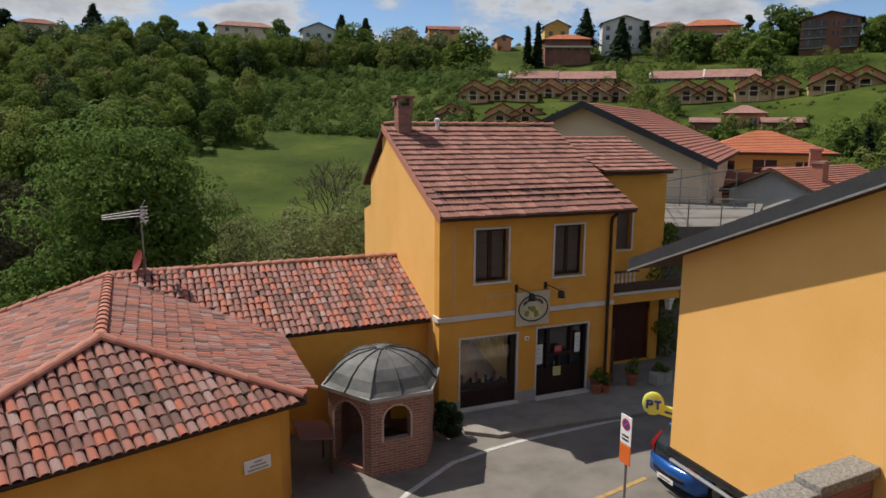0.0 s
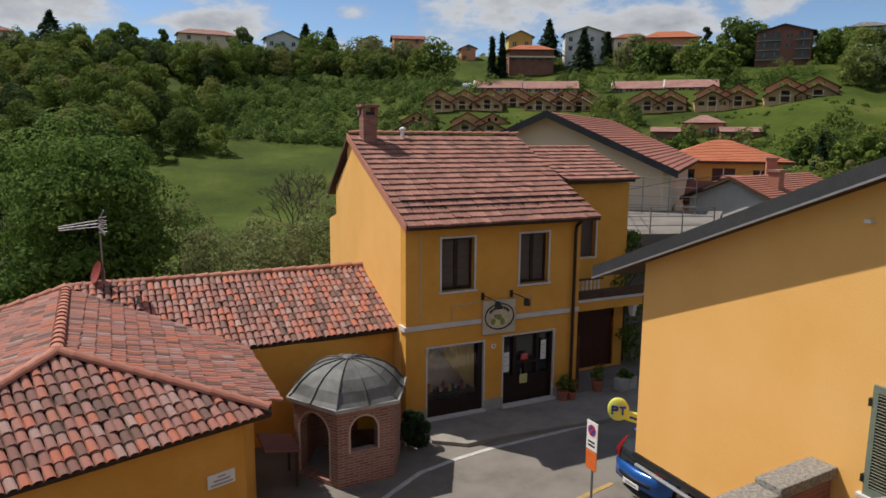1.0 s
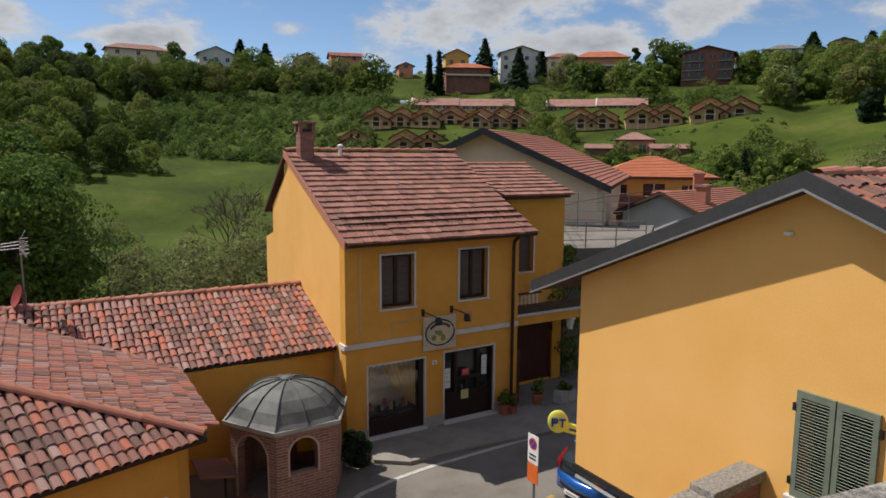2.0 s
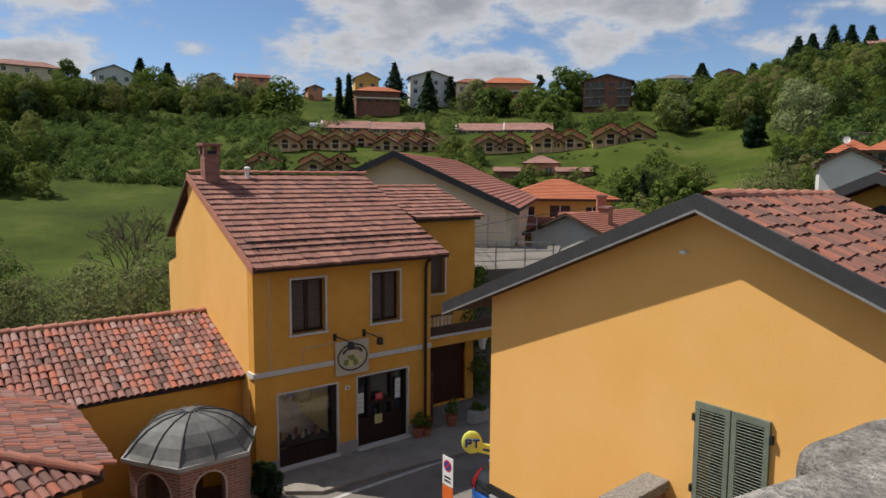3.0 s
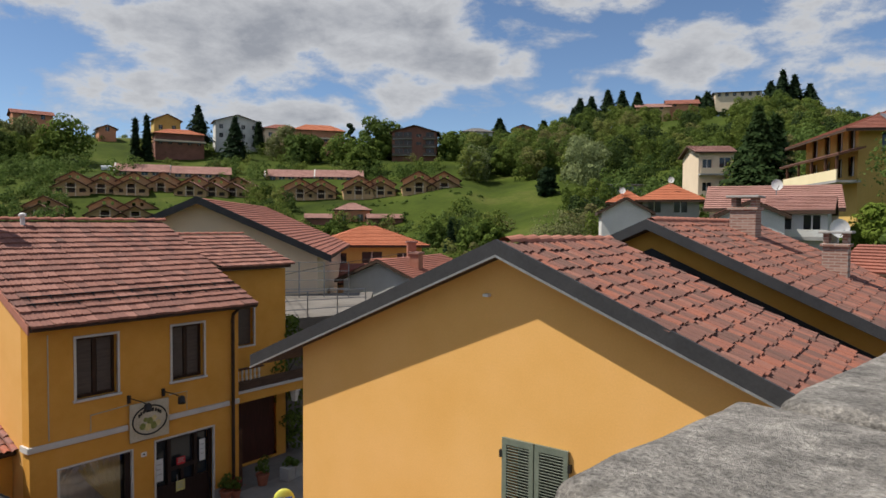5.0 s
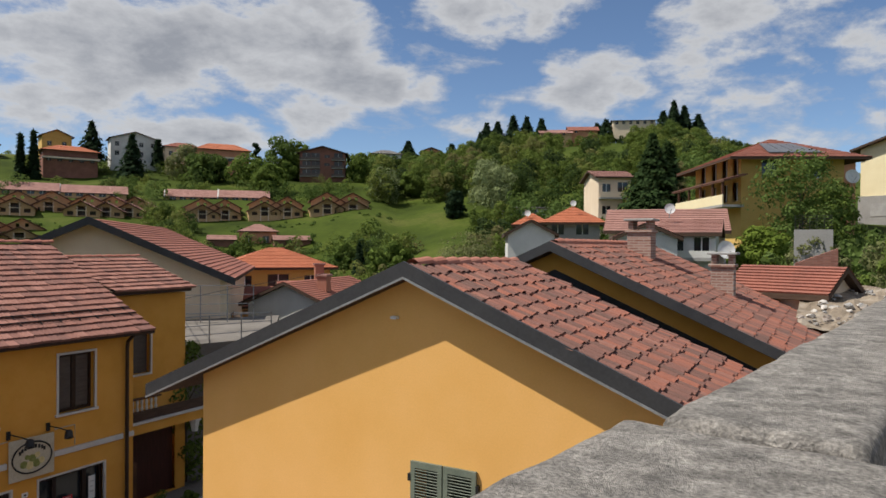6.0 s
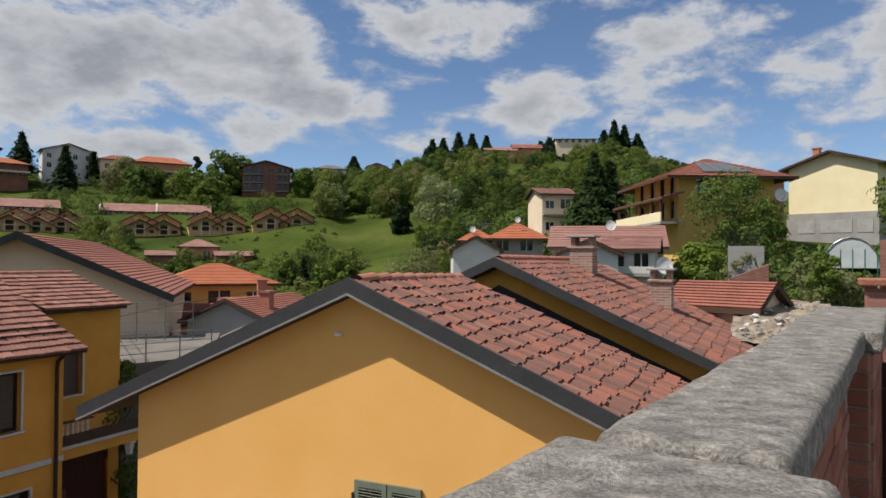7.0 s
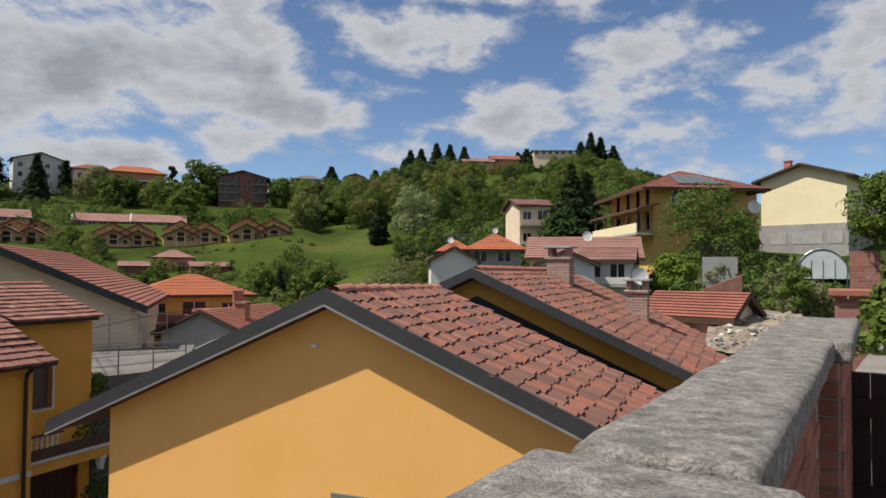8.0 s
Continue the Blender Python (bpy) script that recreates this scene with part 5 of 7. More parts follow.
def chalet():
    ob = thing("terraced_house", pose(0, 0, -500), "tan terraced house with stacked tiled gables and a pillared loggia", "house", "terraced houses on the slope")
    w = 6.9
    part("front_wall", pierced_wall(w, [(0, 0.95), (w / 2, 2.85), (w, 0.95)], 0.25, [(0.7, 1.9, 0.0, 0.8), (2.55, 4.35, -0.1, 1.9), (5.0, 6.2, 0.0, 0.8)], -1.4), M_WALLS["tan"], ob)
    for x0 in (0, w - 0.25):
        part("side_wall", box(x0, x0 + 0.25, 0.25, 9.5, -1.4, 0.95), M_WALLS["tan"], ob)
    # dark brown panel gives the loggia openings their shade by colour
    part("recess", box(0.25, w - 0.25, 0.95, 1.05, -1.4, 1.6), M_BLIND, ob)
    for x in (2.5, 4.2):
        part("pillar", box(x, x + 0.22, -0.12, 0.0, -1.4, 1.95), M_WALLS["beige"], ob)
    bal = part("balcony", box(2.4, 4.5, -0.7, -0.125, 0.86, 0.98), M_WALLS["beige"], ob)
    part("balcony_rail", box(2.4, 4.5, -0.7, -0.66, 1.26, 1.32), M_DOORWOOD, bal)
    for x in (2.85, 3.4, 3.95):
        part("glazing_bar", box(x, x + 0.07, 0.86, 0.94, -0.1, 1.9), M_DOORWOOD, ob)
    gable_roof(ob, 0, w, -0.8, 5.0, 0.95, 2.85, 0.4, 8)
    part("rear_gable_wall", pierced_wall(w, [(0, 2.7), (w / 2, 4.55), (w, 2.7)], 0.25, [(2.4, 3.0, 3.05, 3.75), (3.9, 4.5, 3.05, 3.75)], 0.0), M_WALLS["tan"], ob, "", pose(0.3, 5.0, 0))
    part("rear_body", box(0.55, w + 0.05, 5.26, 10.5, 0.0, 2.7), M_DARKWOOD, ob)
    gable_roof(ob, 0.3, w + 0.3, 4.3, 10.5, 2.7, 4.55, 0.4, 8)
    return ob


proto = chalet()
first = True
for az, r, el, yaw in ((2.41, 163, 2.1, -6), (4.38, 164, 2.1, -8), (6.42, 163, 2.16, -10), (8.5, 168, 2.3, -12), (10.6, 163, 2.08, -22), (12.23, 164, 2.04, -24), (13.76, 165, 2.04, -26),
                       (0.4, 146, 0.02, -6), (4.63, 146, 0.04, -8), (6.69, 146, -0.02, -9), (19.03, 161, 2.02, -14), (20.73, 162, 2.0, -17), (23.77, 161, 2.34, -20), (25.58, 162, 2.34, -22),
                       (28.62, 160, 2.6, -25), (30.72, 161, 2.6, -27)):
    m = placed(az, r, el, yaw, 6.9)
    if az > 28:
        m = m @ Matrix.Scale(1.1, 4)
    if first:
        proto.matrix_basis = m
        first = False
    else:
        copy_thing(proto, m)
for az, r, el, w, yaw in ((7.2, 184, 3.5, 12.0, -9), (11.4, 184, 3.45, 14.2, -12), (18.2, 184, 3.4, 12.2, -19), (22.15, 184, 3.45, 12.4, -22)):
    row = plain_house("long_garage_row", placed(az, r, el, yaw, w), w, 7, 0.9, 1.9, "tan", "brown", "long low garage row with a brown tiled roof", "gable", "x", 0.4, [("front", 1.0 + 2.4 * k, 0.0, 1.5, 0.7) for k in range(int(w / 2.4))], 8, base=-3)
    part("end_parapet", slab([(-0.25, -0.5, 0.95), (0.05, -0.5, 0.95), (0.05, 3.5, 3.1), (-0.25, 3.5, 3.1)], 0.5), M_WALLS["white"], row)
plain_house("pink_villa", placed(23.3, 142, -0.3, -20, 7), 7, 6, 3.4, 1.3, "pink", "brown", "small salmon house with a brown hipped roof", "hip", "x", 0.5, [("front", 1, 1, 1.2, 1.4), ("front", 4.4, 1, 1.2, 1.4)], 8)
for az, r, w in ((20.5, 140, 5), (26.0, 138, 7)):
    plain_house("garden_shed", placed(az, r, -0.4, -20, w), w, 4, 1.8, 0.8, "brick", "brown", "low brown garden shed", "gable", "x", 0.3, [], 6)

# houses on the ridge
RH_SPEC = (
    ("red_roofed_house", -29.4, 255, 6.15, 12, 3.0, 1.6, "beige", "red", "hip", 2, "pale ridge house with a red roof"),
    ("ridge_villa", -15.4, 255, 6.75, 19, 3.0, 1.8, "beige", "brown", "hip", 3, "wide ridge villa with a brown hipped roof"),
    ("white_villa", -9.9, 250, 6.55, 11, 3.6, 2.2, "white", "grey", "gable", 3, "white ridge villa with a grey gable roof"),
    ("ridge_cottage", -3.0, 255, 6.9, 7, 2.0, 1.6, "tan", "brown", "gable", 1, "brown cottage among the ridge trees"),
    ("red_roofed_cottage", 0.1, 255, 7.0, 11, 2.4, 1.5, "pink", "red", "gable", 2, "red-roofed cottage on the ridge"),
    ("small_ridge_barn", 4.85, 246, 6.45, 5, 1.8, 1.0, "pink", "red", "gable", 1, "small red barn on the grass ridge"),
    ("orange_house", 9.0, 240, 6.8, 8, 4.0, 1.8, "yellow", "orange", "gable", 2, "yellow gabled house behind the long villa"),
    ("long_villa", 9.9, 225, 5.7, 14, 4.2, 1.6, "brick", "orange", "hip", 5, "long brown two-storey villa with an orange roof"),
    ("white_apartment_house", 14.2, 238, 6.4, 14, 6.2, 2.2, "white", "grey", "gable", 4, "white three-storey house on the ridge"),
    ("pale_villa", 17.6, 236, 6.6, 11, 3.8, 1.6, "beige", "red", "hip", 3, "pale ridge villa half behind trees"),
    ("salmon_villa", 20.6, 230, 6.35, 16, 4.6, 2.0, "pink", "orange", "hip", 4, "salmon villa with an orange hipped roof"),
    ("ridge_villa", 33.6, 262, 7.0, 11, 2.6, 1.6, "white", "grey", "hip", 2, "white bungalow among the ridge trees"),
    ("ridge_cottage", 37.3, 275, 7.5, 7, 1.6, 1.2, "pink", "red", "gable", 1, "red-roofed cottage on the hill"),
    ("hill_house", 47.6, 292, 8.85, 13, 1.9, 1.8, "tan", "brown", "gable", 2, "red-roofed house among the crest conifers"),
    ("hill_house", 49.8, 296, 9.0, 12, 2.0, 2.0, "pink", "red", "gable", 2, "red-roofed house among the crest conifers"),
    ("hilltop_pavilion", 53.8, 296, 9.55, 17, 2.4, 0.7, "beige", "grey", "gable", 6, "long pale flat-roofed building on the hilltop"))
for nm, az, r, el, w, h, rise, wall, roof, kind, nwin, lab in RH_SPEC:
    wins = [("front", (k + 0.5) * w / nwin - 0.6, 0.9 + fl * 2.9, 1.2, 1.4) for k in range(nwin) for fl in range(max(1, int(h // 2.9)))]
    plain_house(nm, placed(az, r, el, -az + 8, w), w, 8, h, rise, wall, roof, lab, kind, "x" if w > 9 and nm not in ("white_apartment_house", "white_villa") else "y", 0.7, wins, 7, base=-5,
                bands=[(-0.4, w + 0.4, 1.5, 1.3, 0.55, M_WALLS["beige"])] if nm in ("long_villa", "salmon_villa") else ())
# brick apartment block with balconies
W = 14.0
plain_house("brick_apartment_block", placed(28.35, 218, 5.5, -32, W), W, 10, 7.6, 2.0, "brick", "brown", "dark brick apartment block with balconies on each floor", "gable", "y", 0.9,
            [("front", x, z, 2.6, 1.9) for x in (0.8, 3.6, 10.6) for z in (0.6, 3.2, 5.7)] + [("front", 7.6, z, 1.6, 0.9) for z in (3.6, 6.1)], 8, base=-4,
            bands=[(0.2, 6.2, z, 1.5, 0.9, M_BLIND) for z in (0.1, 2.7, 5.2)] + [(9.8, 13.8, z, 1.5, 0.9, M_BLIND) for z in (0.1, 2.7, 5.2)], category="apartments")
# houses in the village on the far side of the roofs
plain_house("white_gabled_house", placed(45.6, 42, -0.7, -42, 2.8), 2.8, 6, 1.2, 0.75, "white", "grey", "small white gabled house behind the tiled roofs", "gable", "y", 0.25, [], 8, base=-5)
plain_house("orange_roofed_house", placed(45.7, 66, 1.0, -45, 3.2), 3.2, 4, 0.95, 0.95, "grey", "orange", "small house with a bright orange pyramid roof", "hip", "x", 0.4, [], 8, base=-5)
plain_house("orange_roofed_house", placed(49.0, 58, 0.75, -48, 4.3), 4.3, 4.3, 1.35, 1.15, "grey", "orange", "house with a bright orange pyramid roof and dish", "hip", "x", 0.6, [("front", 0.4, 0.2, 1.0, 0.9), ("front", 2.4, 0.2, 1.0, 0.9)], 10, base=-5)
plain_house("low_flat_house", placed(46.3, 132, 2.55, -45, 15), 15, 6, 1.2, 0.4, "white", "grey", "long low pale building on the far slope", "gable", "x", 0.3, [("front", 2.4 * k + 0.7, 0.2, 1.4, 0.8) for k in range(6)], 5, base=-5)
plain_house("tall_pale_house", placed(52.3, 84, 1.9, -36, 3.9), 3.9, 7, 5.4, 0.95, "beige", "brown", "tall pale house with stacked balconies", "gable", "x", 0.5,
            [("front", 0.45, z, 1.0, 1.5) for z in (0.5, 3.1)] + [("front", 2.3, z, 1.2, 1.7) for z in (0.5, 3.1)], 10, base=-5, bands=[(0, 3.9, 0.2, 0.9, 0.8, M_WALLS["beige"]), (0, 3.9, 2.8, 0.9, 0.8, M_WALLS["beige"])])
plain_house("white_row_house", placed(57.9, 36.5, -0.9, -62, 2.5), 2.5, 5, 1.2, 0.7, "white", "brown", "white house with brown tiles and a balcony", "gable", "x", 0.3,
            [("front", 0.3, 0.05, 0.7, 1.0), ("front", 1.5, 0.05, 0.7, 1.0)], 10, base=-5, bands=[(0, 2.5, -0.12, 0.6, 0.5, M_WALLS["white"])])
plain_house("white_gabled_house", placed(54.8, 34, -1.2, -50, 2.7), 2.7, 4, 1.1, 0.6, "white", "brown", "white gable behind the brick chimney", "gable", "y", 0.25, [("front", 1.1, 0.1, 0.45, 0.6)], 8, base=-5)
plain_house("tiled_row_house", placed(56.2, 42, 0.55, -56, 6.4), 6.4, 5, 0.5, 1.25, "beige", "brown", "long brown tiled roof behind the chimney", "gable", "x", 0.3, [], 12, base=-5)
plain_house("low_tiled_shed", placed(64.0, 22, -6.2, -88, 2.5), 2.5, 2.2, 1.1, 0.6, "beige", "red", "low grey shed with red tiles", "gable", "x", 0.25, [], 9, base=-5)
# house with wide balconies
BALC = pose(51.96, 31.96, 11.3, 0, 0, -130.3)
plain_house("balconied_house", BALC, 9.5, 7, 3.2, 1.4, "yellow", "red", "yellow three-storey house with wide timber balconies and a red roof", "hip", "x", 1.2,
            [("front", x, z, 1.0, 1.3) for x in (1.4, 3.8, 6.0, 8.0) for z in (0.0, 1.8)] + [("right", 1.4, 1.6, 1.0, 1.2), ("right", 4.4, 1.6, 1.0, 1.2)], 14, base=-5, bands=[(-0.5, 10.1, -0.5, 1.5, 0.85, M_WALLS["cream"])])
can = thing("lower_canopy_roof", BALC, "red tiled canopy roof over the lower balcony", "canopy roof")
part("deck", slab([(-1.0, -1.6, 1.3), (10.7, -1.6, 1.3), (10.7, -0.01, 1.75), (-1.0, -0.01, 1.75)], 0.12), M_DOORWOOD, can)
part("tile_course", stepped_slope((-1.0, -1.62, 1.31), (10.7, -1.62, 1.31), (10.7, -0.01, 1.76), (-1.0, -0.01, 1.76), 5, bmesh.new()), M_ROOFS["brown"], can)
for x in (0.2, 2.8, 5.4, 8.0, 9.9):
    part("post", box(x, x + 0.16, -1.5, -1.36, 0.36, 1.25), M_DOORWOOD, can)
solar = thing("solar_panel", BALC, "blue-grey solar panels lying on the red roof", "solar panel")
for k in range(4):
    y0 = 1.6 + k * 0.95
    part("panel", slab([(10.1, y0, 3.27), (10.1, y0 + 0.9, 3.27), (7.7, y0 * 0.6 + 1.5, 4.2), (7.7, y0 * 0.6 + 1.0, 4.2)], 0.05), M_STEEL, solar)
plain_house("red_roofed_house", placed(67.2, 66, 4.6, -20, 7), 7, 7, 2.2, 1.2, "pink", "red", "red-roofed house with a dormer behind the trees", "gable", "x", 0.5, [("front", 2, 0.5, 1, 1.2)], 10, base=-5)
# cream house on the right-hand slope
CREAM = placed(72.25, 74, 3.7, -90, 7.6)
plain_house("cream_house", CREAM, 7.6, 12, 4.4, 1.25, "cream", "brown", "cream rendered gabled house with dark eaves on a grey plinth", "gable", "y", 0.7, [], 14, [(1.9, 2.0, 4.8, 6.4)], base=0)
pl = thing("plinth_wall", CREAM, "grey concrete plinth with blank recesses under the cream house", "plinth wall")
part("wall", box(-0.15, 7.75, -0.12, 12, -3.2, -0.005), M_WALLS["grey"], pl)
for x0, x1 in ((0.9, 2.4), (2.9, 5.6), (6.0, 7.3)):
    part("recess", box(x0, x1, -0.16, -0.125, -1.9, -0.7), M_PLINTH, pl)

# ---- parapet and near walls ----


def worn_slab(x0, x1, y0, y1, z0, z1, seed, soft=0.018, rough=0.005, cell=0.022):
    """A stone slab with rounded, pitted and uneven edges, evenly divided along and across."""
    ring = []
    for cy, cz, a0 in ((y1 - soft, z1 - soft, 0), (y0 + soft, z1 - soft, 90), (y0 + soft, z0 + soft, 180), (y1 - soft, z0 + soft, 270)):
        ring += [(cy + soft * math.cos(radians(a0 + 22.5 * k)), cz + soft * math.sin(radians(a0 + 22.5 * k))) for k in range(5)]
    path = []
    for p, q in zip(ring, ring[1:] + ring[:1]):
        n = max(1, round(math.dist(p, q) / cell))
        path += [(p[0] + (q[0] - p[0]) * k / n, p[1] + (q[1] - p[1]) * k / n) for k in range(n)]
    mid_y, mid_z = (y0 + y1) / 2, (z0 + z1) / 2
    n = max(4, round((x1 - x0 - 2 * soft) / cell))
    stations = [(x0 + soft * (1 - math.cos(radians(18 * k))), soft * (1 - math.sin(radians(18 * k)))) for k in range(5)]
    stations += [(x0 + soft + (x1 - x0 - 2 * soft) * k / n, 0.0) for k in range(n + 1)]
    stations += [(x0 + x1 - x, inset) for x, inset in stations[4::-1]]
    bm = bmesh.new()
    rows = []
    for x, inset in stations:
        ky, kz = 1 - inset / ((y1 - y0) / 2), 1 - inset / ((z1 - z0) / 2)
        row = []
        for y, z in path:
            p = Vector((x, mid_y + (y - mid_y) * ky, mid_z + (z - mid_z) * kz))
            k = Vector((noise.noise(p * 6 + Vector((seed, 0, 0))), noise.noise(p * 7 + Vector((0, seed, 9))), noise.noise(p * 8 + Vector((5, 0, seed)))))
            pit = max(0.0, noise.noise(p * 38 + Vector((seed, 3, 0))) - 0.25)
            row.append(bm.verts.new(p + k * rough + Vector((0, 0, noise.noise(p * 24) * rough * 0.4 - pit * rough * 0.9))))
        rows.append(row)
    for a, b in zip(rows, rows[1:]):
        for k in range(len(path)):
            m_ = (k + 1) % len(path)
            bm.faces.new((a[k], a[m_], b[m_], b[k]))
    bm.faces.new(rows[0])
    bm.faces.new(rows[-1][::-1])
    for f in bm.faces:
        f.smooth = True
    return bm


parapet = thing("parapet", PM, "brick parapet with weathered grey stone coping", "parapet", kind="structure")
part("core", box(-2.5, 2.084, -0.09, 0.085, 0.0, 7.706), M_MORTAR, parapet)
part("pier", box(2.086, 3.6, -0.165, 0.11, 0.0, 7.706), M_MORTAR, parapet)
part("coping_stone", worn_slab(0.028, 1.17, -0.15, 0.122, 7.705, 7.79, 1.0, 0.02), M_STONE, parapet)
part("coping_stone", worn_slab(1.176, 2.09, -0.148, 0.12, 7.705, 7.79, 2.0, 0.02), M_STONE, parapet)
part("coping_stone", worn_slab(-0.435, 0.024, -0.208, 0.176, 7.685, 7.782, 3.0, 0.028, 0.005), M_STONE, parapet)
part("coping_stone", worn_slab(-1.7, -0.33, -0.17, 0.116, 7.685, 7.788, 4.0, 0.016, 0.004), M_STONE, parapet)
part("coping_stone", worn_slab(2.095, 3.74, -0.21, 0.146, 7.705, 7.79, 5.0, 0.02), M_STONE, parapet)
BR = bpy.data.meshes.new("brick")
bmb = box(0, 0.238, -0.012, 0.03, 0, 0.059, bevel=0.004)
bmb.to_mesh(BR)
bmb.free()
BR.materials.append(M_BRICK)
count = 0
for c in range(14):
    z = 7.64 - 0.068 * c
    for k in range(18):
        x = -0.6 + 0.247 * k + (0.12 if c % 2 else 0)
        if x < -0.4 or x + 0.235 > 2.1:
            continue
        ob = new("brick", BR)
        ob.parent = parapet
        ob.matrix_basis = pose(x + rng.uniform(-0.004, 0.004), -0.088 + rng.uniform(-0.003, 0.003), z, rng.uniform(-0.4, 0.4), 0, rng.uniform(-0.3, 0.3))
    for k in range(6):
        x = 2.1 + 0.247 * k
        ob = new("brick", BR)
        ob.parent = parapet
        ob.matrix_basis = pose(x, -0.163, z)
    ob = new("brick", BR)
    ob.parent = parapet
    ob.matrix_basis = pose(2.088, 0.078, z, 0, 0, -90)


# lower garden wall that meets the apricot house
LW = pose(3.0, 7.35, 0, 0, 0, 27)
gw = thing("garden_wall", LW, "low brick wall with a worn stone coping below the terrace", "garden wall", kind="structure")
part("wall", box(-3, 2.72, -0.3, -0.04, 0, 3.6), M_BSKIN, gw)
part("coping_stone", worn_slab(-3, 1.55, -0.36, 0.02, 3.6, 3.7, 6.0), M_STONE, gw)
part("coping_stone", worn_slab(1.57, 2.74, -0.36, 0.02, 3.62, 3.77, 7.0), M_STONE, gw)
# brick wall, flowering climber and paving at the end of the terrace
EW_ = pose(*polar(76.0, 8.2)[:2], 0, 0, 0, -70)
bw = thing("brick_wall", EW_, "red brick garden wall with a tile coping at the terrace end", "garden wall", kind="structure")
part("wall", box(-0.3, 5, 0, 0.3, 0, 7.82), M_BSKIN, bw)
part("coping", box(-0.36, 5, -0.06, 0.36, 7.82, 7.9, bevel=0.015), M_OLD, bw)
# added near-black boards stand in for the shadow beyond the pier
SG = pose(*polar(73.4, 4.4)[:2], 0, 0, 0, -80)
shade_boards = thing("terrace_gate", SG, "added dark boards standing for the shadow at the terrace end", "gate")
for k in range(14):
    part("board", box(0.15 * k, 0.145 + 0.15 * k, 0, 0.04, 6.7, 7.53), M_DARKWOOD, shade_boards)
part("rail", box(0, 2.1, -0.03, -0.002, 7.3, 7.4), M_DARKWOOD, shade_boards)
part("rail", box(0, 2.1, -0.03, -0.002, 6.85, 6.95), M_DARKWOOD, shade_boards)
solid("terrace_block", box(0, 4, 0, 2.7, 0, 7.45, bevel=0.01), M_PAVE, "raised concrete slab behind the dark boards", "terrace", pose(*polar(74.6, 5.2)[:2], 0, 0, 0, -80), kind="structure")
M_PETAL = material("white_petal", [(0.75, 0.74, 0.70), (0.82, 0.81, 0.78)], 0.7, 5, 30, 0, mottle=0.2)
x, y, z = polar(77.3, 6.4)
cl = tree("flowering_climber", (x, y, 7.3), 0.68, 0.3, "green climber with white flowers on the brick wall", M_LEAF_A, 1300, 0.035, "broad", 0.015, "climbing plant", 0.1, 10, 201)
rnd = np.random.default_rng(5)
for k in range(34):
    v = leaf_quads(np.zeros((4, 3)), np.tile([-1.0, -0.4, 0.4], (4, 1)), 0.02, rnd, 1.0)
    part("flower", quad_mesh("flower", v, M_PETAL), None, cl, "small white flower", pose(rnd.normal(0, 0.17), rnd.normal(0, 0.17), rnd.uniform(0.15, 0.72)))
x, y, z = polar(77.4, 15.5)
tree("climbing_hedge", (x, y, 8.2), 1.75, 0.72, "dense bright green hedge over a brick pier", M_LEAF_A, 6000, 0.04, "broad", 0.05, "hedge", 0.22, 14, 202)
solid("hedge_pier", box(-0.25, 0.25, -0.25, 0.25, 0, 8.5), M_BSKIN, "brick pier under the green hedge", "pier", pose(*polar(75.9, 15.8)[:2], 0, 0, 0, -75))
# slope beyond the parapet: retaining walls, greenhouse, fence
rw = thing("retaining_wall", placed(66.5, 34, -0.5, -66, 1.5), "grey concrete retaining wall in the garden slope", "retaining wall", kind="structure")
part("wall", box(0, 1.5, 0, 0.3, -3, 1.08), M_WALLS["grey"], rw)
for k in range(6):
    part("fence_post", tube([(0.05 + 0.28 * k, 0.15, 1.08), (0.05 + 0.28 * k, 0.15, 1.72)], 0.012, sides=5), M_BLACK, rw)
for k in range(5):
    part("fence_wire", tube([(0.0, 0.15, 1.2 + 0.12 * k), (1.5, 0.15, 1.2 + 0.12 * k)], 0.008, sides=4), M_BLACK, rw)
rb = thing("brick_retaining_wall", placed(66.7, 31, -3.2, -60, 1.5), "sloping red brick retaining wall", "retaining wall", kind="structure")
part("wall", prism([(0, 0), (1.5, 0), (1.5, 0.3), (0, 0.3)], -3, [1.1, 1.7, 1.7, 1.1]), M_BSKIN, rb)
M_EARTH = material("dry_earth", [(0.16, 0.125, 0.09), (0.26, 0.21, 0.155), (0.36, 0.31, 0.25)], 0.95, 2.5, 30, 0.6, mottle=1.6)


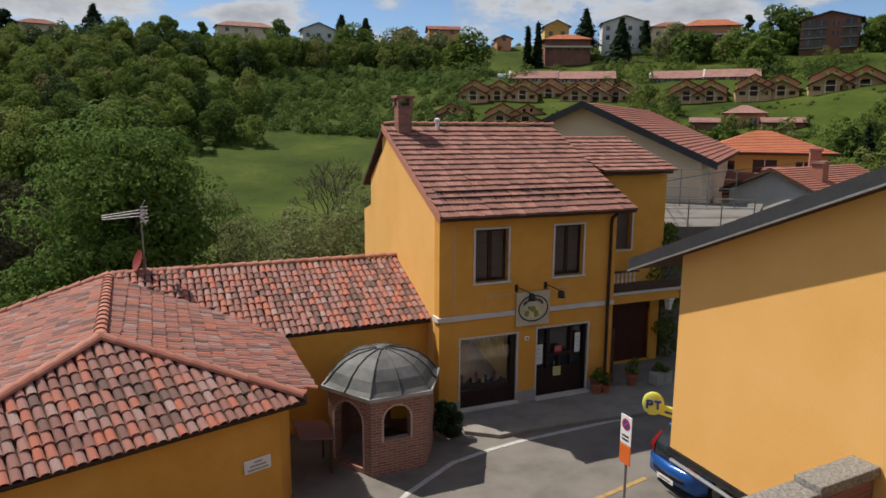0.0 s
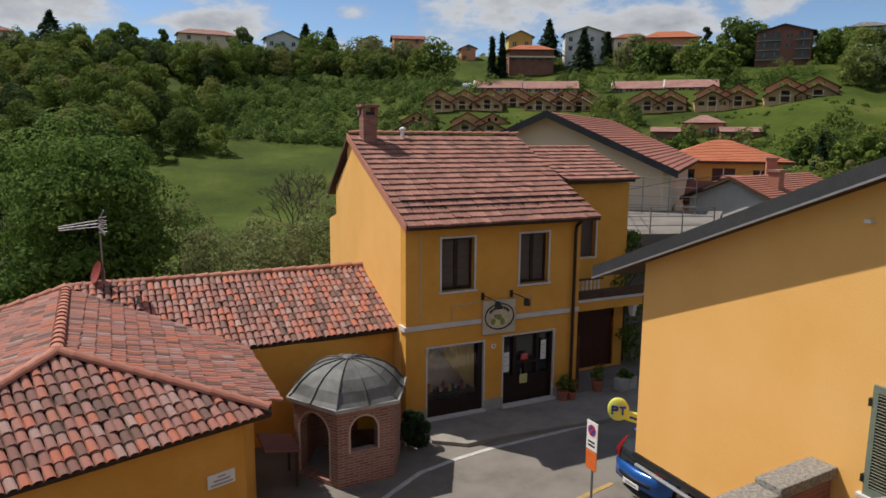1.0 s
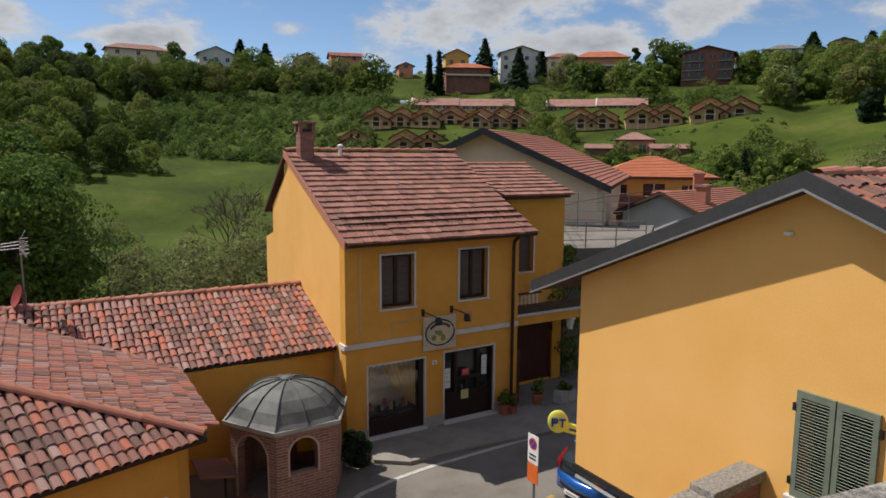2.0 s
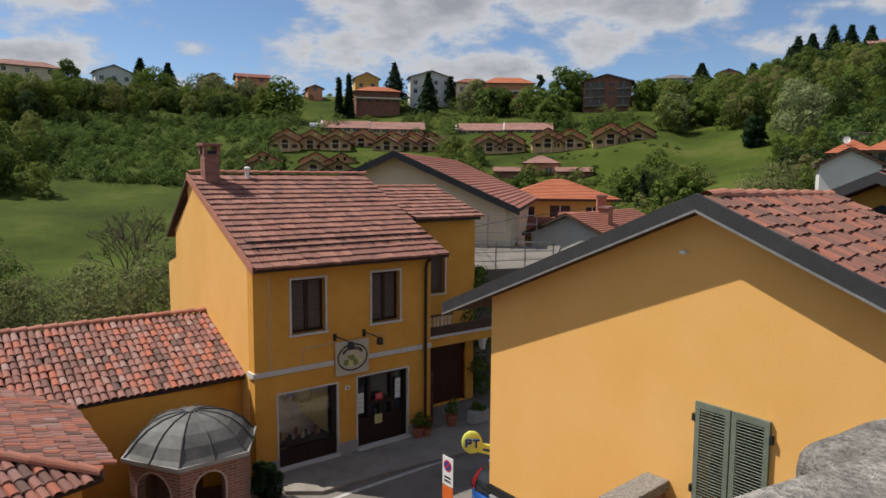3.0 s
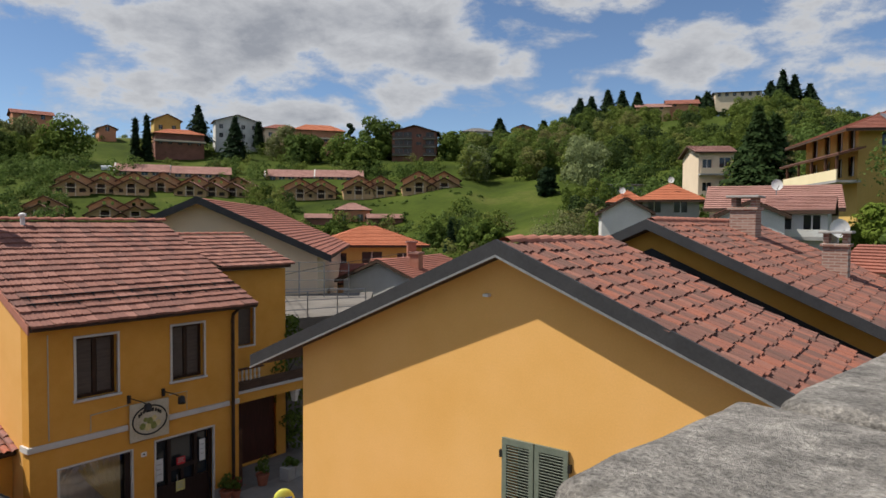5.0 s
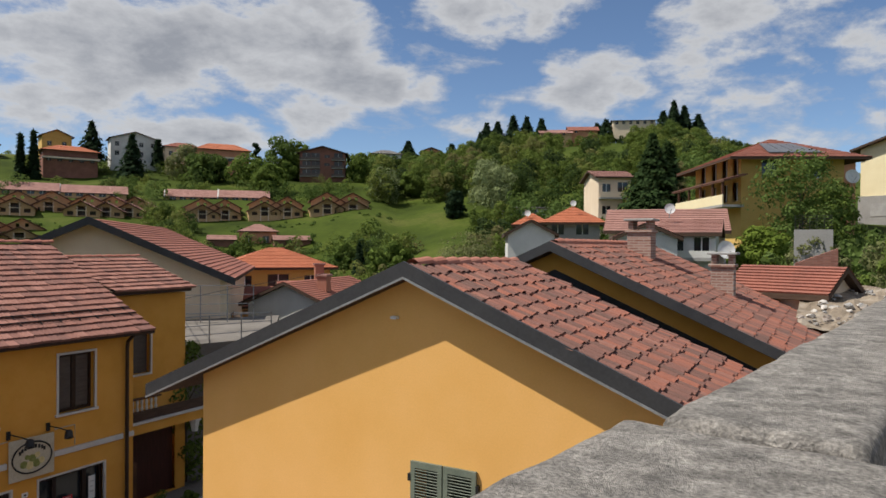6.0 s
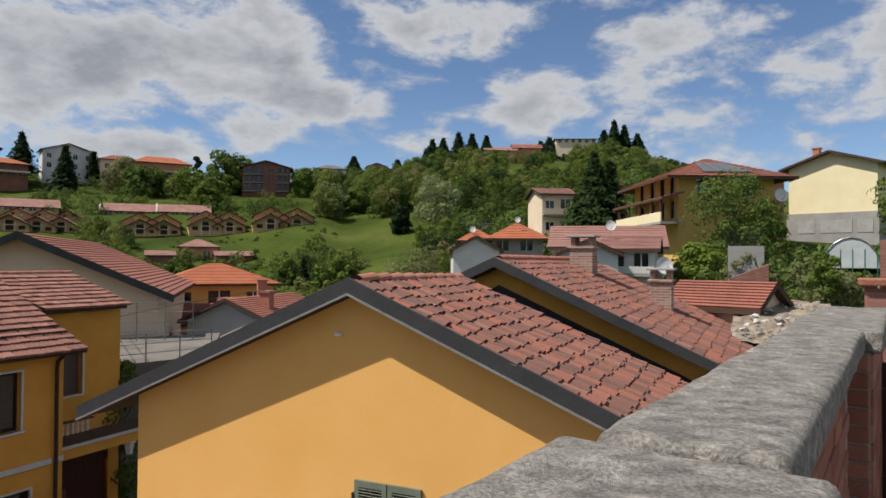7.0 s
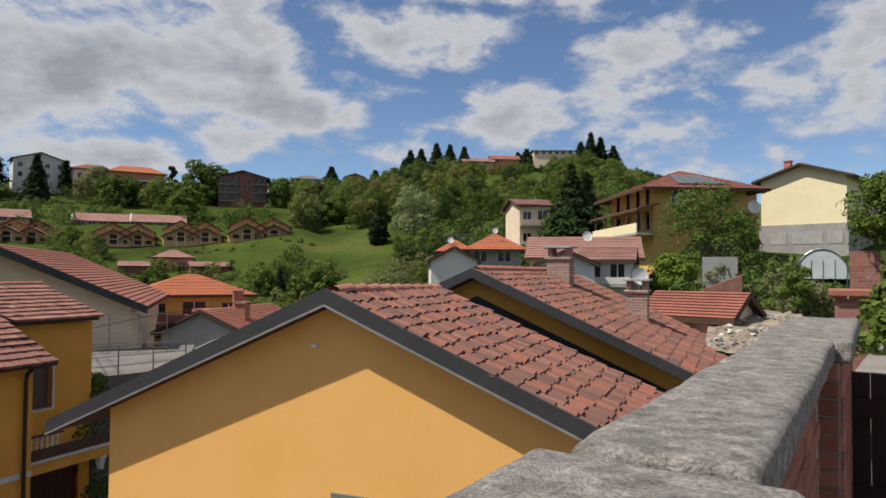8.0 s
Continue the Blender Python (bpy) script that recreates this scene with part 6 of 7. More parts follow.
def rubble_bank(name, m, w, d, rise, count, seed, label):
    """A bank of dry earth that climbs away from the eye, strewn with broken stone."""
    rnd = random.Random(seed)
    ob = thing(name, m, label, "rubble bank", "rubble banks")
    v, f = [], []
    n, k = 18, 12
    for j in range(k + 1):
        for i in range(n + 1):
            x, y = w * i / n, d * j / k
            v.append((x, y, rise * (j / k) ** 0.8 + 0.16 * noise.noise((x * 1.6, y * 1.6, seed)) + 0.06 * noise.noise((x * 5, y * 5, seed))))
    for j in range(k):
        for i in range(n):
            a = j * (n + 1) + i
            f.append((a, a + 1, a + n + 2, a + n + 1))
    me = bpy.data.meshes.new("bank")
    me.from_pydata(v, [], f)
    me.materials.append(M_EARTH)
    part("bank", me, None, ob)
    for i in range(count):
        s_ = rnd.uniform(0.03, 0.11)
        bm = bmesh.new()
        bmesh.ops.create_icosphere(bm, subdivisions=1, radius=s_)
        for q in bm.verts:
            q.co = Vector((q.co.x * 1.4, q.co.y, q.co.z * 0.65)) + Vector((rnd.uniform(-1, 1), rnd.uniform(-1, 1), rnd.uniform(-1, 1))) * s_ * 0.3
        t = rnd.random()
        part("stone", bm, (M_PLINTH, M_PAVE, M_TRIM, M_MORTAR)[i % 4], ob, "", pose(rnd.uniform(0.1, w - 0.1), d * t, rise * t ** 0.8 + 0.06, rnd.uniform(-20, 20), rnd.uniform(-20, 20), rnd.uniform(0, 180)))


rubble_bank("rubble_bank", placed(69.2, 18.5, -6.0, -68, 2.6), 2.6, 5.5, 0.75, 90, 3, "bank of dry earth and broken pale stones")
gh = thing("greenhouse", placed(73.4, 40, -0.3, -72, 2.4), "small rounded plastic greenhouse with green posts", "greenhouse")
M_FILM = material("greenhouse_film", [(0.42, 0.45, 0.46), (0.55, 0.58, 0.58)], 0.4, 2, 20, 0, mottle=0.5)
part("film", profile([(1.2 + 1.2 * math.cos(a), 1.5 * math.sin(a)) for a in [math.pi * k / 12 for k in range(13)]], 3.5), M_FILM, gh)
for k in range(4):
    part("hoop", tube([(1.2 + 1.23 * math.cos(a), -0.03 + k * 1.17, 1.53 * math.sin(a)) for a in [math.pi * i / 10 for i in range(11)]], 0.03, sides=5), M_STEEL, gh)
tunnel = thing("garden_tunnel", pose(*polar(4.4, 203), 0, 0, -6), "long white plastic garden tunnel on the far grass", "greenhouse")
part("film", profile([(1.0 * math.cos(a), 1.3 * math.sin(a)) for a in [math.pi * k / 10 for k in range(11)]], 8.0), M_FILM, tunnel, "", pose(8.0, 0, 0, 0, 0, 90))
M_GPOST = material("green_post_paint", [(0.02, 0.10, 0.06), (0.03, 0.14, 0.09)], 0.6, 3, 30, 0)
for k in range(5):
    x, y, z = polar(72.0 + k * 0.75, 36)
    solid("fence_post", tube([(0, 0, -0.6), (0, 0, 1.1)], 0.025, sides=6), M_GPOST, "thin green fence post on the slope", "fence post", pose(x, y, EYE - 0.45), "garden fence posts")
for k in range(16):
    az = 65.2 + k * 0.72
    r = 26 + (k * 37 % 9)
    if 65.6 < az < 69.2:
        r = 34.5
    x, y, z = polar(az, r)
    tree("garden_bush", (x, y, EYE + r * math.tan(radians(-4.0 + (k * 13 % 7) * 0.55)) - 0.5), 0.85 + (k * 7 % 5) * 0.2, 0.62 + (k % 3) * 0.16, ("olive garden bush on the slope" if k % 3 else "fresh green garden bush on the slope"),
         M_LEAF_OLIVE if k % 3 else M_LEAF_A, 1100, 0.075, "broad", 0.03, "shrub", 0.05, 8, 220 + k, 1.0, "garden slope bushes")
# satellite dishes


def dish(m, size, label, mat, pole=1.0):
    ob = thing("satellite_dish", m, label, "satellite dish")
    part("reflector", lathe([(0.001, -0.10 * size), (size * 0.28, -0.085 * size), (size * 0.5, -0.02 * size), (size * 0.505, 0.0), (size * 0.3, -0.06 * size), (0.001, -0.075 * size)], 20), mat, ob, "", pose(0, 0, 0, 80, 0, 0))
    part("arm", tube([(0, 0, -size * 0.45), (0, -size * 0.5, -size * 0.1)], 0.015, sides=5), M_STEEL, ob)
    part("pole", tube([(0, 0.1, -pole), (0, 0.1, 0.05)], 0.025, sides=6), M_STEEL, ob)
    return ob


def sight(az, el, r):
    return r * math.sin(radians(az)), r * math.cos(radians(az)), EYE + r * math.tan(radians(el))


dish(pose(*sight(60.6, -0.2, 27), 0, 0, -35), 0.65, "white satellite dish on a mast behind the roofs", M_WHITE, 1.6)
dish(pose(*sight(69.0, 5.1, 68), 0, 0, -40), 1.2, "white satellite dish beside the cream house", M_WHITE, 3.5)
dish(pose(*sight(56.5, 3.0, 38), 0, 0, -40), 0.55, "white satellite dish on a roof ridge", M_WHITE, 0.5)
dish(pose(*sight(49.0, 3.5, 58.5), 0, 0, -40), 0.5, "white satellite dish on an orange roof", M_WHITE, 0.5)
dish(pose(*sight(45.3, 2.7, 66.5), 0, 0, -40), 0.6, "white satellite dish on an orange roof", M_WHITE, 0.6)

# chimneys on the rear gabled roof
for lx, ly, z0, z1, w in ((5.0, 10.0, 7.2, 8.4, 0.3), (7.0, 10.0, 6.3, 7.55, 0.26)):
    ch = thing("roof_chimney", YM @ pose(lx, ly, 0), "weathered brick chimney with open cap on old tiles", "chimney", "chimneys on the old roof")
    part("shaft", box(-w, w, -w, w, z0, z1), M_BSKIN_OLD, ch)
    part("collar", box(-w - 0.05, w + 0.05, -w - 0.05, w + 0.05, z1, z1 + 0.07, bevel=0.01), M_BSKIN_OLD, ch)
    for sx in (-1, 1):
        part("cap_post", box(sx * w * 0.75 - 0.06, sx * w * 0.75 + 0.06, -w * 0.8, w * 0.8, z1 + 0.072, z1 + 0.3), M_BSKIN_OLD, ch)
    part("cap", box(-w - 0.08, w + 0.08, -w - 0.08, w + 0.08, z1 + 0.302, z1 + 0.36, bevel=0.01), M_PLINTH, ch)
    part("flashing", box(-w - 0.06, w + 0.06, -w - 0.06, w + 0.06, z0, z0 + 0.25), M_ROOF_BARGE, ch)
# black block puts the shade of the gap between the gables into colour
part("valley_shade_block", box(0.2, 8.4, 3.36, 5.28, 2.4, 5.0), M_BLACK, gable, "black block standing for the shaded gap between the two gables")
# shutters on the apricot wall
for k, (x0, x1) in enumerate(((4.17, 4.67), (4.69, 5.19))):
    sh = part("shutter", box(x0, x0 + 0.07, -0.05, -0.008, 3.6, 5.03), M_GREEN, gable, "sage green louvred shutter, closed")
    part("stile", box(x1 - 0.07, x1, -0.05, -0.008, 3.6, 5.03), M_GREEN, sh)
    for z0, z1 in ((3.6, 3.7), (4.94, 5.03)):
        part("rail", box(x0 + 0.07, x1 - 0.07, -0.05, -0.008, z0, z1), M_GREEN, sh)
    for i in range(30):
        z = 3.715 + i * 0.041
        part("slat", box(x0 + 0.07, x1 - 0.07, -0.022, 0.022, -0.004, 0.004, None, pose(0, -0.03, z, -38)), M_GREEN, sh)
    xh = x0 - 0.02 if k == 0 else x1 + 0.02
    for z in (3.8, 4.8):
        part("hinge", box(xh - 0.02, xh + 0.02, -0.06, 0.0, z - 0.05, z + 0.05), M_BLACK, sh)
part("sill", box(4.1, 5.26, -0.08, 0.0, 3.54, 3.598, bevel=0.008), M_TRIM, gable)
part("soffit_lamp", box(3.85, 3.94, -0.09, -0.004, 6.995, 7.035), M_WHITE, gable)
# black band drawn for the shadow gap under the jetty, pale gutter below
part("jetty_shadow_band", box(-0.04, 8.6, -0.03, 0.018, 2.18, 2.3), M_BLACK, gable)
part("jetty_gutter", tube([(0.1, -0.06, 2.12), (8.4, -0.06, 2.06)], 0.035, sides=6), M_BARGE_EDGE, gable)
for x in (1.5, 3.4):
    part("porch_pillar", box(x - 0.2, x + 0.2, 0.5, 0.9, 0, 2.19), M_TRIM, gable)

# ---- brick kiosk with a lead dome ----
KC = Vector((-1.45, 16.22, 0))
kiosk = thing("brick_kiosk", Matrix.Translation(KC), "six-sided red brick kiosk with a grey lead dome", "kiosk")
KR = 1.37


def arch_panel(w, h, thick, a0, a1, z0, zs):
    """A wall panel with a round-headed opening from a0 to a1, sill z0, springing zs."""
    bm = bmesh.new()
    n = 12
    xs = [0.0] + [a0 + (a1 - a0) * (0.5 - 0.5 * math.cos(math.pi * k / n)) for k in range(n + 1)] + [w]
    r, c = (a1 - a0) / 2, (a0 + a1) / 2

    def head(x):
        return zs + math.sqrt(max(0, r * r - (x - c) ** 2))

    for xa, xb in zip(xs, xs[1:]):
        mid = (xa + xb) / 2
        spans = [(0, 0, h, h)] if not a0 < mid < a1 else [(0, 0, z0, z0), (head(xa), head(xb), h, h)]
        for la, lb, ha, hb in spans:
            if ha - la < 1e-4:
                continue
            v = [bm.verts.new(p) for p in ((xa, 0, la), (xb, 0, lb), (xb, 0, hb), (xa, 0, ha), (xa, thick, la), (xb, thick, lb), (xb, thick, hb), (xa, thick, ha))]
            for f in ((0, 1, 2, 3), (7, 6, 5, 4), (0, 4, 5, 1), (3, 2, 6, 7)):
                bm.faces.new([v[i] for i in f])
    for x in (a0, a1):
        v = [bm.verts.new(p) for p in ((x, 0, z0), (x, thick, z0), (x, thick, zs), (x, 0, zs))]
        bm.faces.new(v)
    return bm


def arch_ring(a0, a1, z0, zs, wd, y0, y1):
    r, c = (a1 - a0) / 2, (a0 + a1) / 2
    pts = [(a1, z0)] + [(c + r * math.cos(math.pi * k / 14), zs + r * math.sin(math.pi * k / 14)) for k in range(15)] + [(a0, z0)]
    outer = [(a1 + wd, z0)] + [(c + (r + wd) * math.cos(math.pi * k / 14), zs + (r + wd) * math.sin(math.pi * k / 14)) for k in range(15)] + [(a0 - wd, z0)]
    bm = bmesh.new()
    for i in range(len(pts) - 1):
        q = [pts[i], pts[i + 1], outer[i + 1], outer[i]]
        f = [bm.verts.new((x, y0, z)) for x, z in q]
        b = [bm.verts.new((x, y1, z)) for x, z in q]
        bm.faces.new(f)
        bm.faces.new(b[::-1])
        for k in range(4):
            j = (k + 1) % 4
            bm.faces.new((f[k], b[k], b[j], f[j]))
    return bm


M_BSKIN2 = brick_skin("kiosk_brick", (0.20, 0.09, 0.07, 1), (0.37, 0.18, 0.14, 1), (0.40, 0.32, 0.27, 1), 0.011)
M_ROSE = material("pink_render", [(0.46, 0.33, 0.28), (0.56, 0.43, 0.37)], 0.9, 3, 40, 0.2)
for k in range(6):
    a = radians(-96 + 60 * k)
    p = Vector((math.cos(a), math.sin(a), 0)) * KR
    m = Matrix.Translation(p) @ pose(0, 0, 0, 0, 0, -96 + 60 * k + 120)
    if k == 0:
        opening = (0.3, 0.96, 0.82, 1.33)
    elif k == 5:
        opening = (0.2, 1.1, 0.12, 1.22)
    elif k in (2, 3):
        opening = (0.3, 0.96, 0.82, 1.33)
    else:
        opening = None
    pan = part("brick_panel", arch_panel(KR, 1.86, 0.22, *opening) if opening else box(0, KR, 0, 0.22, 0, 1.86), M_BSKIN2, kiosk, "", m)
    if opening:
        part("arch_trim", arch_ring(opening[0], opening[1], opening[2], opening[3], 0.045, -0.012, 0.2), M_ROSE, pan, "pale pinkish arch trim")
part("floor", prism([(1.2 * math.cos(radians(-96 + 60 * k)), 1.2 * math.sin(radians(-96 + 60 * k))) for k in range(6)], 0, 0.1), M_PAVE, kiosk)
part("cornice", prism([(1.54 * math.cos(radians(-96 + 60 * k)), 1.54 * math.sin(radians(-96 + 60 * k))) for k in range(6)], 1.862, 1.95), M_BARGE_EDGE, kiosk, "pale lead gutter round the dome")
bm = bmesh.new()
DOME = [(1.47, 1.95), (1.37, 2.03), (1.20, 2.24), (0.95, 2.44), (0.62, 2.59), (0.25, 2.665), (0.1, 2.675)]


def dome_point(k, r, z, sides=12):
    ang = radians(-96 + 360 / sides * k)
    rr = r * (1.0 if k % 2 == 0 else 0.915)
    return Vector((rr * math.cos(ang), rr * math.sin(ang), z))


rings = [[bm.verts.new(dome_point(k, r, z)) for k in range(12)] for r, z in DOME]
for a, b in zip(rings, rings[1:]):
    for k in range(12):
        bm.faces.new((a[k], a[(k + 1) % 12], b[(k + 1) % 12], b[k]))
bm.faces.new(rings[-1])
part("dome", bm, M_LEAD, kiosk, "weathered lead dome with raised seams")
for k in range(12):
    part("seam", tube([tuple(dome_point(k, r + 0.01, z + 0.012)) for r, z in DOME], 0.018, sides=6), M_LEAD, kiosk)
part("finial", lathe([(0.14, 2.66), (0.15, 2.71), (0.1, 2.75), (0.001, 2.76)], 16), M_LEAD, kiosk)
M_SIGNY = material("yellow_poster", [(0.62, 0.36, 0.03), (0.70, 0.42, 0.05)], 0.7, 3, 30, 0)
solid("yellow_poster", box(-0.25, 0.25, -0.01, 0.01, -0.35, 0.35), M_SIGNY, "yellow poster hanging inside the kiosk", "poster", pose(-1.02, 16.4, 1.12, 0, 0, 5))

# ---- shop front ----
M_PANE = bpy.data.materials.new("shop_pane")
M_PANE.use_nodes = True
pn, pk = M_PANE.node_tree.nodes, M_PANE.node_tree.links
pn.clear()
p_out, p_mix, p_tr, p_gl = pn.new("ShaderNodeOutputMaterial"), pn.new("ShaderNodeMixShader"), pn.new("ShaderNodeBsdfTransparent"), pn.new("ShaderNodeBsdfGlossy")
p_fr = pn.new("ShaderNodeFresnel")
p_fr.inputs[0].default_value = 1.6
p_gl.inputs["Roughness"].default_value = 0.03
pk.new(p_fr.outputs[0], p_mix.inputs[0])
pk.new(p_tr.outputs[0], p_mix.inputs[1])
pk.new(p_gl.outputs[0], p_mix.inputs[2])
pk.new(p_mix.outputs[0], p_out.inputs[0])
shop = part("shop_window", box(0.64, 2.4, 0.12, 0.135, 0.62, 2.18), M_PANE, house, "shop window with a gathered cream curtain")
shop.visible_shadow = False
part("stall_riser", box(0.64, 2.4, 0.06, 0.12, 0.08, 0.62), M_DARKWOOD, shop)
part("post", box(2.26, 2.4, 0.06, 0.118, 0.622, 2.18), M_DARKWOOD, shop)
part("step", box(0.6, 2.45, -0.12, 0.05, 0.1, 0.16), M_TRIM, house)
part("step", box(3.02, 4.86, -0.15, 0.05, 0.1, 0.17), M_TRIM, house)
M_CLOTH = material("cream_cloth", [(0.55, 0.45, 0.20), (0.70, 0.60, 0.32)], 0.9, 4, 30, 0.1, streak=(6, 1, 1))
M_LACE = material("white_lace", [(0.55, 0.52, 0.46), (0.72, 0.70, 0.64)], 0.9, 8, 60, 0.1)


def drape(pts_top, pts_low, y, folds, mat, name, label):
    """Cloth hanging between an upper and a lower line of (x, z), with folds."""
    v, f = [], []
    n = 40
    for j in range(9):
        t = j / 8
        for i in range(n + 1):
            s = i / n
            x = pts_top[0][0] * (1 - s) + pts_top[1][0] * s
            z = pts_top[0][1] * (1 - s) + pts_top[1][1] * s
            xl = pts_low[0][0] * (1 - s) + pts_low[1][0] * s
            zl = pts_low[0][1] * (1 - s) + pts_low[1][1] * s
            v.append((x + (xl - x) * t ** 1.3, y + 0.03 * math.sin(s * folds * 6.28), z + (zl - z) * t))
    for j in range(8):
        for i in range(n):
            a = j * (n + 1) + i
            f.append((a, a + 1, a + n + 2, a + n + 1))
    me = bpy.data.meshes.new(name)
    me.from_pydata(v, [], f)
    me.materials.append(mat)
    tagged(part(name, me, None, None, "", HOUSE), label, "curtain")


drape([(0.66, 2.16), (2.26, 2.16)], [(0.7, 1.75), (1.2, 1.6)], 0.34, 9, M_LACE, "valance", "white lace valance in the shop window")
drape([(1.15, 2.1), (2.26, 2.16)], [(2.05, 0.85), (2.26, 0.72)], 0.3, 7, M_CLOTH, "curtain", "cream curtain gathered to one side of the shop window")
solid("display_screen", box(0.66, 2.3, 0.78, 0.81, 0.66, 1.95, bevel=0.004), M_LACE, "pale backing screen behind the shop window display", "screen", HOUSE)
solid("display_shelf", box(0.66, 2.38, 0.36, 0.9, 0.55, 0.66), M_DARKWOOD, "dark wooden display shelf in the shop window", "shelf", HOUSE)
for k in range(12):
    x = 0.8 + 0.13 * k
    hgt = 0.12 + 0.05 * (k * 7 % 4)
    solid("jar", lathe([(0.05, 0), (0.055, hgt * 0.8), (0.035, hgt * 0.9), (0.04, hgt), (0.001, hgt)], 10), (M_LACE, M_RIDGE, M_CLOTH, M_DARKWOOD)[k % 4], "small jar in the shop window display", "jar", HOUSE @ pose(x, 0.5 + 0.08 * (k % 3), 0.66), "shop window jars")
# shop door
door = part("shop_door", box(3.12, 4.75, 0.14, 0.19, 0.12, 0.95), M_DARKWOOD, house, "dark wooden shop door with glass and pinned notices")
for x0, x1, z0, z1 in ((3.07, 3.14, 0.1, 2.24), (4.73, 4.8, 0.1, 2.24), (3.14, 4.73, 2.16, 2.24), (3.46, 3.56, 0.95, 2.16), (4.26, 4.36, 0.95, 2.16), (3.86, 3.94, 0.95, 1.35), (3.56, 4.26, 1.3, 1.42)):
    part("door_frame", box(x0, x1, 0.1, 0.2, z0, z1), M_DARKWOOD, door)
part("pane", box(3.14, 4.73, 0.205, 0.215, 0.95, 2.16), M_GLASS, door)
part("door_handle", tube([(3.72, 0.08, 1.0), (3.72, 0.06, 1.08), (3.72, 0.08, 1.16)], 0.015, sides=6), M_STEEL, door)
M_RED = material("red_paper", [(0.50, 0.03, 0.04), (0.60, 0.05, 0.05)], 0.7, 3, 30, 0)
M_PAPER = material("paper", [(0.62, 0.62, 0.60), (0.72, 0.72, 0.70)], 0.8, 3, 30, 0, mottle=0.3)
M_YPAPER = material("yellow_paper", [(0.55, 0.50, 0.18), (0.62, 0.57, 0.24)], 0.8, 3, 30, 0)
for x0, x1, z0, z1, mat, lab in ((3.1, 3.32, 1.12, 1.72, M_PAPER, "white notice pinned on the shop door"), (4.42, 4.6, 1.35, 1.95, M_PAPER, "white notice pinned on the shop door"), (3.72, 3.98, 1.42, 1.62, M_RED, "red notice pinned on the shop door"), (3.7, 3.96, 0.7, 0.98, M_YPAPER, "pale yellow notice on the shop door")):
    nt = thing("notice", HOUSE, lab, "notice", "notices on the shop door")
    part("sheet", box(x0, x1, 0.085, 0.095, z0, z1), mat, nt)
    for k in range(3):
        zz = z1 - (z1 - z0) * (0.25 + 0.22 * k)
        part("writing_bar", box(x0 + 0.04, x1 - 0.04 - 0.03 * (k % 2), 0.08, 0.084, zz, zz + 0.018), M_PLINTH, nt)
plate = solid("wall_plate", box(2.66, 2.8, -0.02, 0.0, 1.95, 2.06), M_WHITE, "small white plate with a dark bar beside the shop door", "plate", HOUSE)
solid("plate_bar", box(2.7, 2.76, -0.025, -0.021, 1.985, 2.025), M_BLACK, "dark bar on the small white plate", "plate", HOUSE)
# hanging board with lamps
board = thing("shop_board", HOUSE, "cream painted shop board with an oval ring of dark lettering bars", "sign")
M_BOARD = material("painted_board", [(0.46, 0.40, 0.29), (0.56, 0.50, 0.38)], 0.8, 3, 30, 0.05)
part("panel", box(2.32, 3.4, -0.09, -0.062, 2.4, 3.38, bevel=0.008), M_BOARD, board)
ring = [(2.86 + 0.47 * math.cos(2 * math.pi * k / 32), -0.098, 2.9 + 0.37 * math.sin(2 * math.pi * k / 32)) for k in range(33)]
part("oval_ring", tube(ring, 0.02, sides=6), M_BLACK, board)
M_OLIVEP = material("olive_paint", [(0.16, 0.19, 0.05), (0.28, 0.28, 0.09)], 0.8, 14, 40, 0)
for k, (dx, dz, rr) in enumerate(((-0.2, -0.14, 0.09), (-0.06, -0.18, 0.1), (0.1, -0.16, 0.1), (0.22, -0.12, 0.08), (0.0, -0.02, 0.09), (0.12, 0.03, 0.07), (-0.12, 0.02, 0.06))):
    part("painted_fruit", lathe([(rr, 0), (rr, 0.006), (0.001, 0.008)], 10, None), (M_OLIVEP, M_CLOTH)[k % 2], board, "", pose(2.86 + dx, -0.091, 2.9 + dz, 90))
for k in range(9):
    a = math.pi * (0.2 + 0.6 * k / 8)
    part("lettering_bar", box(-0.025, 0.025, -0.004, 0.004, -0.045, 0.045), M_BLACK, board, "", pose(2.86 + 0.36 * math.cos(a), -0.094, 2.9 + 0.26 * math.sin(a), 0, 0, 0))
for x in (2.34, 3.28):
    lamp = thing("spot_lamp", HOUSE, "black spot lamp on an arm above the shop board", "lamp", "spot lamps above the shop board")
    part("bracket", box(x - 0.04, x + 0.04, -0.05, 0.0, 3.42, 3.62), M_BLACK, lamp)
    part("arm", tube([(x, -0.03, 3.55), (x + 0.12, -0.35, 3.5), (x + 0.2, -0.5, 3.44)], 0.014, sides=6), M_BLACK, lamp)
    part("head", lathe([(0.05, 0.1), (0.09, 0.06), (0.1, -0.1), (0.085, -0.1), (0.001, -0.06)], 14), M_BLACK, lamp, "", pose(x + 0.22, -0.52, 3.36, -25, 15, 0))
M_CONDUIT = material("pale_conduit", [(0.42, 0.36, 0.26), (0.50, 0.44, 0.33)], 0.7, 3, 30, 0)
for pts in ([(1.38, -0.012, 2.93), (1.38, -0.012, 3.32), (2.33, -0.012, 3.38)], [(3.45, -0.012, 3.42), (3.98, -0.012, 3.42), (3.98, -0.012, 2.93)], [(0.42, -0.012, 2.93), (0.42, -0.012, 5.4)]):
    solid("conduit", tube(pts, 0.014, sides=6), M_CONDUIT, "thin pale cable conduit on the ochre wall", "conduit", HOUSE, "cable conduits")
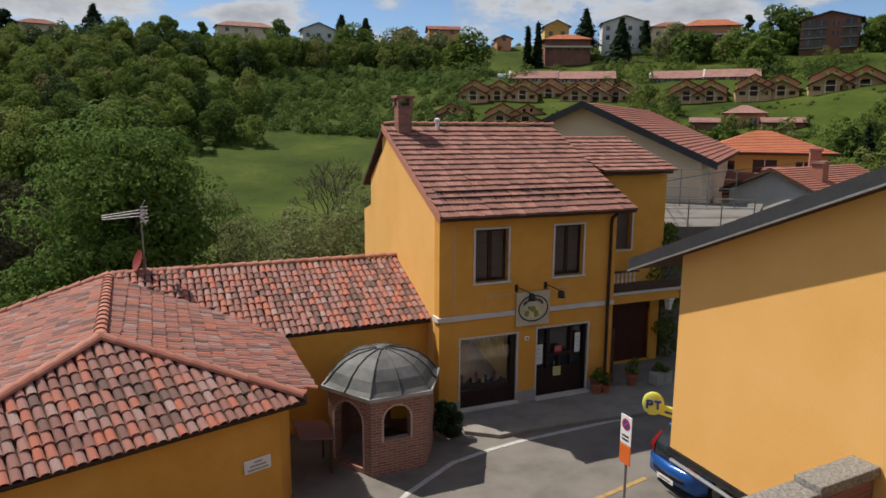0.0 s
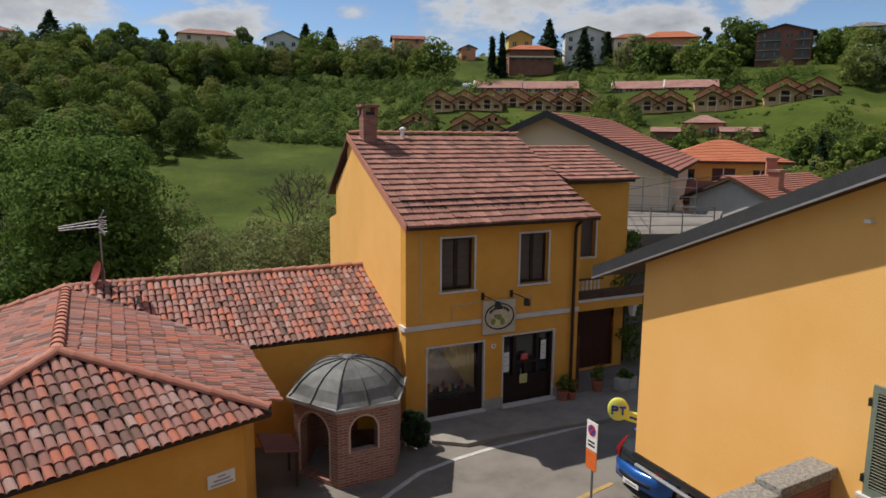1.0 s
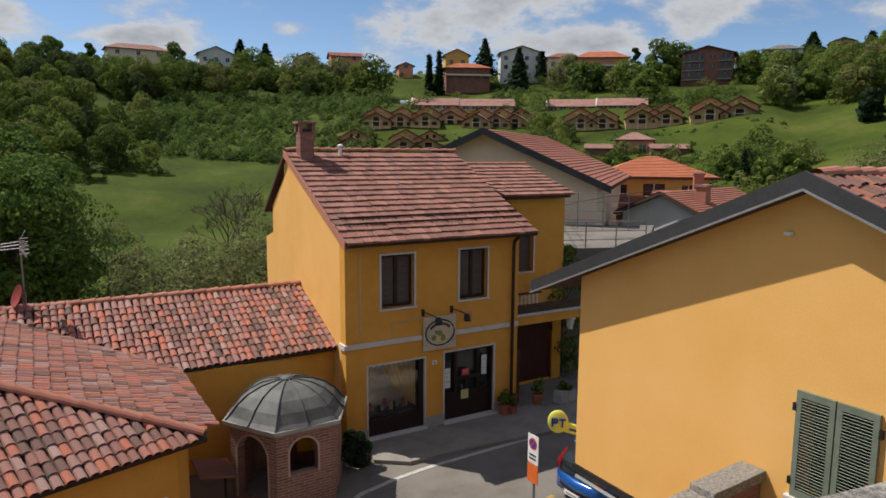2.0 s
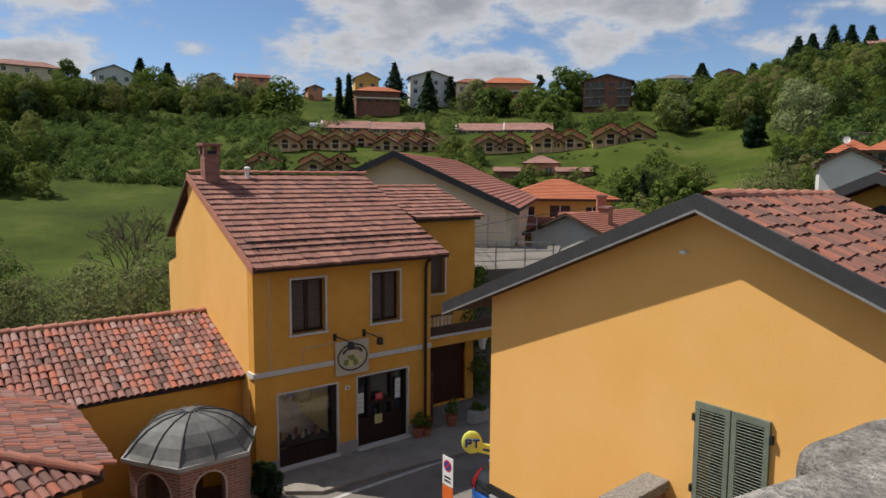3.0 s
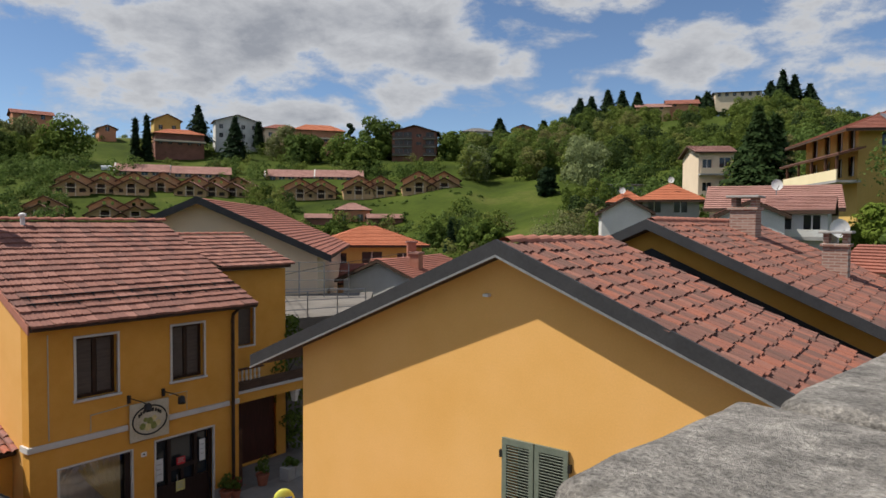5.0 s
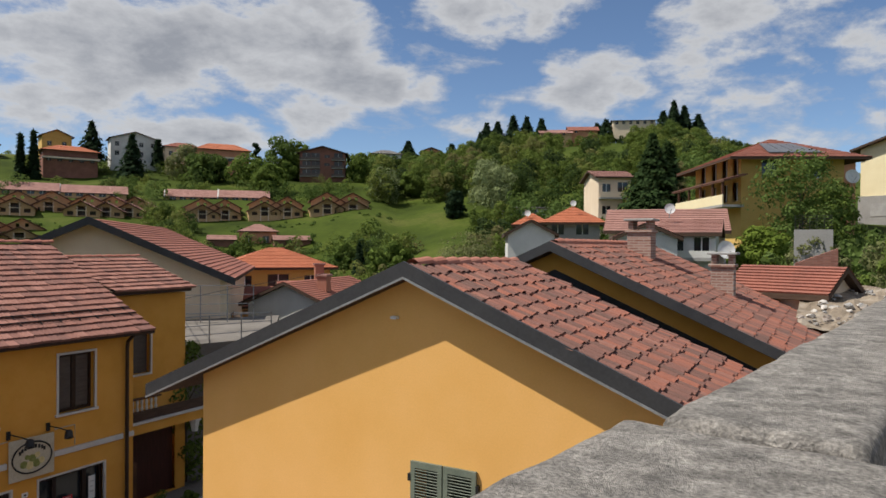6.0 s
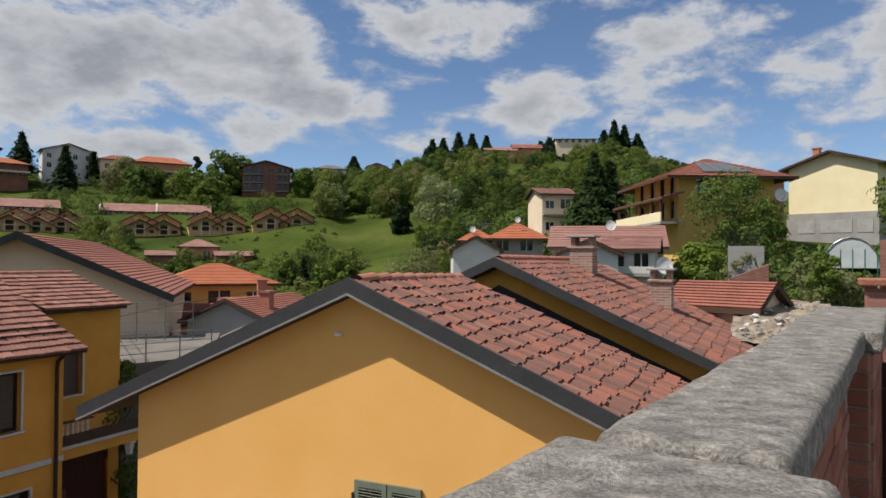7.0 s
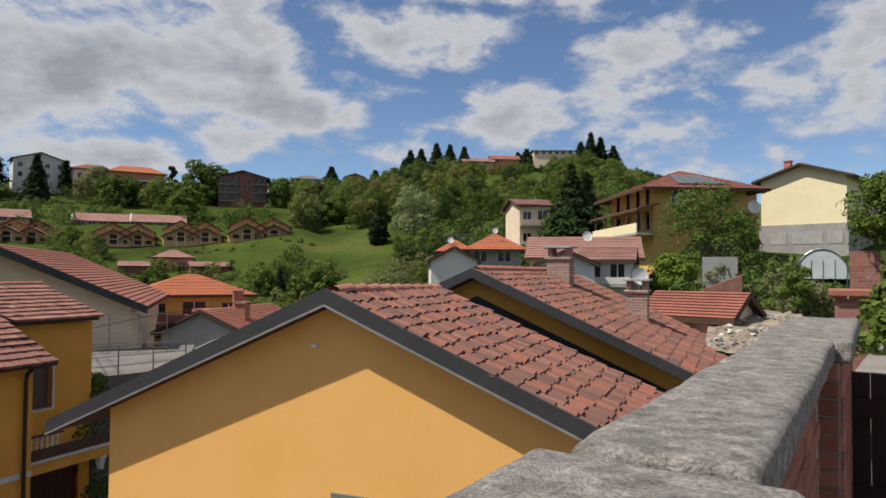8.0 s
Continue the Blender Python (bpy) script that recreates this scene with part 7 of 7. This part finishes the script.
# snow guards and vent on the tiled roof
for yy in (0.32, 0.62):
    zz = e0 + (yy + o) * SLOPE
    for x in [0.25 + 0.5 * k for k in range(12)]:
        part("snow_hook", box(x - 0.012, x + 0.012, -0.14, 0.02, 0.0, 0.02, None, pose(0, yy, zz + 0.09, 25)), M_BLACK, house)
    part("snow_rail", tube([(0.1, yy - 0.05, zz + 0.10), (5.95, yy - 0.05, zz + 0.10)], 0.016, sides=6), M_BLACK, house, "dark snow guard rail")
vp = thing("vent_pipe", HOUSE @ pose(1.62, 4.2, 7.75), "white capped vent pipe on the tiled roof", "vent")
part("pipe", tube([(0, 0, 0), (0, 0, 0.42)], 0.06, sides=12), M_WHITE, vp)
part("cap", lathe([(0.1, 0.4), (0.1, 0.46), (0.03, 0.5), (0.001, 0.5)], 12), M_WHITE, vp)
part("collar", lathe([(0.16, 0.02), (0.13, 0.1), (0.07, 0.16)], 12), M_BARGE_EDGE, vp)
# extension details
for k in range(9):
    x = 5.85 + k * 0.16
    part("baluster", lathe([(0.03, 3.1), (0.05, 3.16), (0.025, 3.25), (0.045, 3.36), (0.03, 3.44)], 8, None, (x, 0.92, 0)), M_TRIM, ext, "pale turned baluster")
part("handrail", box(5.72, 7.3, 0.86, 0.98, 3.442, 3.49), M_DOORWOOD, ext)
solid("meter_cabinet", box(5.78, 6.18, 0.5, 0.85, 0, 1.75, bevel=0.01), M_DOORWOOD, "tall brown metal cabinet beside the garage", "cabinet", HOUSE)
ln = thing("wall_lantern", HOUSE @ pose(8.75, 1.1, 2.0), "pale glass lantern on a wall bracket", "lantern")
part("bracket", tube([(0, 0.7, 0.2), (0, 0.35, 0.5), (0, 0, 0.52)], 0.02, sides=6), M_BLACK, ln)
part("glass", lathe([(0.1, 0.0), (0.17, 0.36), (0.17, 0.37), (0.001, 0.37)], 6), M_LACE, ln)
part("hood", lathe([(0.22, 0.37), (0.12, 0.5), (0.03, 0.56), (0.001, 0.58)], 6), M_WHITE, ln)
x, y = in_house(9.3, 2.2).xy
tree("shrub", (x, y, 0.0), 5.0, 1.0, "dark green shrub behind the garage corner", M_LEAF_A, 2200, 0.07, "broad", 0.06, "shrub", 0.04, 12, 301)

# ---- pots and plants on the pavement ----
M_POT = material("terracotta", [(0.30, 0.10, 0.06), (0.38, 0.14, 0.085)], 0.85, 6, 40, 0.1)
for u, w_, sc, flower in ((5.02, -0.28, 1.0, 0), (5.3, -0.35, 0.8, 1), (6.45, -0.1, 1.1, 0)):
    pot = thing("plant_pot", HOUSE @ pose(u, w_, 0.1), "terracotta pot with a leafy plant on the pavement", "plant pot", "pots on the pavement")
    part("pot", lathe([(0.12 * sc, 0), (0.17 * sc, 0.26 * sc), (0.19 * sc, 0.27 * sc), (0.19 * sc, 0.31 * sc), (0.15 * sc, 0.31 * sc), (0.14 * sc, 0.27 * sc), (0.001, 0.27 * sc)], 16), M_POT, pot)
    r_ = np.random.default_rng(int(u * 100))
    part("plant", quad_mesh("plant", lobed_crown(r_, 0.55 * sc, 0.24 * sc, 420, 0.035, 6, 0.25) + np.array([0, 0, 0.22 * sc]), M_LEAF_A), None, pot)
    if flower:
        part("flower", quad_mesh("flower", leaf_quads(np.stack([r_.normal(0, 0.1, 40), r_.normal(0, 0.1, 40), r_.uniform(0.35, 0.62, 40)], 1), np.tile([0, -0.5, 1.0], (40, 1)), 0.03, r_, 1), M_RED), None, pot, "red flowers")
pt = thing("planter", HOUSE @ pose(7.35, -0.35, 0.1, 0, 0, 8), "square grey stone planter with sparse plants", "planter")
part("trough", box(-0.34, 0.34, -0.18, 0.18, 0, 0.4, bevel=0.015), M_KERB, pt)
part("divider", box(-0.02, 0.02, -0.19, -0.181, 0.02, 0.38), M_PLINTH, pt)
part("plant", quad_mesh("plant", lobed_crown(np.random.default_rng(3), 0.3, 0.3, 420, 0.04, 5, 0.2) + np.array([0, 0, 0.33]), M_LEAF_A), None, pt)
x, y = 0.12, 17.0
tree("potted_shrub", (x, y, 0.0), 0.95, 0.42, "dark green bushy shrub at the house corner", M_LEAF_DARK, 2000, 0.05, "broad", 0.04, "shrub", 0.08, 10, 302)
# tiled canopy under the eaves beside the kiosk
tb = thing("awning_canopy", pose(-3.0, 15.0, 0, 0, 0, 22.5), "small red-brown tiled canopy beside the low building", "canopy")
part("deck", slab([(-0.3, -0.2, 1.05), (0.5, -0.2, 0.9), (0.5, 0.8, 0.9), (-0.3, 0.8, 1.05)], 0.05), M_OLD, tb)
part("post", box(0.4, 0.45, -0.15, -0.1, 0, 0.86), M_UNDER, tb)
part("post", box(0.4, 0.45, 0.68, 0.73, 0, 0.86), M_UNDER, tb)

# street name plate as bars
sp_a, sp_d = Vector((-3.18, 12.86, 0)), Vector((-0.761, -0.648, 0))
pm = Matrix.Translation(sp_a + sp_d * 0.78 + Vector((0, 0, 1.4))) @ pose(0, 0, 0, 0, 0, 40.4)
sg = thing("street_plate", pm, "white stone street plate with three dark lettering bars", "sign")
part("plate", box(0, 0.55, -0.035, -0.005, 0, 0.27, bevel=0.005), M_WHITE, sg)
for x0, x1, z0 in ((0.2, 0.36, 0.19), (0.11, 0.45, 0.115), (0.06, 0.5, 0.04)):
    part("lettering_bar", box(x0, x1, -0.041, -0.036, z0, z0 + 0.035), M_PLINTH, sg)

# antenna and dish on the low ridge
an = thing("tv_antenna", pose(-8.2, 18.72, 3.9), "television aerial with a small red dish on the roof ridge", "antenna")
part("mast", tube([(0, 0, 0), (0, 0, 1.9)], 0.022, sides=6), M_STEEL, an)
part("boom", tube([(-0.95, -0.25, 1.62), (0.15, 0.04, 1.75)], 0.014, sides=5), M_WHITE, an)
for dz in (-0.09, 0.09):
    part("boom", tube([(-0.95, -0.25, 1.62 + dz * 0.6), (0.1, 0.03, 1.74 + dz)], 0.01, sides=5), M_WHITE, an)
for k in range(5):
    part("element", tube([(0.02 + 0.01 * k, -0.12, 1.5 + 0.1 * k), (0.1, 0.2, 1.48 + 0.1 * k)], 0.012, sides=5), M_WHITE, an)
for s in (-1, 1):
    part("reflector_frame", box(-0.01, 0.01, -0.2, 0.2, -0.14, 0.14, None, pose(0.05, 0, 1.74 + 0.2 * s, 0, 30 * s, 20)), M_BARGE_EDGE, an)
M_REDDISH = material("red_dish_paint", [(0.22, 0.03, 0.025), (0.28, 0.05, 0.04)], 0.5, 4, 30, 0)
part("dish", lathe([(0.001, -0.05), (0.2, -0.03), (0.3, 0.02), (0.305, 0.03), (0.18, -0.01), (0.001, -0.03)], 20), M_REDDISH, an, "red dish", pose(-0.12, -0.1, 0.42, 70, 0, -50))
part("dish_arm", box(-0.04, 0.04, -0.03, 0.03, 0.15, 0.5), M_STEEL, an)

# ---- signs and the parked car ----
ps = thing("parking_sign", pose(3.82, 13.35, 0, 0, 0, 12), "no-parking sign with an orange plate on a grey pole", "road sign")
part("pole", tube([(0, 0, 0), (0, 0, 2.2)], 0.028, sides=10), M_STEEL, ps)
part("panel", box(-0.17, 0.17, -0.05, -0.035, 1.6, 2.22, bevel=0.004), M_WHITE, ps, "", pose(0, 0, 0, 0, 0, -78))
M_BLUE = material("sign_blue", [(0.03, 0.05, 0.22), (0.04, 0.07, 0.27)], 0.5, 3, 30, 0)
M_ORANGE = material("sign_orange", [(0.62, 0.12, 0.02), (0.70, 0.16, 0.03)], 0.5, 3, 30, 0)
sd = part("disc", lathe([(0.125, 0), (0.125, 0.006), (0.001, 0.006)], 24), M_RED, ps, "red and blue no-parking disc", pose(0, 0, 0, 0, 0, -78) @ pose(0, -0.05, 2.03, 90))
part("disc_centre", lathe([(0.095, 0.007), (0.095, 0.01), (0.001, 0.01)], 24), M_BLUE, sd)
part("disc_bar", box(-0.095, 0.095, -0.015, 0.015, 0.011, 0.014, None, pose(0, 0, 0, 0, 0, 45)), M_RED, sd)
for z in (1.68, 1.76):
    part("lettering_bar", box(-0.11, 0.1, -0.055, -0.051, z, z + 0.04), M_BLACK, ps, "", pose(0, 0, 0, 0, 0, -78))
part("orange_plate", box(-0.17, 0.17, -0.05, -0.035, 1.17, 1.58, bevel=0.004), M_ORANGE, ps, "orange plate", pose(0, 0, 0, 0, 0, -78))

M_PTY = material("lime_yellow_enamel", [(0.66, 0.66, 0.10), (0.72, 0.72, 0.14)], 0.35, 2, 20, 0, mottle=0.2)
po = thing("post_sign", YM @ pose(-0.66, 0.12, 2.86, 0, 0, 50) @ Matrix.Scale(0.74, 4), "lime yellow oval wall sign with dark blue marks", "sign")
bm = bmesh.new()
bmesh.ops.create_uvsphere(bm, u_segments=24, v_segments=12, radius=0.3)
bmesh.ops.scale(bm, vec=(0.9, 0.3, 1.05), verts=bm.verts)
part("bulb", bm, M_PTY, po)
part("tail", box(0.2, 0.75, -0.05, 0.05, -0.22, 0.04, None, pose(0, 0, 0, 0, 12, 0), 0.02), M_PTY, po)
for b in ((-0.17, -0.12, -0.11, 0.12), (-0.12, -0.04, 0.07, 0.12), (-0.12, -0.04, -0.02, 0.03), (-0.045, 0.0, -0.01, 0.11), (0.03, 0.2, 0.07, 0.12), (0.09, 0.14, -0.11, 0.07)):
    part("blue_mark", box(b[0], b[1], -0.115, -0.07, b[2], b[3]), M_BLUE, po)
part("blue_mark", box(0.32, 0.62, -0.06, -0.052, -0.13, -0.07, None, pose(0, 0, 0, 0, 12, 0)), M_BLUE, po)

# car: x ahead, y to its left, rear bumper at x = 0
M_CAR = material("blue_car_paint", [(0.014, 0.09, 0.34), (0.018, 0.11, 0.40)], 0.22, 2, 20, 0, metal=0.3, spec=0.6, mottle=0.1)
M_TYRE = material("tyre_rubber", [(0.012, 0.012, 0.012), (0.022, 0.022, 0.022)], 0.85, 8, 60, 0.2)
M_PLASTIC = material("black_plastic", [(0.010, 0.010, 0.011), (0.018, 0.018, 0.02)], 0.45, 6, 50, 0.05)
M_TAIL = material("tail_lamp_red", [(0.16, 0.008, 0.01), (0.24, 0.012, 0.014)], 0.15, 4, 20, 0, spec=0.7)
CM = pose(5.12, 14.3, 0, 0, 0, 24) @ Matrix.Scale(0.95, 4)
car = thing("parked_car", CM, "small bright blue hatchback parked beside the house", "car")


def loft(sections, bm=None):
    bm = bm or bmesh.new()
    rows = [[bm.verts.new(p) for p in s] for s in sections]
    for a, b in zip(rows, rows[1:]):
        for k in range(len(a) - 1):
            bm.faces.new((a[k], a[k + 1], b[k + 1], b[k]))
    if len(rows[0]) > 2:
        bm.faces.new(rows[0][::-1])
        bm.faces.new(rows[-1])
    for f in bm.faces:
        f.smooth = True
    return bm


def car_section(x, half, low, belt, top, topw):
    side = [(x, half * 0.86, low), (x, half * 0.99, low + 0.12), (x, half, (low + belt) / 2), (x, half * 0.96, belt), (x, topw + (half - topw) * 0.35, belt + (top - belt) * 0.55), (x, topw, top - 0.06), (x, topw * 0.7, top)]
    return side + [(a, -b, c) for a, b, c in side[::-1]]


part("body", loft([car_section(0.0, 0.70, 0.34, 0.74, 0.80, 0.60), car_section(0.1, 0.78, 0.24, 0.86, 1.0, 0.62), car_section(0.35, 0.80, 0.2, 0.92, 1.34, 0.54), car_section(0.62, 0.81, 0.2, 0.93, 1.45, 0.55), car_section(1.3, 0.81, 0.2, 0.92, 1.48, 0.56),
                   car_section(1.95, 0.81, 0.2, 0.90, 1.42, 0.54), car_section(2.6, 0.80, 0.2, 0.9, 0.98, 0.6), car_section(3.1, 0.78, 0.22, 0.82, 0.86, 0.6), car_section(3.42, 0.68, 0.3, 0.62, 0.66, 0.5)]), M_CAR, car)
part("tailgate", loft([[(-0.02, -0.60, 0.70), (-0.05, 0.0, 0.70), (-0.02, 0.60, 0.70)], [(-0.02, -0.60, 0.86), (-0.06, 0.0, 0.86), (-0.02, 0.60, 0.86)], [(0.05, -0.58, 1.02), (0.01, 0.0, 1.02), (0.05, 0.58, 1.02)],
                       [(0.19, -0.55, 1.22), (0.15, 0.0, 1.22), (0.19, 0.55, 1.22)], [(0.36, -0.5, 1.39), (0.33, 0.0, 1.4), (0.36, 0.5, 1.39)]]), M_GLASS, car, "black tailgate with dark glass")
part("wiper", tube([(-0.07, 0.02, 0.92), (-0.03, 0.36, 0.98)], 0.012, sides=5), M_PLASTIC, car)
part("spoiler", box(0.3, 0.52, -0.52, 0.52, 1.4, 1.455, bevel=0.02), M_CAR, car)
for s in (-1, 1):
    part("tail_lamp", loft([[(-0.05, s * 0.58, 0.76), (-0.03, s * 0.72, 0.78), (0.10, s * 0.80, 0.80)], [(-0.03, s * 0.59, 0.92), (-0.02, s * 0.72, 0.94), (0.16, s * 0.80, 0.95)],
                            [(0.08, s * 0.60, 1.1), (0.10, s * 0.69, 1.12), (0.24, s * 0.74, 1.14)], [(0.17, s * 0.57, 1.24), (0.19, s * 0.62, 1.25), (0.28, s * 0.65, 1.26)]]), M_TAIL, car, "red tail lamp")
    part("side_window", loft([[(0.75, s * 0.77, 0.98), (0.8, s * 0.63, 1.36)], [(1.85, s * 0.77, 0.98), (1.75, s * 0.62, 1.37)]]), M_GLASS, car)
part("bumper", loft([[(0.30, -0.83, z), (0.02, -0.76, z), (-0.10 - dx, -0.45, z), (-0.14 - dx, 0.0, z), (-0.10 - dx, 0.45, z), (0.02, 0.76, z), (0.30, 0.83, z)] for z, dx in ((0.26, -0.06), (0.36, 0.0), (0.5, 0.03), (0.62, 0.02), (0.70, -0.04), (0.72, -0.1))]), M_CAR, car)
part("bumper_strip", loft([[(0.06, -0.77, z), (-0.14, -0.45, z), (-0.18, 0.0, z), (-0.14, 0.45, z), (0.06, 0.77, z)] for z in (0.44, 0.53)]), M_PLASTIC, car)
np_ = part("number_plate", box(-0.198, -0.186, -0.26, 0.26, 0.32, 0.43), M_WHITE, car)
part("plate_bar", box(-0.203, -0.199, -0.18, 0.18, 0.35, 0.4), M_PLINTH, np_)
for wx in (0.62, 2.8):
    for s in (-1, 1):
        wh = part("wheel", lathe([(0.29, -0.09), (0.3, -0.06), (0.3, 0.06), (0.29, 0.09), (0.2, 0.1), (0.001, 0.08)], 24), M_TYRE, car, "", pose(wx, s * 0.72, 0.3, -90 * s))
        part("rim", lathe([(0.19, 0.08), (0.19, 0.105), (0.14, 0.1), (0.05, 0.115), (0.001, 0.115)], 10), M_BARGE_EDGE, wh)
# overhead cable across the yard
solid("overhead_cable", tube([tuple(in_house(8.5, 2.2, 6.1)), (11, 28, 6.2), (17, 31, 6.6)], 0.012, sides=5), M_BLACK, "thin dark overhead cable", "cable")
